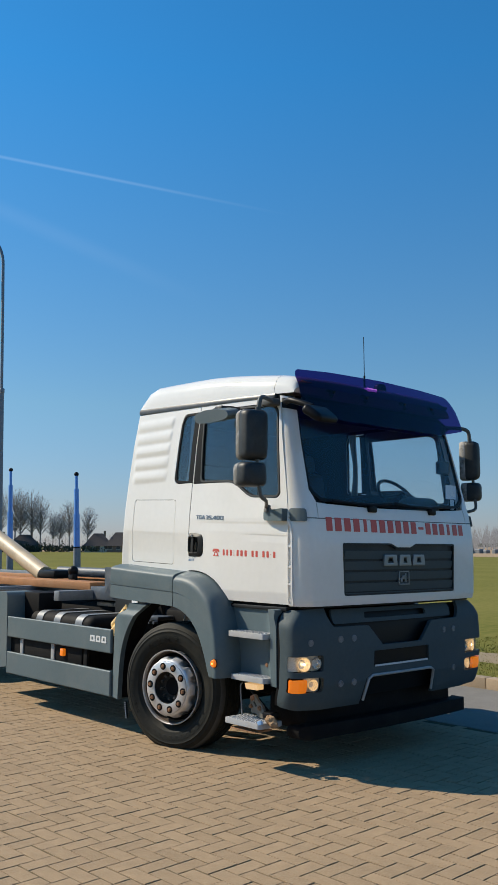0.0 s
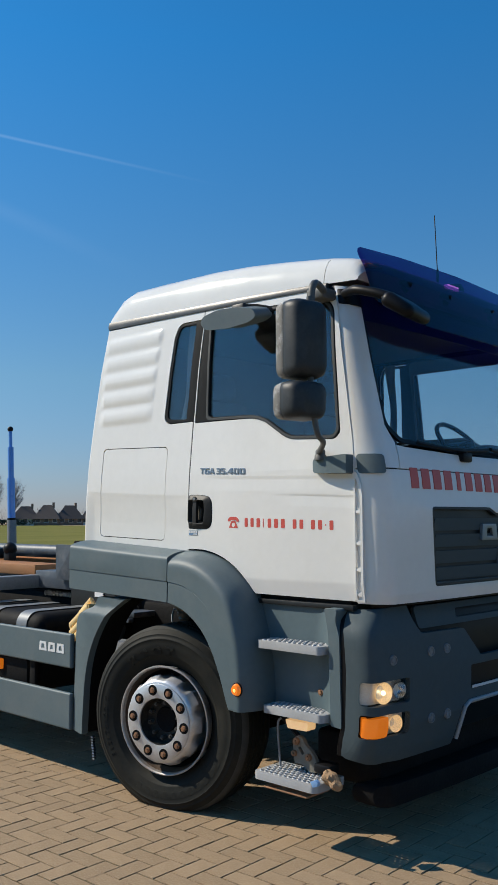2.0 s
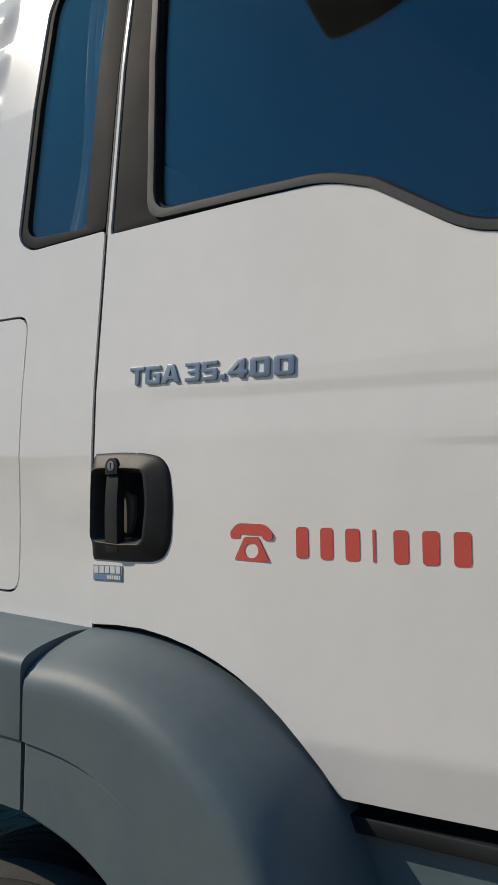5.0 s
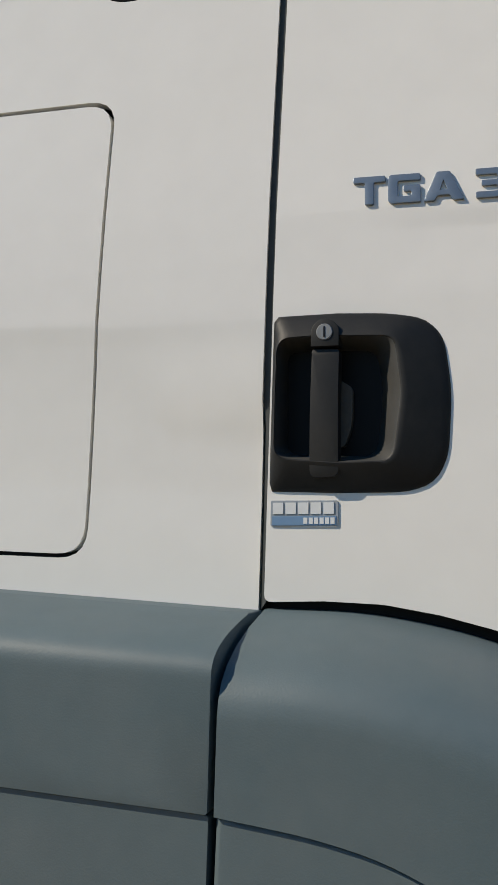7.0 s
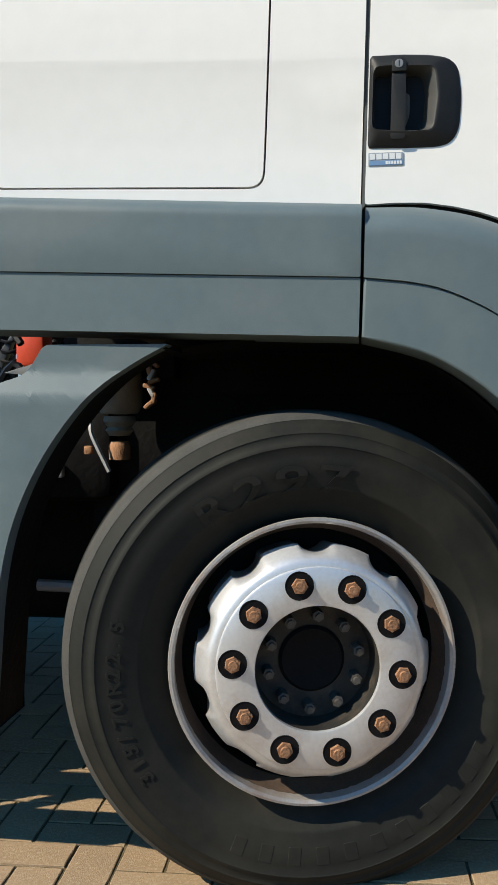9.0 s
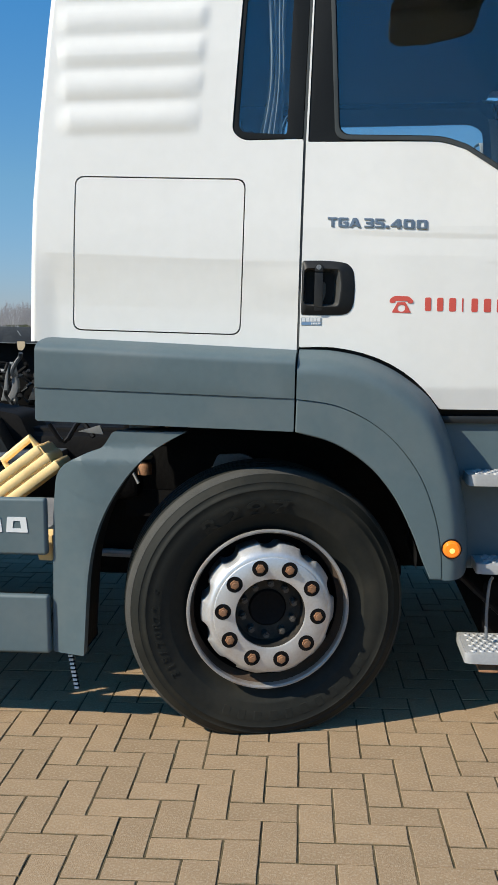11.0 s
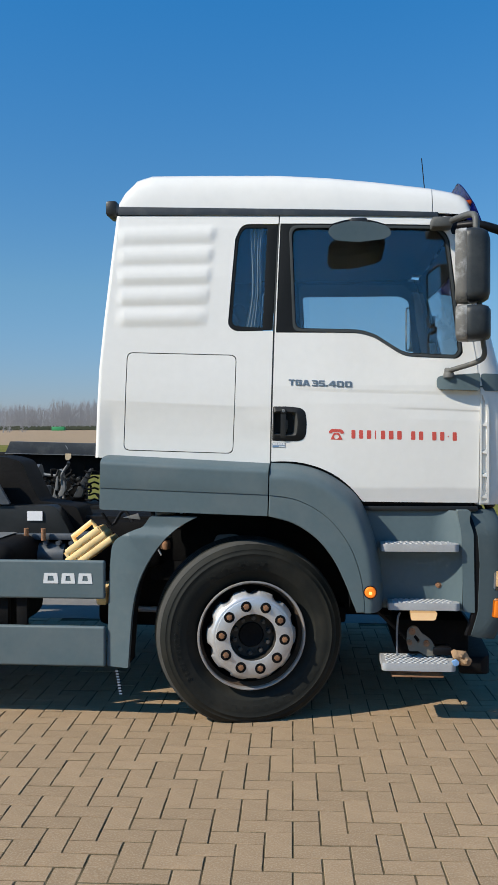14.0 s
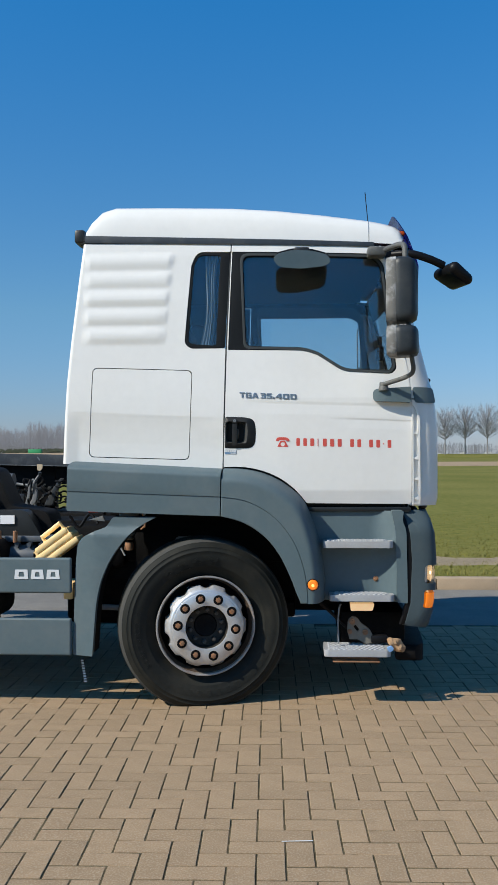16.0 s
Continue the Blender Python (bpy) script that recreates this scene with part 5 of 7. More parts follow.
# ---- entry steps
bm = sheet(rounded([(0.60, 1.15), (1.20, 1.15), (1.20, 0.60), (0.68, 0.60)], 0.01), (), 0.02, lambda a, b, d: (a, 0.05 + d, b))
part("step_well", bm, PLASTIC, truck, "grey recess behind the steps")
bm = bmesh.new()
box(bm, (0.60, 0.03, 1.125), (1.21, 0.30, 1.150), 0.004)
part("door_sill", bm, DARK_PLASTIC, truck, "dark sill under the door")
bm = bmesh.new()
rows = []
for z in steps(0.602, 1.13, 14):
    foot = 0.955 + 0.035 * max(0.0, (z - 1.0) / 0.13)
    rows.append([bm.verts.new((foot + (1.118 - foot) * t, 0.048 - 0.078 * t ** 2.2, z)) for t in steps(0, 1, 12)])
for u, v in zip(rows, rows[1:]):
    for k in range(12):
        bm.faces.new((u[k], u[k + 1], v[k + 1], v[k]))
part("step_panel", bm, PLASTIC, truck, "grey panel curving out beside the steps", smooth=60)
bm = bmesh.new()
lathe(bm, [(0.0, -0.008), (0.008, -0.008), (0.010, -0.002), (0.016, -0.002), (0.017, 0.012)], 16, Matrix.Translation((1.003, 0.040, 0.728)))
part("panel_bolt", bm, RUST, truck, "small rusty bolt in the panel")
bm = sheet(rounded([(1.09, 1.135, 0.01), (1.165, 1.135, 0.02), (1.152, 1.08, 0.04), (1.176, 1.02, 0.04), (1.182, 0.595, 0.008), (1.122, 0.60, 0.008), (1.112, 1.02, 0.03)], 0.02), (), 0.20, lambda a, b, d: (a, -0.035 + d, b), (), (), bevel=0.010)
part("step_side", bm, PLASTIC, truck, "grey upright beside the steps")
def entry_step(x0, x1, z0, z1, y1):
    """A folded aluminium step with a rim and a punched tread whose holes have raised lips."""
    front_y = -0.075 if z0 > 0.4 else -0.10
    edge = rounded([(x0, front_y + 0.008, 0.014), (x0 + 0.02, front_y, 0.02), (x1 - 0.020, front_y, 0.012), (x1, front_y + 0.022, 0.012), (x1, y1), (x0, y1)], 0.004)
    st = part("entry_step", sheet(edge, [grow(edge, -0.006)], z1 - z0 - 0.010, lambda a, b, d: (a, b, z1 - 0.002 - d), (), (), bevel=0.0018), ALU, truck, "aluminium entry step")
    spots = []
    for j in range(7):
        for i in range(11):
            x, y = x0 + 0.032 + (x1 - x0 - 0.075) * (i + 0.5 * (j % 2)) / 10.5, front_y + 0.024 + 0.027 * j
            if y < y1 - 0.018 and not (y < front_y + 0.045 and x > x1 - 0.055):
                spots.append((x, y))
    holes = [[(x + 0.0070 * math.cos(a), y + 0.0070 * math.sin(a)) for a in steps(0, math.tau, 8)[:-1]] for x, y in spots]
    part("tread", sheet(grow(edge, -0.0065), holes, 0.003, lambda a, b, d: (a, b, z1 - 0.001 - d)), ALU, st, "punched tread plate")
    bm = bmesh.new()
    for x, y in spots:
        rings = [[bm.verts.new((x + r * math.cos(a), y + r * math.sin(a), z1 + h)) for a in steps(0, math.tau, 10)[:-1]] for r, h in ((0.0068, -0.003), (0.0074, 0.0036), (0.0090, 0.0036), (0.0115, -0.001))]
        for u, v in zip(rings, rings[1:]):
            for k in range(10):
                bm.faces.new((u[k - 1], u[k], v[k], v[k - 1]))
    part("grip_studs", bm, ALU, st, "raised lips of the punched holes")


for size in ((0.692, 1.098, 0.912, 0.960, 0.049), (0.728, 1.103, 0.604, 0.650, 0.049), (0.694, 1.078, 0.290, 0.338, 0.12)):
    entry_step(*size)
bm = bmesh.new()
box(bm, (0.745, -0.085, 0.262), (1.015, 0.08, 0.272), 0.003)
part("step_underplate", bm, RUST, truck, "thin rusty plate under the lowest step")
part("step_lamp", sheet(rounded([(0.848, 0.592), (0.988, 0.592), (0.978, 0.551, 0.010), (0.852, 0.549, 0.010)], 0.005), (), 0.06, lambda a, b, d: (a, -0.040 + 0.25 * (0.592 - b) + d, b), (), (), bevel=0.005), WARM_GLOW, truck, "lit warm lamp under the step")
# worn bracket with its bolts
bm = sheet(rounded([(0.838, 0.485, 0.015), (0.865, 0.508, 0.015), (0.895, 0.497, 0.01), (0.912, 0.468, 0.01), (0.962, 0.435, 0.02), (0.985, 0.395, 0.02), (0.990, 0.352), (0.940, 0.346), (0.895, 0.372), (0.846, 0.372), (0.834, 0.425)], 0.006),
           [rounded([(0.868, 0.448), (0.882, 0.458), (0.906, 0.428), (0.892, 0.416)], 0.002)], 0.022, lambda a, b, d: (a, 0.03 + d, b), (), (), bevel=0.003)
bracket = part("step_bracket", bm, DUSTY, truck, "worn grey step bracket")
for x, z, r in ((0.862, 0.478, 0.017), (0.848, 0.420, 0.014), (0.938, 0.416, 0.016)):
    bm = bmesh.new()
    lathe(bm, [(0.0, 0.008), (r * 0.5, 0.008), (r * 0.55, 0.014), (r, 0.015), (r * 1.06, 0.020), (r * 1.06, 0.031)], 14, Matrix.Translation((x, 0, z)))
    part("bracket_bolt", bm, RUST, bracket, "rusty bolt")
part("bracket_arm", box(bmesh.new(), (0.97, 0.02, 0.352), (1.07, 0.10, 0.398), 0.012), SEAL, bracket, "black arm to the step")
# crumpled brown strap end and a scrap of blue tape at the lowest step
rnd = random.Random(3)
bm = bmesh.new()
bmesh.ops.create_icosphere(bm, subdivisions=3, radius=0.05, matrix=Matrix.Translation((1.113, -0.015, 0.352)) @ Matrix.Rotation(radians(38), 4, "Y") @ Matrix.Diagonal((1.15, 0.7, 0.62, 1)))
for v in bm.verts:
    v.co += v.normal * 0.018 * noise.noise(v.co * 38) + v.normal * 0.006 * noise.noise(v.co * 120)
part("strap_end", bm, STRAP, truck, "crumpled brown strap end", smooth=30)
bm = sheet(rounded([(1.052, 0.352), (1.076, 0.362), (1.092, 0.352), (1.088, 0.334), (1.066, 0.328)], 0.004), (), 0.02, lambda a, b, d: (a, -0.105 + d + 0.2 * (a - 1.05), b), (), (), bevel=0.003)
part("tape_scrap", bm, BLUE_TAPE, truck, "scrap of pale blue tape")
bm = bmesh.new()
tube(bm, curve([(0.795, -0.01, 0.585), (0.783, -0.02, 0.56), (0.778, -0.01, 0.46), (0.781, 0.0, 0.352)], 5), 0.0055, 6)
part("step_cable", bm, GREY_STEEL, truck, "grey stay of the lowest step")
bm = bmesh.new()
tube(bm, [(0.65, 0.10, 0.60), (0.90, 0.16, 0.36)], 0.012, 6)
part("step_rod", bm, SEAL, truck, "thin black rod")

# ---- wheels
def hub_wheel(name, at, turn, flip_side=False):
    """A front wheel: its outer face looks to -y before it is turned."""
    w = new(name)
    w.parent = truck
    w.matrix_local = pose(*at, 0, 0, turn)
    tagged(w, "black lorry tyre on a silver ten-stud rim")
    drop = -at[2]

    def settle(bm):
        for v in bm.verts:
            if v.co.z < drop + 0.004:
                v.co.y += -0.012 * (1 if v.co.y < 0.1 else -1) * min(1, (drop + 0.004 - v.co.z) / 0.04)
                v.co.z = drop + 0.004
        return bm
    bm = bmesh.new()
    prof = [(0.279, 0.050), (0.286, 0.036), (0.294, 0.027), (0.304, 0.020), (0.318, 0.012), (0.322, 0.008), (0.345, -0.005), (0.349, -0.009), (0.352, -0.009), (0.375, -0.019), (0.410, -0.022), (0.432, -0.019),
            (0.434, -0.0205), (0.440, -0.019), (0.442, -0.0165), (0.456, -0.011), (0.459, -0.012), (0.463, -0.009), (0.476, 0.002), (0.481, 0.007), (0.486, 0.010)]
    wall = prof
    lathe(bm, prof, 128)
    tyre = part("tyre", settle(bm), RUBBER, w, "black tyre sidewall", smooth=50)
    bm = bmesh.new()
    lathe(bm, [(0.4855, 0.009), (0.497, 0.022), (0.5005, 0.034), (0.5035, 0.050)], 128)
    part("shoulder", settle(bm), TREAD, tyre, "worn grey tread shoulder", smooth=40)
    # tread behind the shoulder, its colour darkened for the arch's shade
    bm = bmesh.new()
    prof = [(0.5035, 0.050)]
    for y in (0.085, 0.130, 0.175, 0.220):
        prof += [(0.506, y - 0.007), (0.493, y - 0.005), (0.493, y + 0.005), (0.506, y + 0.007)]
    prof += [(0.5035, 0.255), (0.497, 0.283), (0.480, 0.300), (0.42, 0.325), (0.35, 0.318), (0.30, 0.29)]
    lathe(bm, prof, 128)
    part("tread", settle(bm), RUBBER, tyre, "grooved tread, coloured dark for the shade under the arch", smooth=40)
    # sidewall writing
    def hug(me, flat, raised):
        """Lays a flat raised mark on the curve of the sidewall."""
        fine = bmesh.new()
        fine.from_mesh(me)
        bmesh.ops.triangulate(fine, faces=fine.faces)
        for k in range(4):
            bmesh.ops.subdivide_edges(fine, edges=[e for e in fine.edges if e.calc_length() > 0.006], cuts=1)
            bmesh.ops.triangulate(fine, faces=fine.faces)
        fine.to_mesh(me)
        fine.free()
        for v in me.vertices:
            v.co.y += float(np.interp(math.hypot(v.co.x, v.co.z), [r for r, y in wall], [y for r, y in wall])) - flat - raised
    def around(text, a0, a1, radius, h, wide=None):
        for i, ch in enumerate(text):
            if ch == " ":
                continue
            a = radians(a0 + (a1 - a0) * i / max(1, len(text) - 1))
            m = Matrix.Rotation(a, 4, "Y") @ Matrix.Translation((-(wide or h * 0.6) / 2, -0.0222, radius))
            hug(letters(ch, h, 0.0016, RUBBER, "tyre_lettering", tyre, m, bold=0.0012, width=wide).data, -0.0222, 0.0030 if h > 0.05 else 0.0016)
    if not flip_side:
        around("R297", -34, 6, 0.340, 0.058, 0.064)
        around("315/70R22.5", -123, -78, 0.385, 0.028)
        for i in range(11):
            a = radians(118 + (203 - 118) * i / 10)
            bm = bmesh.new()
            box(bm, (-0.013, -0.0222, 0.374), (0.013, -0.0202, 0.410), 0.0006, 1, Matrix.Rotation(a, 4, "Y"))
            hug(part("tyre_mark", bm, RUBBER, tyre, "plain raised bar").data, -0.0216, -0.0001)
    # rim
    bm = bmesh.new()
    lathe(bm, [(0.278, 0.045), (0.282, 0.016), (0.289, 0.000), (0.2915, -0.012), (0.290, -0.018), (0.285, -0.019), (0.2795, -0.014), (0.277, 0.006)], 96, closed=True)
    rim = part("rim", bm, RIM_STEEL, w, "silver rim edge, rusty in places")
    # barrel black and well rust darkened to hold the shade inside the rim
    bm = bmesh.new()
    lathe(bm, [(0.262, 0.052), (0.256, 0.11), (0.20, 0.13), (0.05, 0.13)], 64)
    part("rim_barrel", bm, BLACK, rim, "inside of the rim, coloured black for its shade")
    bm = bmesh.new()
    lathe(bm, [(0.2775, 0.005), (0.2755, 0.026), (0.270, 0.040), (0.262, 0.052)], 64)
    part("rim_well", bm, RIM_RUST, rim, "rusty well of the rim, darkened for its shade")
    bm = bmesh.new()
    n = 240
    rings = []
    for r, y, sc in ((0.1240, -0.024, 0), (0.1243, -0.028, 0), (0.1255, -0.0315, 0), (0.1275, -0.032, 0), (0.197, -0.032, 0), (0.2005, -0.030, 0), (0.2015, -0.024, 0), (0.208, -0.0235, 0), (0.216, -0.019, 0.0), (0.226, -0.006, 0.2), (0.235, 0.014, 0.7), (0.242, 0.034, 1.0), (0.238, 0.040, 1.0), (0.230, 0.150, 1.0)):
        ring = []
        for k in range(n):
            th = k * math.tau / n
            p = (math.cos(10 * th - 2.97) + 1) / 2
            cutr = 0.020 * sc * max(0.0, (p - 0.55) / 0.45) ** 0.6
            rr = r - cutr
            ring.append(bm.verts.new((rr * math.cos(th), y - 0.4 * cutr * (r > 0.21), rr * math.sin(th))))
        rings.append(ring)
    for u, v in zip(rings, rings[1:]):
        for k in range(n):
            bm.faces.new((u[k], u[(k + 1) % n], v[(k + 1) % n], v[k]))
    disc = part("disc", bm, SILVER, w, "silver wheel disc, scuffed", smooth=45)
    for i in range(10):
        a = radians(30.7 + 36 * i)
        c = Matrix.Translation((0.1695 * math.cos(a), 0, 0.1695 * math.sin(a)))
        bm = bmesh.new()
        lathe(bm, [(0.0, -0.0325), (0.0268, -0.0325), (0.0278, -0.0335), (0.0286, -0.0332), (0.0290, -0.030)], 24, c)
        cup = part("nut_seat", bm, BLACK, disc, "dark nut seat")
        bm = bmesh.new()
        prism(bm, 6, 0.0165, -0.040, -0.030, c @ Matrix.Rotation(0.3 * i, 4, "Y"))
        prism(bm, 12, 0.0095, -0.046, -0.038, c)
        part("wheel_nut", bm, RUST, disc, "rusty wheel nut", smooth=30)
    bm = bmesh.new()
    lathe(bm, [(0.070, 0.070), (0.068, 0.046), (0.062, 0.040), (0.050, 0.044), (0.0, 0.046)], 48)
    hub = part("hub", bm, BLACK, w, "black hub cap")
    # plate and bolts carry the bore's shade in their dark colour
    bm = bmesh.new()
    lathe(bm, [(0.1239, -0.0235), (0.1238, 0.040), (0.120, 0.046), (0.064, 0.050)], 64)
    part("hub_plate", bm, HUB_PLATE, hub, "dusty hub plate, darkened for the shade in the bore")
    for ob in (disc, hub):
        ob.matrix_local = Matrix.Translation((0, -0.030, 0)) @ Matrix.Diagonal((0.994, 1, 0.994, 1))
    for i in range(10):
        a = i * math.tau / 10 + 0.22
        c = Matrix.Translation((0.094 * math.cos(a), 0, 0.094 * math.sin(a)))
        bm = bmesh.new()
        prism(bm, 6, 0.0125, 0.014, 0.050, c @ Matrix.Rotation(0.5 * i, 4, "Y"))
        prism(bm, 12, 0.0070, 0.006, 0.016, c)
        part("hub_bolt", bm, HUB_BOLT, hub, "dusty hub bolt, darkened for the shade in the bore", smooth=30)
    if flip_side:
        w.matrix_local = pose(*at, 0, 0, turn + 180)
    return w


hub_wheel("front_wheel", (0.006, -0.074, 0.467), 13.3)
hub_wheel("front_wheel", (0.006, WIDE + 0.074, 0.467), 13.3, True)
bm = bmesh.new()
tube(bm, [(0.02, 0.25, 0.46), (0.02, WIDE - 0.25, 0.46)], 0.07, 12)
box(bm, (-0.05, 0.35, 0.30), (0.09, WIDE - 0.35, 0.42), 0.02)
part("front_axle", bm, BLACK, truck, "black front axle beam")

# ---- side rails
for z0, z1 in ((0.660, 0.866), (0.298, 0.514)):
    bm = bmesh.new()
    box(bm, (-2.70, -0.148, z0), (-0.772, -0.115, z1), 0.012, 3)
    part("side_rail", bm, PLASTIC, truck, "grey flat side guard rail")
for x in (-2.45, -1.83, -1.24):
    part("rail_post", box(bmesh.new(), (x - 0.03, -0.112, 0.34), (x + 0.03, -0.085, 0.83), 0.004), ALU if x < -1.5 else BLACK, truck, "upright rail post")
for x0, x1 in ((-1.108, -1.024), (-1.010, -0.932), (-0.918, -0.838)):
    part("rail_mark", sheet(rounded([(x0, 0.743), (x1, 0.743), (x1 - 0.006, 0.798), (x0 + 0.006, 0.798)], 0.003), [rounded([(x0 + 0.024, 0.757), (x1 - 0.024, 0.757), (x1 - 0.028, 0.784), (x0 + 0.028, 0.784)], 0.002)], 0.004,
                            lambda a, b, d: (a, -0.1505 + d, b)), LETTER_WHITE, truck, "plain pale badge shape")
part("rail_backing", box(bmesh.new(), (-2.70, -0.10, 0.46), (-1.32, -0.06, 0.70), 0.004), BLACK, truck, "black panels behind the rails")
bm = bmesh.new()
box(bm, (-1.665, -0.13, 0.56), (-1.605, -0.09, 0.63), 0.01)
part("side_marker", bm, AMBER, truck, "amber side marker lamp")
bm = sheet(rounded([(-2.92, 1.11), (-2.72, 1.11, 0.05), (-2.69, 0.36), (-2.85, 0.34)], 0.02), (), 0.30, lambda a, b, d: (a, -0.15 + d, b), (), (), bevel=0.012)
part("rear_guard", bm, PLASTIC, truck, "pale grey guard panel at the end of the rails")
bm = bmesh.new()
for i in range(9):
    box(bm, (-0.752 + 0.0025 * i, -0.006 + 0.004 * (i % 2), 0.235 - i * 0.0155), (-0.734 + 0.0025 * i, 0.012, 0.247 - i * 0.0155), 0.003, 1)
part("earth_strap", bm, SEAL, truck, "black and white ribbed earthing strap")
for i in range(9):
    part("strap_mark", box(bmesh.new(), (-0.751 + 0.0025 * i, -0.009, 0.236 - i * 0.0155), (-0.735 + 0.0025 * i, -0.005, 0.244 - i * 0.0155)), PAPER, truck, "pale mark on the strap")

# ---- chassis and body frame
for y in (0.72, 1.44):
    part("chassis_rail", box(bmesh.new(), (-8.0, y, 0.74), (1.1, y + 0.08, 1.02), 0.01), BLACK, truck, "black chassis rail")
    part("body_rail", box(bmesh.new(), (-2.25, y - (0.17 if y < 1 else 0.02), 1.035), (-1.60, y + 0.10, 1.165), 0.008), SLATE, truck, "grey steel body rail")
    part("body_rail", box(bmesh.new(), (-8.0, y - (0.17 if y < 1 else 0.02), 1.12), (-2.26, y + 0.10, 1.205), 0.008), ORANGE_RUST, truck, "orange primed body rail")
for x in (-6.5, -5.0, -3.6, -2.3):
    part("cross_member", box(bmesh.new(), (x, 0.15, 1.03), (x + 0.10, 2.1, 1.13), 0.008), GREY_STEEL, truck, "steel cross member")
part("deck_rail", box(bmesh.new(), (-8.0, 2.05, 1.10), (-1.9, 2.2, 1.21), 0.01), GREY_STEEL, truck, "grey steel outer rail")
bm = sheet(rounded([(-1.990, 1.484), (-1.15, 1.462), (-1.15, 1.372), (-2.030, 1.392)], 0.004), (), 0.10, lambda a, b, d: (a, 1.75 + d, b), (), (), bevel=0.004)
beam = part("cross_beam", bm, BEAM_SLATE, truck, "slate-grey beam behind the cab")
part("beam_edge", sheet([(-2.029, 1.3945), (-1.15, 1.3745), (-1.15, 1.371), (-2.031, 1.391)], (), 0.012, lambda a, b, d: (a, 1.7465 + d, b)), GREY_STEEL, beam, "worn pale lower edge")
part("paint_chip", sheet(rounded([(-1.562, 1.452), (-1.555, 1.452), (-1.538, 1.425), (-1.543, 1.422)], 0.001), (), 0.006, lambda a, b, d: (a, 1.7475 + d, b)), GREY_STEEL, beam, "pale chip in the paint")
tank = part("fuel_tank", box(bmesh.new(), (-2.55, 0.0, 0.42), (-1.34, 0.62, 0.93), 0.09, 5), BLACK, truck, "black fuel tank behind the rails")
for x in (-2.3, -1.95, -1.55):
    bm = bmesh.new()
    box(bm, (x - 0.03, -0.006, 0.414), (x + 0.03, 0.626, 0.938), 0.092, 5)
    part("tank_strap", bm, GREY_STEEL, tank, "steel tank strap")
part("battery_box", box(bmesh.new(), (-3.45, 0.05, 0.80), (-2.42, 0.32, 1.105), 0.012), BLACK, truck, "black box on the chassis")
part("grille_box", box(bmesh.new(), (-1.95, 0.05, 0.55), (-1.74, 0.10, 0.66), 0.01), SEAL, truck)
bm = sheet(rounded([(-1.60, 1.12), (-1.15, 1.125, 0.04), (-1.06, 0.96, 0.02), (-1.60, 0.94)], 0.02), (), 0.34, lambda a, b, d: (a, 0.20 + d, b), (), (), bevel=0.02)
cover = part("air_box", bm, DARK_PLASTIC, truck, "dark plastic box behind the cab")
part("paper_label", box(bmesh.new(), (-1.315, 0.190, 1.038), (-1.225, 0.199, 1.092)), PAPER, cover, "blank white label")
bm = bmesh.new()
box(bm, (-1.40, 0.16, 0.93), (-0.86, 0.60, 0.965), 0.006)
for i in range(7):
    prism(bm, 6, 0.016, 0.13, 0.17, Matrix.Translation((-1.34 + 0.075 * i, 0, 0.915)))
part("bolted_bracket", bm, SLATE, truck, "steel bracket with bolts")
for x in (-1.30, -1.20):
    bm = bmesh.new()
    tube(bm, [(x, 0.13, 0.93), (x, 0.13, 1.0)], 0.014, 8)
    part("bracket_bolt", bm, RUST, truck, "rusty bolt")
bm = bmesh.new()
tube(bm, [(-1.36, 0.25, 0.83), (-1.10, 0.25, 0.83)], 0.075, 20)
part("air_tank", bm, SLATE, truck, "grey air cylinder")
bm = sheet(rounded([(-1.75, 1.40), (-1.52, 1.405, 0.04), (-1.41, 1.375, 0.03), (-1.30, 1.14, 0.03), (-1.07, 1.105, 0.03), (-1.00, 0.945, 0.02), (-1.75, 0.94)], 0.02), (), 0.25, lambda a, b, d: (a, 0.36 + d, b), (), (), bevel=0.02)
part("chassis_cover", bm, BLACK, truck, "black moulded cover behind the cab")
bm = sheet(rounded([(-1.90, 1.37), (-1.685, 1.37), (-1.53, 1.11), (-1.90, 1.11)], 0.01), (), 0.03, lambda a, b, d: (a, 0.50 + d, b), (), (), bevel=0.004)
part("slanted_panel", bm, SLATE, truck, "slate-grey slanted panel behind the cab")
rnd = random.Random(5)
for i in range(26):
    x = rnd.uniform(-1.78, -1.42)
    y, z = rnd.uniform(1.60, 1.78), rnd.uniform(1.08, 1.25)
    pts = [(x, y, z)]
    for k in range(4):
        pts.append((pts[-1][0] + rnd.uniform(-0.03, 0.05), y + rnd.uniform(-0.03, 0.03), pts[-1][2] + rnd.uniform(-0.05, 0.05)))
    bm = bmesh.new()
    tube(bm, curve(pts, 5), rnd.uniform(0.006, 0.013), 8)
    part("hose", bm, rnd.choice((BLACK, SEAL, DARK_PLASTIC, GUTTER)), truck, "black hose behind the cab")
bm = bmesh.new()
tube(bm, curve([(-1.883, 1.68, 1.212), (-1.86, 1.68, 1.274), (-1.792, 1.69, 1.286), (-1.717, 1.70, 1.239), (-1.62, 1.70, 1.225)], 5), 0.011, 8)
part("air_hose", bm, GREY_STEEL, truck, "grey air hose over the cover")
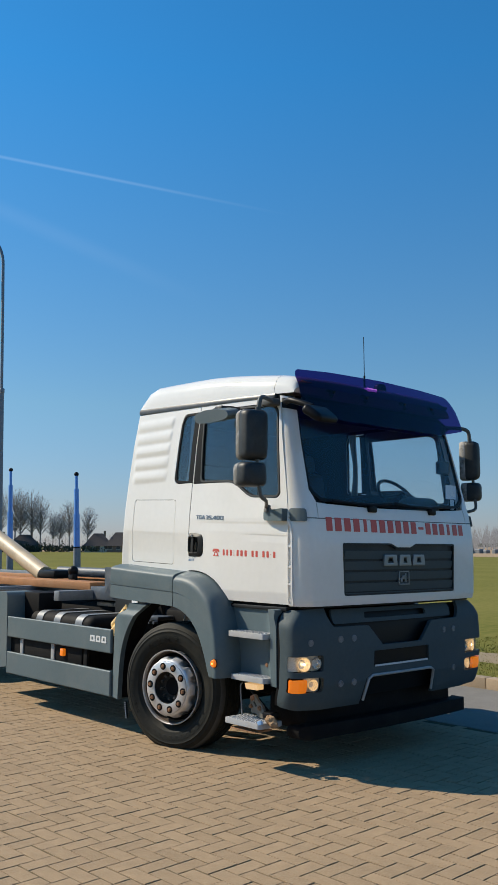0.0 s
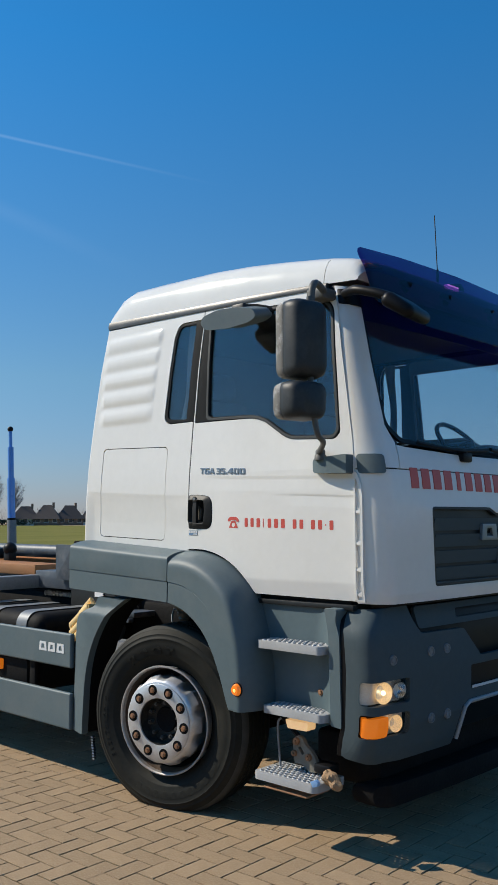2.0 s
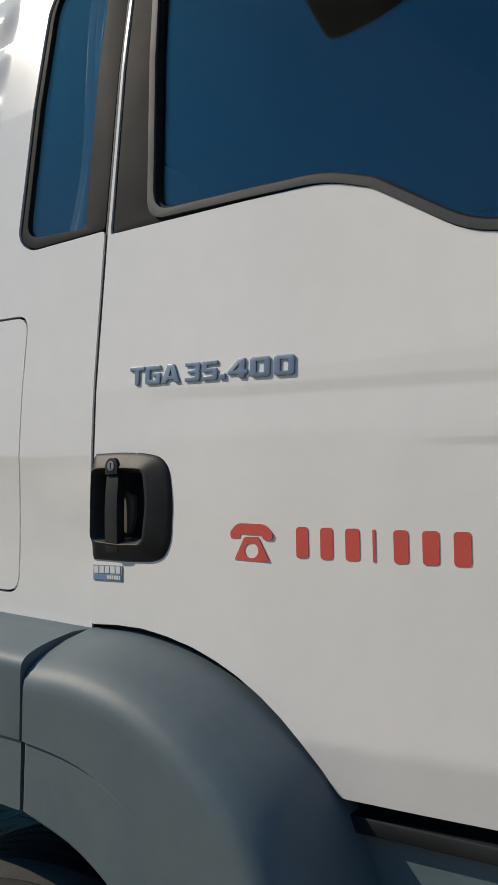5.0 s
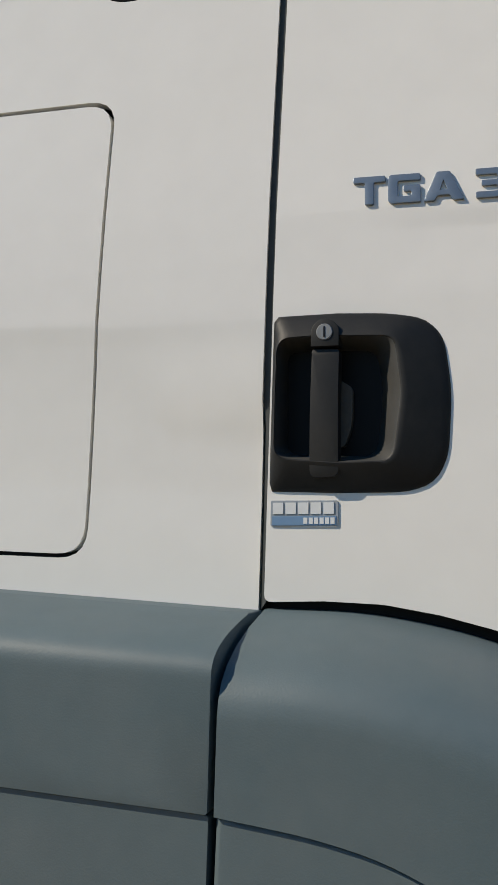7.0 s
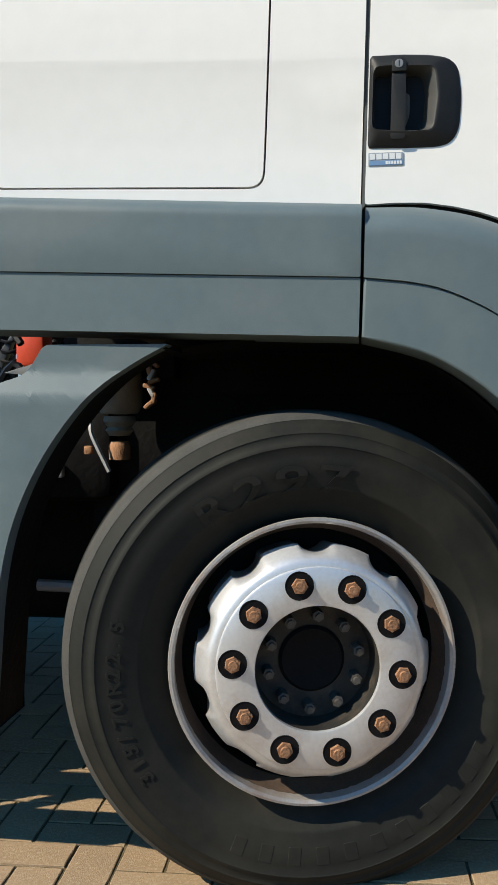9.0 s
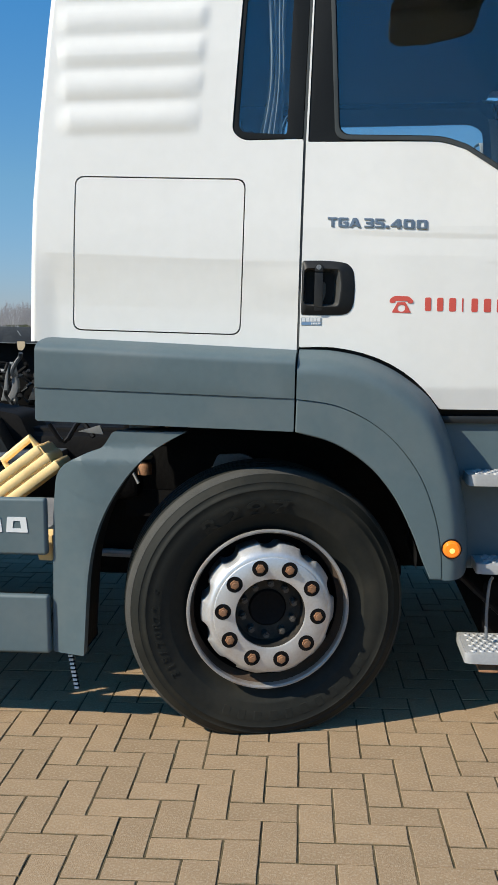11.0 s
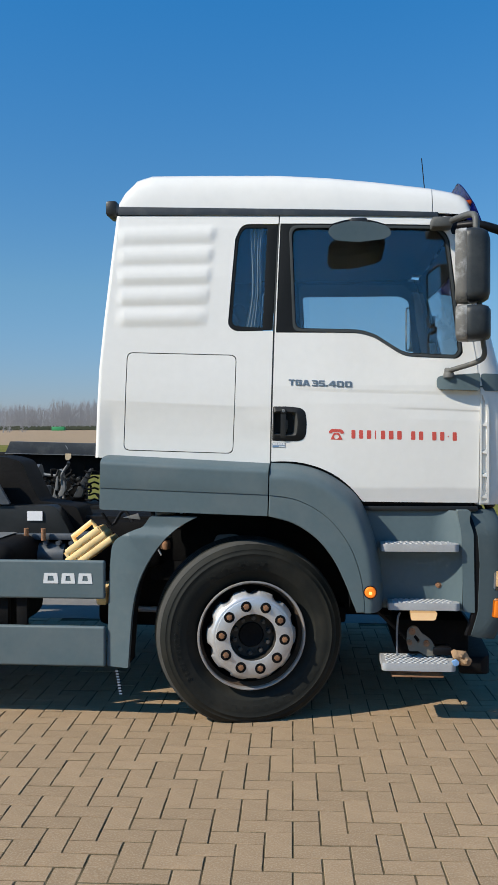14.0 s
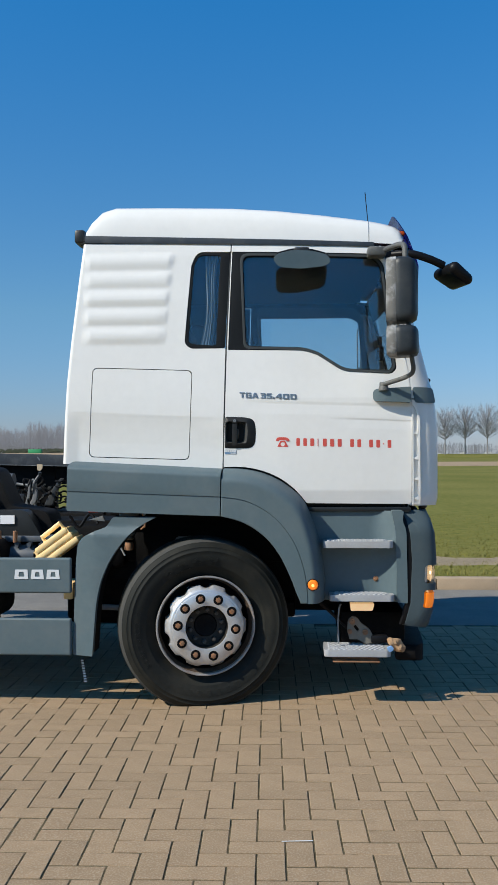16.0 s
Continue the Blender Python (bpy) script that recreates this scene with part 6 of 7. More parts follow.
for way, wide, mt in (([(-1.622, 1.06), (-1.604, 1.14), (-1.598, 1.20), (-1.580, 1.275)], 0.015, GREY_STEEL), ([(-1.590, 1.06), (-1.556, 1.12), (-1.552, 1.19), (-1.566, 1.278)], 0.026, GREY_STEEL), ([(-1.445, 1.065), (-1.405, 1.16), (-1.370, 1.225), (-1.337, 1.280)], 0.034, GUTTER)):
    line_ = smooth_line(way, 5)
    slim = [wide * (1.0 - 0.65 * k / (len(line_) - 1)) for k in range(len(line_))]
    bm = sheet([(x - w, z) for (x, z), w in zip(line_, slim)] + [(x + w, z) for (x, z), w in reversed(list(zip(line_, slim)))], (), 0.03, lambda a, b, d: (a, 1.66 + d, b), (), (), bevel=0.004)
    part("lever", bm, mt, truck, "dull steel lever")
for k in range(6):
    bm = bmesh.new()
    tube(bm, curve([(-1.385, 1.66, 1.262 - 0.042 * k), (-1.345, 1.64, 1.254 - 0.042 * k), (-1.315, 1.66, 1.264 - 0.042 * k), (-1.285, 1.68, 1.250 - 0.042 * k)], 4), 0.007, 6)
    part("hose", bm, SEAL, truck, "black hose behind the cab")
bm = sheet(rounded([(-0.754, 1.063), (-0.666, 1.088), (-0.652, 1.052)], 0.004), (), 0.012, lambda a, b, d: (a, 0.20 + d, b), (), (), bevel=0.002)
part("bracket_plate", bm, GREY_STEEL, truck, "pale steel plate under the skirt")
bm = sheet(rounded([(-1.560, 1.392), (-1.514, 1.391), (-1.514, 1.360), (-1.532, 1.340), (-1.556, 1.344)], 0.006), (), 0.004, lambda a, b, d: (a, 1.738 + d, b))
part("paper_tab", bm, TAN, truck, "cream tab hanging from the beam")
# plain black boxes added as a backdrop to the hoses and levers
bm = bmesh.new()
box(bm, (-2.35, 1.86, 0.98), (-1.44, 1.96, 1.40), 0.02, 3)
box(bm, (-1.47, 1.87, 1.225), (-1.05, 1.95, 1.40), 0.01)
part("gearbox_cover", bm, BLACK, truck, "black backdrop behind the cab")
bm = bmesh.new()
for x, z in ((-0.93, 1.19), (-0.90, 1.08)):
    tube(bm, curve([(x, 0.3, z), (x + 0.06, 0.3, z - 0.07), (x + 0.12, 0.32, z + 0.01), (x + 0.18, 0.3, z - 0.05)], 4), 0.010, 6)
part("cab_cable", bm, SEAL, truck, "black cables under the cab")
# suspension parts seen inside the wheel arch
post = Matrix.Translation((-0.582, 0.60, 0.0)) @ Matrix.Rotation(math.pi / 2, 4, "X")
bm = bmesh.new()
lathe(bm, [(0.0, 1.16), (0.062, 1.155), (0.065, 1.02), (0.064, 0.985), (0.052, 0.962), (0.0, 0.958)], 24, post)
strut = part("air_spring", bm, DUSTY, truck, "dusty air spring in the wheel arch")
bm = bmesh.new()
lathe(bm, [(0.0, 0.958), (0.044, 0.955), (0.046, 0.94), (0.034, 0.925), (0.040, 0.915), (0.030, 0.90), (0.0, 0.898)], 20, post)
part("spring_neck", bm, DUSTY, strut, "grey steel neck")
bm = bmesh.new()
lathe(bm, [(0.0, 0.885), (0.026, 0.883), (0.032, 0.870), (0.030, 0.832), (0.0, 0.828)], 16, post)
part("spring_clamp", bm, RUST, strut, "rusty clamp")
bm = bmesh.new()
tube(bm, curve([(-0.65, 0.58, 0.975), (-0.655, 0.56, 0.92), (-0.635, 0.555, 0.87), (-0.60, 0.555, 0.80)], 4), 0.007, 6)
part("air_line", bm, ALU, strut, "pale air line")
for k in range(9):
    bm = bmesh.new()
    c = Matrix.Translation((-0.463 + 0.008 * math.sin(k * 2.1), 0.50, 1.115 - 0.016 * k)) @ Matrix.Rotation(0.7 * k, 4, "Y")
    box(bm, (-0.016, -0.012, -0.006), (0.016, 0.012, 0.006), 0.003, 1, c)
    part("chain_link", bm, RUST if k % 3 else ALU, truck, "rusty link of a short chain")
bm = bmesh.new()
tube(bm, curve([(-0.86, 0.70, 0.93), (-0.75, 0.70, 0.925), (-0.66, 0.68, 0.915)], 4), 0.016, 8)
part("air_pipe", bm, GREY_STEEL, truck, "grey air pipe")
part("clip", box(bmesh.new(), (-0.80, 0.63, 0.775), (-0.765, 0.66, 0.815), 0.006), ALU, truck, "pale steel clip")
part("clip", box(bmesh.new(), (-0.69, 0.60, 0.845), (-0.665, 0.62, 0.870), 0.006), RUST, truck)
bm = bmesh.new()
tube(bm, [(-0.96, 0.94, 0.395), (-0.70, 0.94, 0.388)], 0.020, 8)
part("steering_rod", bm, ALU, truck, "pale steering rod")
holes = [[(x + 0.009 * math.cos(a), z + 0.009 * math.sin(a)) for a in steps(0, math.tau, 10)[:-1]] for x, z in ((-0.178, 0.871), (-0.258, 0.836))]
bm = sheet(rounded([(-0.267, 0.917, 0.012), (-0.164, 0.923, 0.02), (-0.121, 0.907, 0.02), (-0.049, 0.837, 0.01), (-0.06, 0.80), (-0.40, 0.775), (-0.421, 0.790), (-0.312, 0.823, 0.02)], 0.006), holes, 0.02, lambda a, b, d: (a, 0.63 + d, b), (), (), bevel=0.003)
bracket = part("spring_bracket", bm, GREY_STEEL, truck, "worn steel bracket above the tyre")
bm = bmesh.new()
lathe(bm, [(0.0, -0.012), (0.010, -0.012), (0.012, -0.004), (0.024, -0.004), (0.026, 0.002)], 18, Matrix.Translation((-0.078, 0.627, 0.862)))
part("bracket_pin", bm, RUST, bracket, "rusty pin")
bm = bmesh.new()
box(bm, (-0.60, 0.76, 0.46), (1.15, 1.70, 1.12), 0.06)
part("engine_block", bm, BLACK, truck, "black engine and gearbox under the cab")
# block added in the sun's path to keep a bright speck off the ground
part("leaf_spring", box(bmesh.new(), (-0.45, 0.56, 0.40), (0.52, 0.70, 0.50), 0.02), BLACK, truck, "black block over the axle, added to stop a sun speck")
# black filler added to close the bright slit above the mudguard
part("cab_crossmember", box(bmesh.new(), (-0.72, 0.64, 1.06), (-0.43, 1.80, 1.30), 0.01), BLACK, truck, "black block under the cab, closes a bright slit")
# black block added to hide the sunlit ground seen through the arch
part("gearbox", box(bmesh.new(), (-1.12, 1.0, 0.26), (-0.60, 1.55, 0.76), 0.05), BLACK, truck, "black block under the frame, hides sunlit ground behind")
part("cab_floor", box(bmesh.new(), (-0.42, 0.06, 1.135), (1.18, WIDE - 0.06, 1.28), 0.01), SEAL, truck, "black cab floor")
# blocks for clutter low between the frame rails, added to make the shadow solid
part("tool_box", box(bmesh.new(), (-3.6, 0.0, 0.36), (-2.56, 0.62, 0.79), 0.02), BLACK, truck, "black box behind the rails, added to cast shadow")
part("gear_case", box(bmesh.new(), (-3.4, 0.66, 0.70), (-0.62, 1.62, 1.0), 0.05), BLACK, truck, "black block between the frame rails, added to cast shadow")
part("far_tank", box(bmesh.new(), (-2.9, 1.60, 0.66), (-0.85, 2.18, 1.02), 0.08, 4), BLACK, truck, "black block on the far frame side, added to cast shadow")
part("frame_floor", box(bmesh.new(), (-8.0, 0.20, 0.86), (-3.4, 2.0, 0.98), 0.02), BLACK, truck, "black plate under the body, added to cast shadow")
part("red_canister", box(bmesh.new(), (-0.825, 0.44, 1.09), (-0.745, 0.52, 1.21), 0.012), RED_PLASTIC, truck, "red-orange plastic canister behind the mudguard")
bm = bmesh.new()
for k in range(9):
    tube(bm, [(-0.71, 0.46 + 0.03 * math.cos(a), 1.09 + 0.016 * k + 0.01 * math.sin(a)) for a in steps(0, math.tau, 10)], 0.007, 6)
part("coiled_hose", bm, SEAL, truck, "black coiled air hose")
# rear wheels far back along the frame
for x in (-5.1, -6.45):
    for y, tr in ((-0.02, 0), (WIDE + 0.02, 180)):
        bm = bmesh.new()
        lathe(bm, [(0.20, 0.05), (0.29, 0.02), (0.31, 0.0), (0.40, -0.02), (0.47, 0.0), (0.50, 0.04), (0.50, 0.26), (0.44, 0.30)], 48, pose(x, y, 0.50, 0, 0, tr))
        part("rear_wheel", bm, RUBBER, truck, "black rear wheel")

# telescopic stakes on the far side
def stake(x, y, low, high, lean):
    bm = bmesh.new()
    tube(bm, [(x, y, low), (x - lean * 0.25, y, low + 0.30 * (high - low))], 0.055, 12)
    st = part("stake", bm, GREY_STEEL, truck, "grey stake socket")
    for a, b, r in ((0.30, 0.62, 0.047), (0.62, 0.86, 0.036), (0.86, 1.0, 0.022)):
        bm = bmesh.new()
        tube(bm, [(x - lean * a, y, low + a * (high - low)), (x - lean * b, y, low + b * (high - low))], r, 12)
        part("stake_tube", bm, BLUE, st, "blue telescopic tube")
    bm = bmesh.new()
    bmesh.ops.create_uvsphere(bm, u_segments=12, v_segments=8, radius=0.035, matrix=Matrix.Translation((x - lean, y, high)))
    part("stake_cap", bm, SEAL, st, "black cap")
    bm = bmesh.new()
    tube(bm, [(x - lean * 0.295, y, low + 0.295 * (high - low)), (x - lean * 0.315, y, low + 0.315 * (high - low))], 0.052, 12)
    part("stake_collar", bm, SEAL, st, "black collar")


stake(-5.62, 2.40, 1.08, 2.66, 0.10)
stake(-7.75, 2.40, 1.0, 2.86, 0.10)
bm = bmesh.new()
tube(bm, [(-5.6, 1.0, 1.78), (-3.95, 0.95, 1.24)], 0.10, 14)
part("loading_boom", bm, TAN, truck, "dusty tan boom lying over the frame")
bm = bmesh.new()
box(bm, (-3.95, 0.85, 1.20), (-3.55, 1.10, 1.30), 0.03)
part("boom_fitting", bm, SEAL, truck, "black fitting")
bm = bmesh.new()
bmesh.ops.create_uvsphere(bm, u_segments=12, v_segments=8, radius=0.06, matrix=Matrix.Translation((-3.2, 0.9, 1.30)))
box(bm, (-3.25, 0.86, 1.16), (-3.15, 0.94, 1.28), 0.02)
part("boom_fitting", bm, SEAL, truck, "black fitting")
bm = bmesh.new()
tube(bm, [(-4.2, 1.3, 1.27), (-1.6, 1.3, 1.27)], 0.06, 12)
part("body_tube", bm, SLATE, truck, "dark tube along the frame")
bm = bmesh.new()
for i in range(16):
    prism(bm, 6, 0.022, 0.645, 0.69, Matrix.Translation((-2.25 + i * 0.04, 0, 0.985)))
part("chain", bm, STEEL, truck, "greasy chain along the frame")

# frame-rail fittings, set back by scaling from a viewpoint to fit the camera's view
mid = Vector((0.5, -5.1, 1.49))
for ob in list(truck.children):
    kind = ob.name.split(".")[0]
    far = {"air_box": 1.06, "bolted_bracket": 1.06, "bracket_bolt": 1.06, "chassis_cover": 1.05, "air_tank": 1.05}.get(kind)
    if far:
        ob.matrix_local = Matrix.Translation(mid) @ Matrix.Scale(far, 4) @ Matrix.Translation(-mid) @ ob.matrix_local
# ---- inside the cab
part("dashboard", sheet(rounded([(0.82, 1.45), (1.20, 1.45), (1.26, 1.80), (1.22, 1.865), (0.95, 1.82), (0.84, 1.70)], 0.05), (), WIDE - 0.30, lambda a, b, d: (a, 0.15 + d, b), (), (), bevel=0.03), DASH, truck, "dark grey dashboard")
bm = bmesh.new()
box(bm, (0.88, 1.66, 1.72), (1.08, 2.12, 2.02), 0.09, 5)
part("instrument_hood", bm, DASH, truck, "dark instrument hood")
bm = bmesh.new()
ringm = Matrix.Translation((0.70, 1.965, 2.025)) @ Euler((0, radians(-40), 0)).to_matrix().to_4x4()
pts = [ringm @ Vector((0, 0.225 * math.cos(a), 0.225 * math.sin(a))) for a in steps(0, math.tau, 40)]
tube(bm, pts, 0.016, 8)
tube(bm, [ringm @ Vector((0, -0.21, 0)), ringm @ Vector((0.05, 0, 0)), ringm @ Vector((0, 0.21, 0))], 0.018, 8)
tube(bm, [ringm @ Vector((0.05, 0, 0)), (0.90, 1.90, 1.75)], 0.04, 8)
part("steering_wheel", bm, SEAL, truck, "black steering wheel")
for y in (0.55, 1.66):
    bm = bmesh.new()
    box(bm, (-0.05, y - 0.25, 1.55), (0.45, y + 0.25, 1.72), 0.06, 3)
    st = part("seat", bm, SEAT, truck, "dark cloth cab seat")
    bm = bmesh.new()
    box(bm, (-0.09, -0.23, 0), (0.06, 0.23, 0.62), 0.06, 3, Matrix.Translation((-0.12, y, 1.68)) @ Matrix.Rotation(radians(-8), 4, "Y"))
    part("backrest", bm, SEAT, st, "dark seat back")
    bm = bmesh.new()
    box(bm, (-0.06, -0.14, 0.62), (0.05, 0.14, 0.80), 0.05, 3, Matrix.Translation((-0.12, y, 1.68)) @ Matrix.Rotation(radians(-8), 4, "Y"))
    part("headrest", bm, SEAT, st, "dark headrest")
    part("seat_base", box(bmesh.new(), (0.0, y - 0.2, 1.28), (0.40, y + 0.2, 1.56), 0.02), SEAL, st)
part("inner_rear_wall", box(bmesh.new(), (-0.72, 0.09, 1.28), (-0.70, WIDE - 0.09, 2.73)), INNER, truck, "grey lined rear wall")
part("bunk", box(bmesh.new(), (-0.68, 0.10, 1.45), (-0.25, WIDE - 0.10, 1.68), 0.04), INNER, truck, "grey bunk")
part("permit_card", box(bmesh.new(), (1.265, 1.90, 2.0), (1.27, 2.05, 2.12)), PAPER, truck, "white paper permit behind the windscreen")
part("permit_card", box(bmesh.new(), (1.275, 1.95, 1.91), (1.28, 2.0, 1.995)), PAPER, truck)
bm = bmesh.new()
box(bm, (-0.03, -0.07, -0.06), (0.03, 0.07, 0.06), 0.02, 2, Matrix.Translation((1.20, 1.955, 2.275)))
tube(bm, [(1.20, 1.92, 2.31), (1.20, 1.91, 2.41)], 0.016, 6)
part("phone_cradle", bm, SEAL, truck, "black device on the windscreen")

# ------------------------------------------------------------ loose wheel chock behind the rail
chock = thing("wheel_chock", "yellow plastic wheel chock with a handle, wedged behind the side rail", "wheel chock")
cm = Matrix.Translation((-0.915, 0.02, 0.915)) @ Matrix.Rotation(radians(-36), 4, "Y")
bm = bmesh.new()
for i in range(3):
    box(bm, (-0.15 + 0.03 * (i == 2), 0.0, -0.06 + 0.042 * i), (0.14 - 0.012 * i, 0.16, -0.022 + 0.042 * i), 0.012, 2, cm)
box(bm, (-0.13, 0.01, -0.055), (0.12, 0.15, 0.05), 0, 1, cm)
part("block", bm, YELLOW, chock, "ribbed yellow block")
bm = bmesh.new()
tube(bm, [cm @ Vector(p) for p in ((-0.055, 0.08, 0.05), (-0.055, 0.08, 0.098), (0.085, 0.08, 0.104), (0.085, 0.08, 0.05))], 0.016, 8)
part("handle", bm, YELLOW, chock, "yellow handle")
part("chock_holder", box(bmesh.new(), (-0.86, 0.0, 0.60), (-0.80, 0.2, 0.70), 0.01), YELLOW, chock, "yellow lower end")

# ------------------------------------------------------------ ground, field and distance
FIELD = bpy.data.materials.new("field_grass")
FIELD.use_nodes = True
fn, fl_ = FIELD.node_tree.nodes, FIELD.node_tree.links
fb = fn["Principled BSDF"]
fb.inputs["Roughness"].default_value = 0.95
fb.inputs["Specular IOR Level"].default_value = 0.05
ftc = fn.new("ShaderNodeNewGeometry")
fa, fc = fn.new("ShaderNodeTexNoise"), fn.new("ShaderNodeTexNoise")
fa.inputs["Scale"].default_value, fa.inputs["Detail"].default_value = 0.15, 6
fc.inputs["Scale"].default_value, fc.inputs["Detail"].default_value = 5.0, 6
fl_.new(ftc.outputs["Position"], fa.inputs["Vector"])
fl_.new(ftc.outputs["Position"], fc.inputs["Vector"])
fr = fn.new("ShaderNodeValToRGB")
fr.color_ramp.elements[0].position, fr.color_ramp.elements[0].color = 0.32, (0.100, 0.112, 0.020, 1)
fr.color_ramp.elements[1].position, fr.color_ramp.elements[1].color = 0.72, (0.215, 0.188, 0.058, 1)
fm_ = fn.new("ShaderNodeMix")
fm_.inputs["Factor"].default_value = 0.5
fl_.new(fa.outputs[0], fm_.inputs["A"])
fl_.new(fc.outputs[0], fm_.inputs["B"])
fl_.new(fm_.outputs["Result"], fr.inputs[0])
fl_.new(fr.outputs[0], fb.inputs["Base Color"])

SOIL = material("dry_soil", (0.31, 0.215, 0.120), 0.95, vary=0.3, scale=0.6, bump=0.4, bump_scale=12)
SAND = material("sandy_verge", (0.255, 0.195, 0.115), 0.95, vary=0.3, scale=2.0, bump=0.5, bump_scale=20)
KERB = material("kerb_concrete", (0.315, 0.240, 0.162), 0.85, vary=0.15, scale=6, bump=0.2, bump_scale=80, island=-0.06)
PAVER = material("paver", (0.298, 0.209, 0.127), 0.86, vary=0.17, scale=12, bump=0.28, bump_scale=320, island=-0.08, dirt=(0.44, 0.375, 0.275), dirt_amount=0.62, dirt_scale=120, spec=0.12)
PAVER_FAR = material("paver_field", (0.298, 0.209, 0.127), 0.86, vary=0.17, scale=12, bump=0.28, bump_scale=320, island=0.08, dirt=(0.44, 0.375, 0.275), dirt_amount=0.62, dirt_scale=120, spec=0.12)
JOINT = material("joint_sand", (0.100, 0.080, 0.047), 0.95, vary=0.4, scale=14, bump=0.5, bump_scale=160, dirt=(0.17, 0.135, 0.085), dirt_amount=0.7, dirt_scale=30, spec=0.05)
# pale greys put the haze of distance into wood, bark and twigs
WOOD_HAZE = material("hazy_wood_twigs", (0.225, 0.228, 0.245), 0.9, vary=0.2, scale=0.5, island=0.2)
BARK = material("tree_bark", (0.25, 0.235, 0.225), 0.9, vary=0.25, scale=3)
HAZY_TWIG = material("hazy_tree_twigs", (0.30, 0.305, 0.325), 0.9, vary=0.25, scale=0.5, island=0.25)
HEDGE = material("dark_hedge", (0.055, 0.065, 0.04), 0.95, vary=0.35, scale=0.4)
ROOF_TILE = material("dark_roof_tiles", (0.055, 0.045, 0.042), 0.8, vary=0.2, scale=0.8)
WALL_BRICK = material("house_walls", (0.22, 0.15, 0.11), 0.9, vary=0.2, scale=0.9)
PALE_WALL = material("pale_wall", (0.55, 0.53, 0.48), 0.9, vary=0.08, scale=0.9)
PANE_DARK = material("house_window", (0.03, 0.035, 0.045), 0.1, vary=0.1)
GREEN = material("green_container", (0.03, 0.25, 0.09), 0.5, vary=0.1, scale=0.8)
GALV = material("galvanised_post", (0.20, 0.22, 0.25), 0.5, metal=0.5, vary=0.1, scale=2)


def solo(name, bm, mat, label, category="", kind="", smooth=40):
    ob = part(name, bm, mat, None, label, smooth)
    return tagged(ob, label, category, "", kind)


bm = bmesh.new()
ys = [4.50, 5.0, 5.6, 6.2, 6.6, 7.2, 8, 10, 14, 20, 40, 100, 300, 1000, 4000]
xs = [-4000, -1000, -300, -100, -40, -20, -12, -8, -5, -3, -1, 0, 1, 2, 3, 4, 5, 6, 8, 12, 20, 40, 100, 300, 1000, 4000]
bank = table([(4.5, 0.125), (6.5, 0.10), (7.2, 0.06), (9, 0.05), (20, 0.0), (4000, 0.0)])
vv = [[bm.verts.new((x, y, bank(y))) for x in xs] for y in ys]
for a, b in zip(vv, vv[1:]):
    for k in range(len(xs) - 1):
        bm.faces.new((a[k], a[k + 1], b[k + 1], b[k]))
low = [[bm.verts.new((x, y, -0.12)) for x in xs] for y in (-4000, -6.6, 4.49)]
for a, b in zip(low, low[1:]):
    for k in range(len(xs) - 1):
        bm.faces.new((a[k], a[k + 1], b[k + 1], b[k]))
for k in range(len(xs) - 1):
    bm.faces.new((low[-1][k], low[-1][k + 1], vv[0][k + 1], vv[0][k]))
tagged(solo("ground", bm, FIELD, "flat green and straw-coloured grass field", "", "structure", 0), category="ground")


def strip(name, x0, x1, y0, y1, z, mat, label, wob=0.15, n=80, seed=1, rise=0.02):
    r = random.Random(seed)
    bm = bmesh.new()
    a = [bm.verts.new((x, y0 + r.uniform(-wob, wob), z + 0.0)) for x in steps(x0, x1, n)]
    m_ = [bm.verts.new((x, (y0 + y1) / 2, z + rise)) for x in steps(x0, x1, n)]
    b = [bm.verts.new((x, y1 + r.uniform(-wob, wob), z)) for x in steps(x0, x1, n)]
    for u, v in ((a, m_), (m_, b)):
        for k in range(n):
            bm.faces.new((u[k], u[k + 1], v[k + 1], v[k]))
    return tagged(solo(name, bm, mat, label, "", "structure", 60), category="ground")


strip("sandy_track", -14, 26, 5.45, 6.45, 0.108, SAND, "bare sandy strip in the grass verge", 0.22, 160)
strip("soil_band", -60, 260, 98, 150, 0.03, SOIL, "band of dry pale soil far out in the field", 0.5, seed=2)
bm = bmesh.new()
xr = steps(-430, -20, 40)
rows = [[bm.verts.new((x, y + 2.0 * math.sin(x * 0.21 + y), z)) for x in xr] for y, z in ((150, 0.03), (250, 0.4), (400, 1.5), (552, 3.0), (700, 3.1))]
for u, v in zip(rows, rows[1:]):
    for k in range(40):
        bm.faces.new((u[k], u[k + 1], v[k + 1], v[k]))
tagged(solo("soil_rise", bm, SOIL, "dry ploughed field rising gently to the wood", "", "structure", 60), category="ground")

strip("road_bank", -30, 400, 292, 316, 0.02, FIELD, "low grassy road bank far out", 1.0, seed=6, rise=1.35)
# verge grass
rnd = random.Random(11)
GRASS = material("grass_blades", (0.175, 0.165, 0.045), 0.9, vary=0.25, scale=2, island=0.28, spec=0.05)
verts, faces = [], []
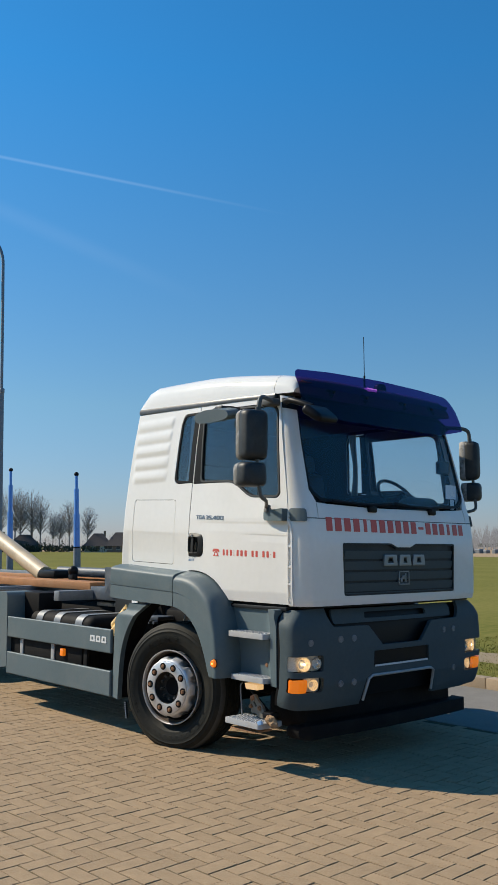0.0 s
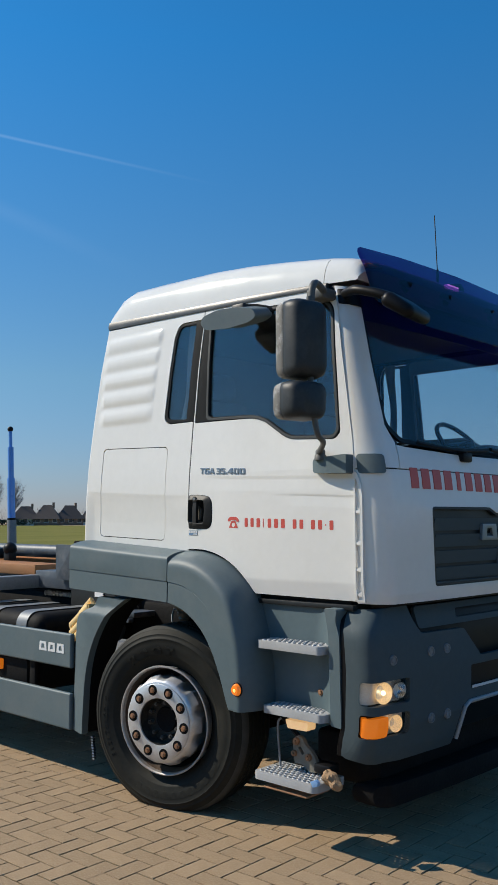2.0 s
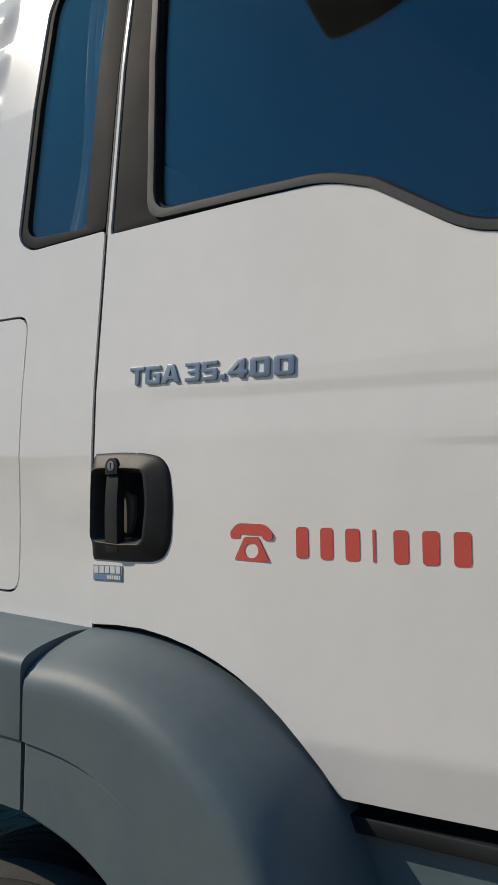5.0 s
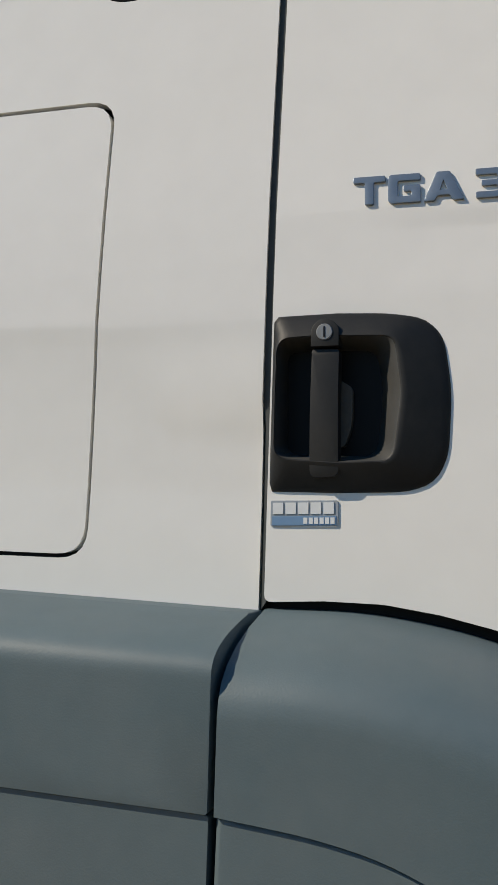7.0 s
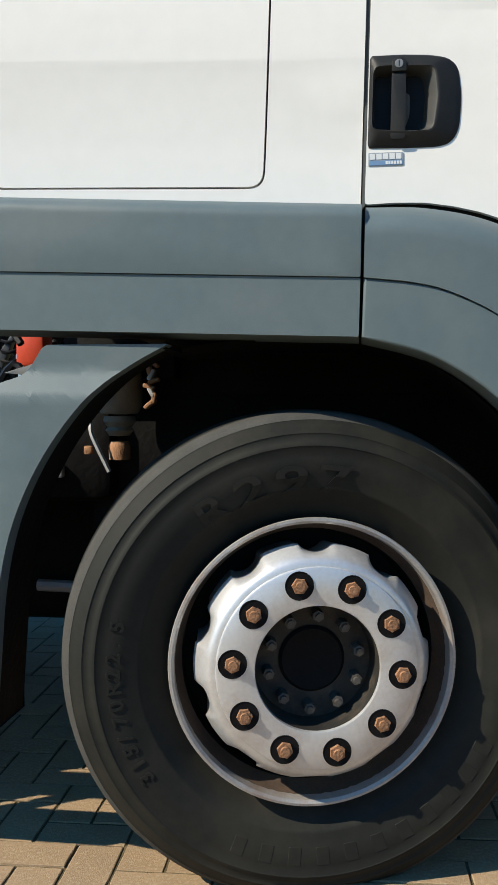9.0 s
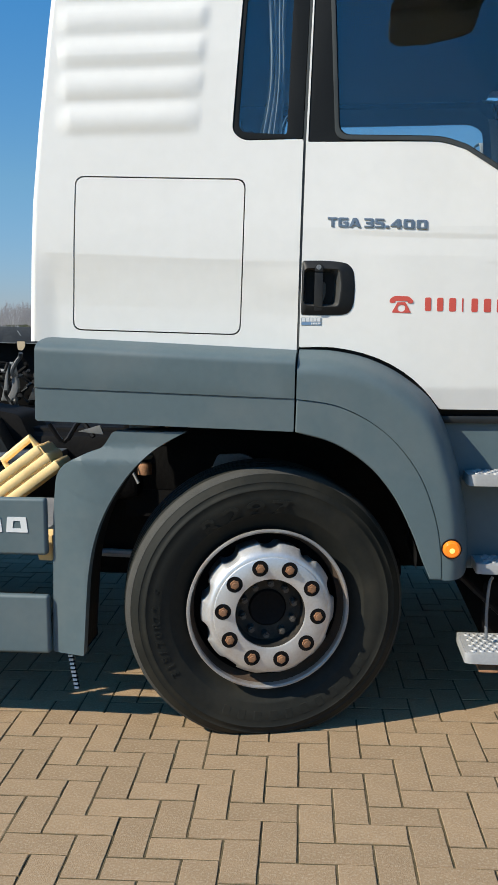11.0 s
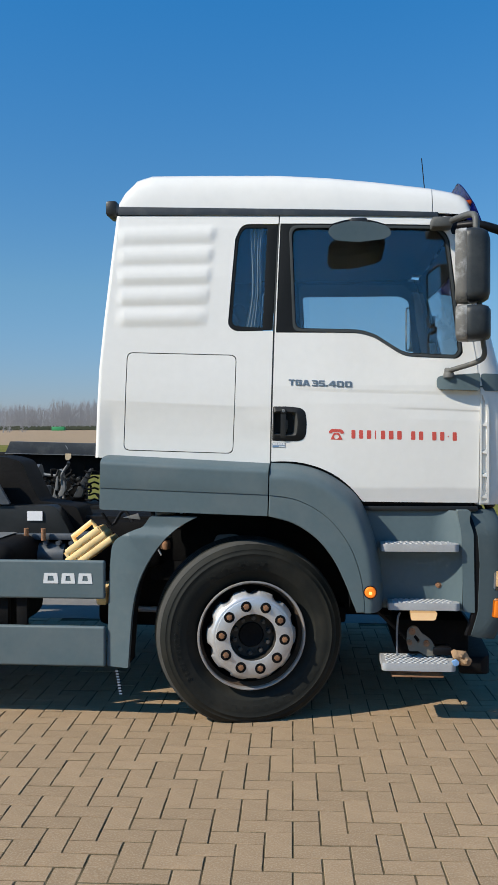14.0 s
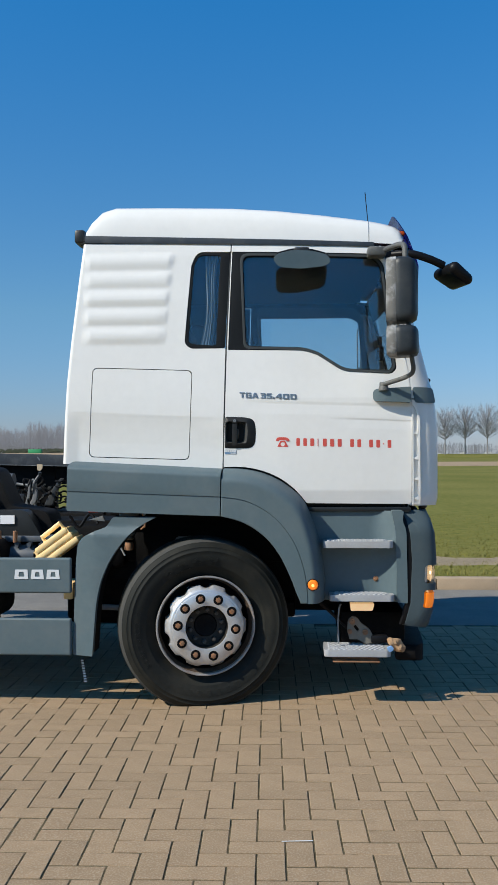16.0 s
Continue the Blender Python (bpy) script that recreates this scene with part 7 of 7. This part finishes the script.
for i in range(42000):
    x = rnd.uniform(-3.0, 8.5)
    y = 4.5 + abs(rnd.gauss(0, 3.0)) if rnd.random() < 0.75 else rnd.uniform(4.5, 16)
    if 5.55 < y < 6.35 and rnd.random() < 0.55 + 0.35 * math.sin(x * 1.9 + 2 * y):
        continue
    h, a = rnd.uniform(0.012, 0.042), rnd.uniform(0, math.tau)
    w = 0.006 + 0.0006 * y
    z = bank(y) - 0.01
    dx, dy = w * math.cos(a), w * math.sin(a)
    lx, ly = rnd.uniform(-0.03, 0.03), rnd.uniform(-0.03, 0.03)
    k = len(verts)
    verts += [(x - dx, y - dy, z), (x + dx, y + dy, z), (x + lx, y + ly, z + h)]
    faces.append((k, k + 1, k + 2))
me = bpy.data.meshes.new("verge_grass")
me.from_pydata(verts, [], faces)
me.materials.append(GRASS)
tagged(new("verge_grass", me), "short patchy verge grass behind the kerb", "grass", "", "stuff")

# kerb stones
kerb = thing("kerb", "sandy concrete kerb along the paved yard", "kerb")
tagged(kerb, kind="structure")
bm0 = bmesh.new()
box(bm0, (0.004, 0, -0.10), (0.996, 0.15, 0.125), 0.012, 2)
first = part("kerb_stone", bm0, KERB, kerb)
first.matrix_local = pose(-14, 4.36, 0)
for i in range(1, 34):
    ob = new("kerb_stone", first.data)
    ob.parent = kerb
    ob.matrix_local = pose(-14 + i, 4.36 + 0.004 * math.sin(i * 2.1), 0, 0, 0, 0.15 * math.sin(i * 1.7))


# ---- bare trees
def tree(x, y, high, seed, wide=0.27, limbs=80, thin=0.03, label="bare wide-crowned winter tree at the field edge", group=""):
    """A bare tree: a tapered trunk, limbs that bend up and out to fill an oval crown, and sprays of twigs on them."""
    rnd = random.Random(seed)
    t = thing("tree", label, "tree", group, (x, y, 1.3 if x > 0 else 0))
    bm, twigs = bmesh.new(), []
    lean = rnd.gauss(0, 0.02) * high
    stem = lambda f: Vector((lean * f * f, 0.3 * lean * f, high * f))
    tube(bm, [stem(f) for f in (-0.01, 0.15, 0.32, 0.5, 0.68)], high * 0.017, 7, high * 0.004)
    for k in range(limbs):
        ang, u = k * 2.39996 + rnd.gauss(0, 0.2), (k + 0.5) / limbs
        up = -0.50 + 1.46 * u
        reach = wide * high * math.sqrt(max(0.05, 1 - up * up)) * rnd.uniform(0.55, 1.08)
        tip = Vector((lean + reach * math.cos(ang), reach * math.sin(ang), high * (0.64 + 0.35 * up * rnd.uniform(0.9, 1.04))))
        a = stem(max(0.30, min(0.66, 0.27 + 0.38 * u + rnd.gauss(0, 0.04))))
        bend = a.lerp(tip, 0.5) + Vector((0, 0, -0.02 * high)) + Vector((rnd.gauss(0, 1), rnd.gauss(0, 1), rnd.gauss(0, 0.6))) * 0.025 * high
        pts = [a * (1 - f) ** 2 + bend * 2 * f * (1 - f) + tip * f * f for f in steps(0, 1, 5)]
        tube(bm, pts, high * rnd.uniform(0.0035, 0.0065), 4, high * 0.0012)
        for j in range(26):
            f = rnd.uniform(0.35, 1.0)
            q = a * (1 - f) ** 2 + bend * 2 * f * (1 - f) + tip * f * f
            out = (tip - a).normalized() * 0.5 + Vector((rnd.gauss(0, 0.55), rnd.gauss(0, 0.55), rnd.gauss(0.35, 0.45)))
            e = out.normalized() * high * rnd.uniform(0.05, 0.13)
            side = e.cross(Vector((rnd.gauss(0, 1), rnd.gauss(0, 1), rnd.gauss(0, 1)))).normalized() * thin
            twigs.append((q - side, q + side, q + e))
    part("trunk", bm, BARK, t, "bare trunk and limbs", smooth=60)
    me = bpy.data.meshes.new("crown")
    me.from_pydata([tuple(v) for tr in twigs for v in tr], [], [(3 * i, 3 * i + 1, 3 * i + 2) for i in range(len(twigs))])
    me.materials.append(HAZY_TWIG)
    ob = new("crown", me)
    ob.parent = t
    tagged(ob, "fine bare twigs, coloured pale for haze")
    return t


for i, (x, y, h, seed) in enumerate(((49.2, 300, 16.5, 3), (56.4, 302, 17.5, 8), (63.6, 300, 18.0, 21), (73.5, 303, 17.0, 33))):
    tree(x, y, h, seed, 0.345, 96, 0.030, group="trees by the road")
# woods far behind: trunks and sprays of twigs in one mesh
rnd = random.Random(77)
verts, faces = [], []


def spike(x, y, z0, h, w, lean=0.0):
    k = len(verts)
    verts.extend([(x - w, y, z0), (x + w, y, z0), (x + lean, y, z0 + h)])
    faces.append((k, k + 1, k + 2))


def wood(x0, x1, y0, y1, high, count, twig=26, wide=0.10):
    for i in range(count):
        x, y = rnd.uniform(x0, x1), rnd.uniform(y0, y1)
        h = high * float(np.interp(x, (-250, -165), (0.74, 1.15))) * rnd.uniform(0.72, 1.0) * (1 + 0.10 * math.sin(x * 0.045) + 0.06 * math.sin(x * 0.13))
        spike(x, y, 0, h * 0.95, 0.20)
        for j in range(twig):
            f = rnd.uniform(0.12, 0.90)
            spread = h * 0.16 * math.sin(math.pi * min(1.0, 0.25 + f * 0.8))
            spike(x + rnd.gauss(0, spread * 0.6), y + rnd.uniform(-2, 2), h * f * 0.9, h * rnd.uniform(0.10, 0.22), wide, rnd.gauss(0, spread))


wood(-380, -30, 560, 640, 26.0, 1000, 52, 0.075)
wood(-620, -370, 520, 640, 16, 260, 26, 0.13)
wood(-30, 420, 900, 1000, 12, 420, 16, 0.22)
wood(-330, -150, 330, 420, 12, 260, 26, 0.11)
wood(-420, -255, 120, 330, 11, 240, 24, 0.10)
me = bpy.data.meshes.new("far_wood")
me.from_pydata(verts, [], faces)
me.materials.append(WOOD_HAZE)
tagged(new("far_wood", me), "bare grey-brown wood along the far field edge, paled for haze", "wood", "", "stuff")

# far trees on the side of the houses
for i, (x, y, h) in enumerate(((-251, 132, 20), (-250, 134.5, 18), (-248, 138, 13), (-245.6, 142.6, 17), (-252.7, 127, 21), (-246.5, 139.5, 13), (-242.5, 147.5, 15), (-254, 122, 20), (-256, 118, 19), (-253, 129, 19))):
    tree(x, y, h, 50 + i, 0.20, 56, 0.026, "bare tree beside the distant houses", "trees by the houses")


# houses
def house(x, y, w, d, wall, roof_h, turn, pale=False):
    h = thing("house", "distant house with a steep dark roof" if not pale else "distant pale house with a dark roof", "house", "distant houses", (x, y, 0), turn)
    wl_ = part("wall", box(bmesh.new(), (-w / 2, -d / 2, -0.2), (w / 2, d / 2, wall)), PALE_WALL if pale else WALL_BRICK, h, "house walls", 0)
    bm = bmesh.new()
    e = 0.5
    v = [bm.verts.new(p) for p in ((-w / 2 - e, -d / 2 - e, wall - 0.2), (w / 2 + e, -d / 2 - e, wall - 0.2), (w / 2 + e, d / 2 + e, wall - 0.2), (-w / 2 - e, d / 2 + e, wall - 0.2), (-w * 0.17, 0, wall + roof_h), (w * 0.17, 0, wall + roof_h))]
    for f in ((0, 1, 5, 4), (2, 3, 4, 5), (1, 2, 5), (3, 0, 4), (3, 2, 1, 0)):
        bm.faces.new([v[i] for i in f])
    rf = part("roof", bm, ROOF_TILE, h, "dark tiled roof", 0)
    part("chimney", box(bmesh.new(), (w * 0.2, -0.4, wall + roof_h - 1.0), (w * 0.2 + 0.7, 0.4, wall + roof_h + 0.8)), WALL_BRICK, rf, "", 0)
    for k in range(3):
        xx = -w / 2 + w * (k + 0.5) / 3
        win = part("window", box(bmesh.new(), (xx - 0.7, -d / 2 - 0.06, 0.9), (xx + 0.7, -d / 2 + 0.02, 2.3)), PALE_WALL, h, "pale window frame", 0)
        part("pane", box(bmesh.new(), (xx - 0.6, -d / 2 - 0.08, 1.0), (xx + 0.6, -d / 2 - 0.05, 2.2)), PANE_DARK, win, "", 0)


for x, y, w, d, wl2, rh, tn, pl in ((-236, 147.5, 8.4, 7, 2.2, 3.8, 57, True), (-232.5, 153.2, 7.6, 8, 2.2, 4.2, 52, False), (-229, 159, 7.9, 7, 2.2, 4.1, 62, False), (-225.2, 165.5, 7.6, 7, 2.2, 3.9, 55, True), (-221, 172, 8.2, 7, 2.2, 4.0, 60, False),
                                    (-250, 129, 9, 8, 2.3, 3.2, 60, False), (-254, 121, 11, 8, 2.3, 3.2, 50, False)):
    house(x, y, w, d, wl2, rh, tn, pl)
hv, hf = [], []
rnd = random.Random(61)
for i in range(5200):
    t = rnd.random() ** 1.0
    x, y, z = -252 + 46 * t + rnd.uniform(-1, 1), 112 + 84 * t + rnd.uniform(-1, 1), rnd.uniform(0, 1.5 + (2.2 if t < 0.3 else 0.5) * (0.5 + 0.5 * math.sin(t * 90)) * rnd.random())
    k, a, r = len(hv), rnd.uniform(0, math.tau), rnd.uniform(0.15, 0.35)
    hv += [(x + r * math.cos(a), y + r * math.sin(a), z), (x - r * math.cos(a), y - r * math.sin(a), z + 0.1), (x + rnd.uniform(-r, r), y, z + 2.2 * r)]
    hf.append((k, k + 1, k + 2))
me = bpy.data.meshes.new("hedge")
me.from_pydata(hv, [], hf)
me.materials.append(HEDGE)
tagged(new("hedge", me), "low dark hedge and shrubs before the houses", "hedge", "", "stuff")
hv, hf = [], []
for i in range(6000):
    x, y, z = rnd.uniform(-420, -20), rnd.uniform(548, 556), rnd.uniform(2.7, 4.6)
    k, r = len(hv), rnd.uniform(0.5, 1.1)
    hv += [(x - r, y, z), (x + r, y, z), (x + rnd.uniform(-r, r), y, z + 1.6 * r)]
    hf.append((k, k + 1, k + 2))
me = bpy.data.meshes.new("hedge")
me.from_pydata(hv, [], hf)
me.materials.append(HEDGE)
tagged(new("hedge", me), "dark hedge at the foot of the far wood", "hedge", "", "stuff")
# container and distant walls
bm = bmesh.new()
box(bm, (-168, 520, 2.5), (-160, 523, 5.1), 0.05)
solo("container", bm, GREEN, "green shipping container at the far field edge", "container")
bm = bmesh.new()
for i in range(22):
    r = random.Random(i + 300)
    x = 20 + i * 14
    box(bm, (x, 500, 0), (x + r.uniform(2, 6), 504, r.uniform(1.2, 2.6)))
tagged(solo("far_sheds", bm, PALE_WALL, "pale low sheds and vehicles far off", "sheds", "stuff", 0))
bm = bmesh.new()
for i in range(18):
    r = random.Random(i + 500)
    x = -172 + i * 2.6
    box(bm, (x, 215 + 0.75 * i, 0), (x + r.uniform(1.2, 2.4), 217 + 0.75 * i, r.uniform(1.2, 1.9)), 0.2, 1)
tagged(solo("far_cars", bm, GREY_STEEL, "row of distant parked cars", "cars", "stuff", 0))

# street lamp
lamp = thing("street_lamp", "tall dark street lamp with a curved arm at the yard edge", "street lamp", "", (-10.60, 3.635, 0))
bm = bmesh.new()
tube(bm, [(0, 0, -0.05), (-0.08, -0.09, 4.7)], 0.05, 12)
part("pole", bm, GALV, lamp, "thick lower pole")
bm = bmesh.new()
tube(bm, curve([(-0.078, -0.088, 4.6), (-0.12, -0.134, 7.0), (-0.16, -0.16, 7.6), (-0.38, -0.26, 7.93), (-0.88, -0.50, 8.05), (-1.33, -0.69, 8.06)], 5), 0.032, 10)
part("arm", bm, GALV, lamp, "thin curved arm")
bm = bmesh.new()
box(bm, (-1.88, -1.04, 8.0), (-1.28, -0.64, 8.14), 0.04)
part("lantern", bm, GALV, lamp, "flat lantern")
part("band", box(bmesh.new(), (-0.13, -0.14, 4.66), (-0.03, -0.04, 4.78), 0.02), GALV, lamp, "bracket band")

# ------------------------------------------------------------ asphalt strip along the kerb
ASPHALT = material("pale_asphalt", (0.195, 0.187, 0.172), 0.93, vary=0.12, scale=3, bump=0.35, bump_scale=260, dirt=(0.10, 0.10, 0.098), dirt_amount=0.5, dirt_scale=0.9, spec=0.06)
bm = bmesh.new()
box(bm, (-15, 2.402, -0.11), (20, 4.361, 0.002))
tagged(solo("road", bm, ASPHALT, "pale worn asphalt strip along the kerb", "", "structure", 0), category="road")

# ------------------------------------------------------------ brick paving
paving = thing("pavement", "sandy brown concrete bricks laid in herringbone, with dark joints", "pavement")
tagged(paving, kind="structure")
bm = bmesh.new()
box(bm, (-15, -6.6, -0.11), (20, 2.400, -0.0032))
part("joint_bed", bm, JOINT, paving, "dark sanded joints", 0)
WU, WV, GAP = 0.1065, 0.1008, 0.0072
THETA = radians(2.2)
ORIGIN = Vector((-0.380, -0.964, 0.0))
brick_mesh = []
rnd = random.Random(4)
for lu, lv in ((2 * WU, WV), (WU, 2 * WV)):
    for kind in range(4):
        # a worn rim: the outline wanders a little and the arris is rubbed round
        ring = []
        for (ax, ay), (bx, by) in zip(((0, 0), (lu, 0), (lu, lv), (0, lv)), ((lu, 0), (lu, lv), (0, lv), (0, 0))):
            n = 6 if abs(bx - ax) + abs(by - ay) > 0.15 else 3
            ring += [(ax + (bx - ax) * k / n, ay + (by - ay) * k / n) for k in range(n)]
        loops = []
        for inset, z, wander in ((GAP / 2, -0.012, 0.0), (GAP / 2, -0.0012, 0.0009), (GAP / 2 + 0.0013, 0.0, 0.0011)):
            loops.append([(min(max(x, inset), lu - inset) + rnd.uniform(-wander, wander), min(max(y, inset), lv - inset) + rnd.uniform(-wander, wander), z) for x, y in ring])
        m_ = len(ring)
        faces = [(r * m_ + k, r * m_ + (k + 1) % m_, (r + 1) * m_ + (k + 1) % m_, (r + 1) * m_ + k) for r in (0, 1) for k in range(m_)] + [tuple(range(2 * m_, 3 * m_))]
        me = bpy.data.meshes.new("brick")
        me.from_pydata([p for q in loops for p in q], [], faces)
        me.materials.append(PAVER)
        brick_mesh.append((me, np.array([p for q in loops for p in q]), faces))
cs, sn = math.cos(THETA), math.sin(THETA)
rnd = random.Random(9)
laid = []
for i, j in itertools.product(range(-150, 200), range(-75, 65)):
    k = (i - j) % 4
    if k not in (0, 3):
        continue
    u, v = i * WU, j * WV
    x, y = ORIGIN.x + cs * u - sn * v, ORIGIN.y + sn * u + cs * v
    if not (-14.8 < x < 14 and -6.4 < y < 2.30) or (x > 9 and y < -2) or (x < -9 and y < -1):
        continue
    laid.append((abs(x - 0.1) / 1.25 + abs(y + 0.75) / 0.62, x, y, (0 if k == 0 else 4) + rnd.randrange(4), rnd.gauss(0, 0.0010), rnd.gauss(0, 0.0022)))
laid.sort()
for q, x, y, kind, dz, tip in laid[:300]:
    ob = new("brick", brick_mesh[kind][0])
    ob.parent = paving
    ob.matrix_local = pose(x, y, dz, math.degrees(tip), 0, math.degrees(THETA))
all_v, all_f, off = [], [], 0
for q, x, y, kind, dz, tip in laid[300:]:
    base, polys = brick_mesh[kind][1:]
    p = np.empty_like(base)
    p[:, 0] = x + cs * base[:, 0] - sn * base[:, 1]
    p[:, 1] = y + sn * base[:, 0] + cs * base[:, 1]
    p[:, 2] = base[:, 2] + dz + tip * (base[:, 1] - 0.05)
    all_v.append(p)
    all_f += [tuple(a + off for a in f) for f in polys]
    off += len(base)
me = bpy.data.meshes.new("brick_field")
me.from_pydata(np.concatenate(all_v).tolist(), [], all_f)
me.materials.append(PAVER_FAR)
ob = new("brick_field", me)
ob.parent = paving
tagged(ob, "herringbone bricks", kind="stuff")
bm = bmesh.new()
tube(bm, [(0.492, -1.846, 0.004), (0.53, -1.842, 0.0045), (0.611, -1.833, 0.004)], 0.0018, 6)
solo("straw", bm, LETTER_WHITE, "short pale straw lying on the paving", "straw")
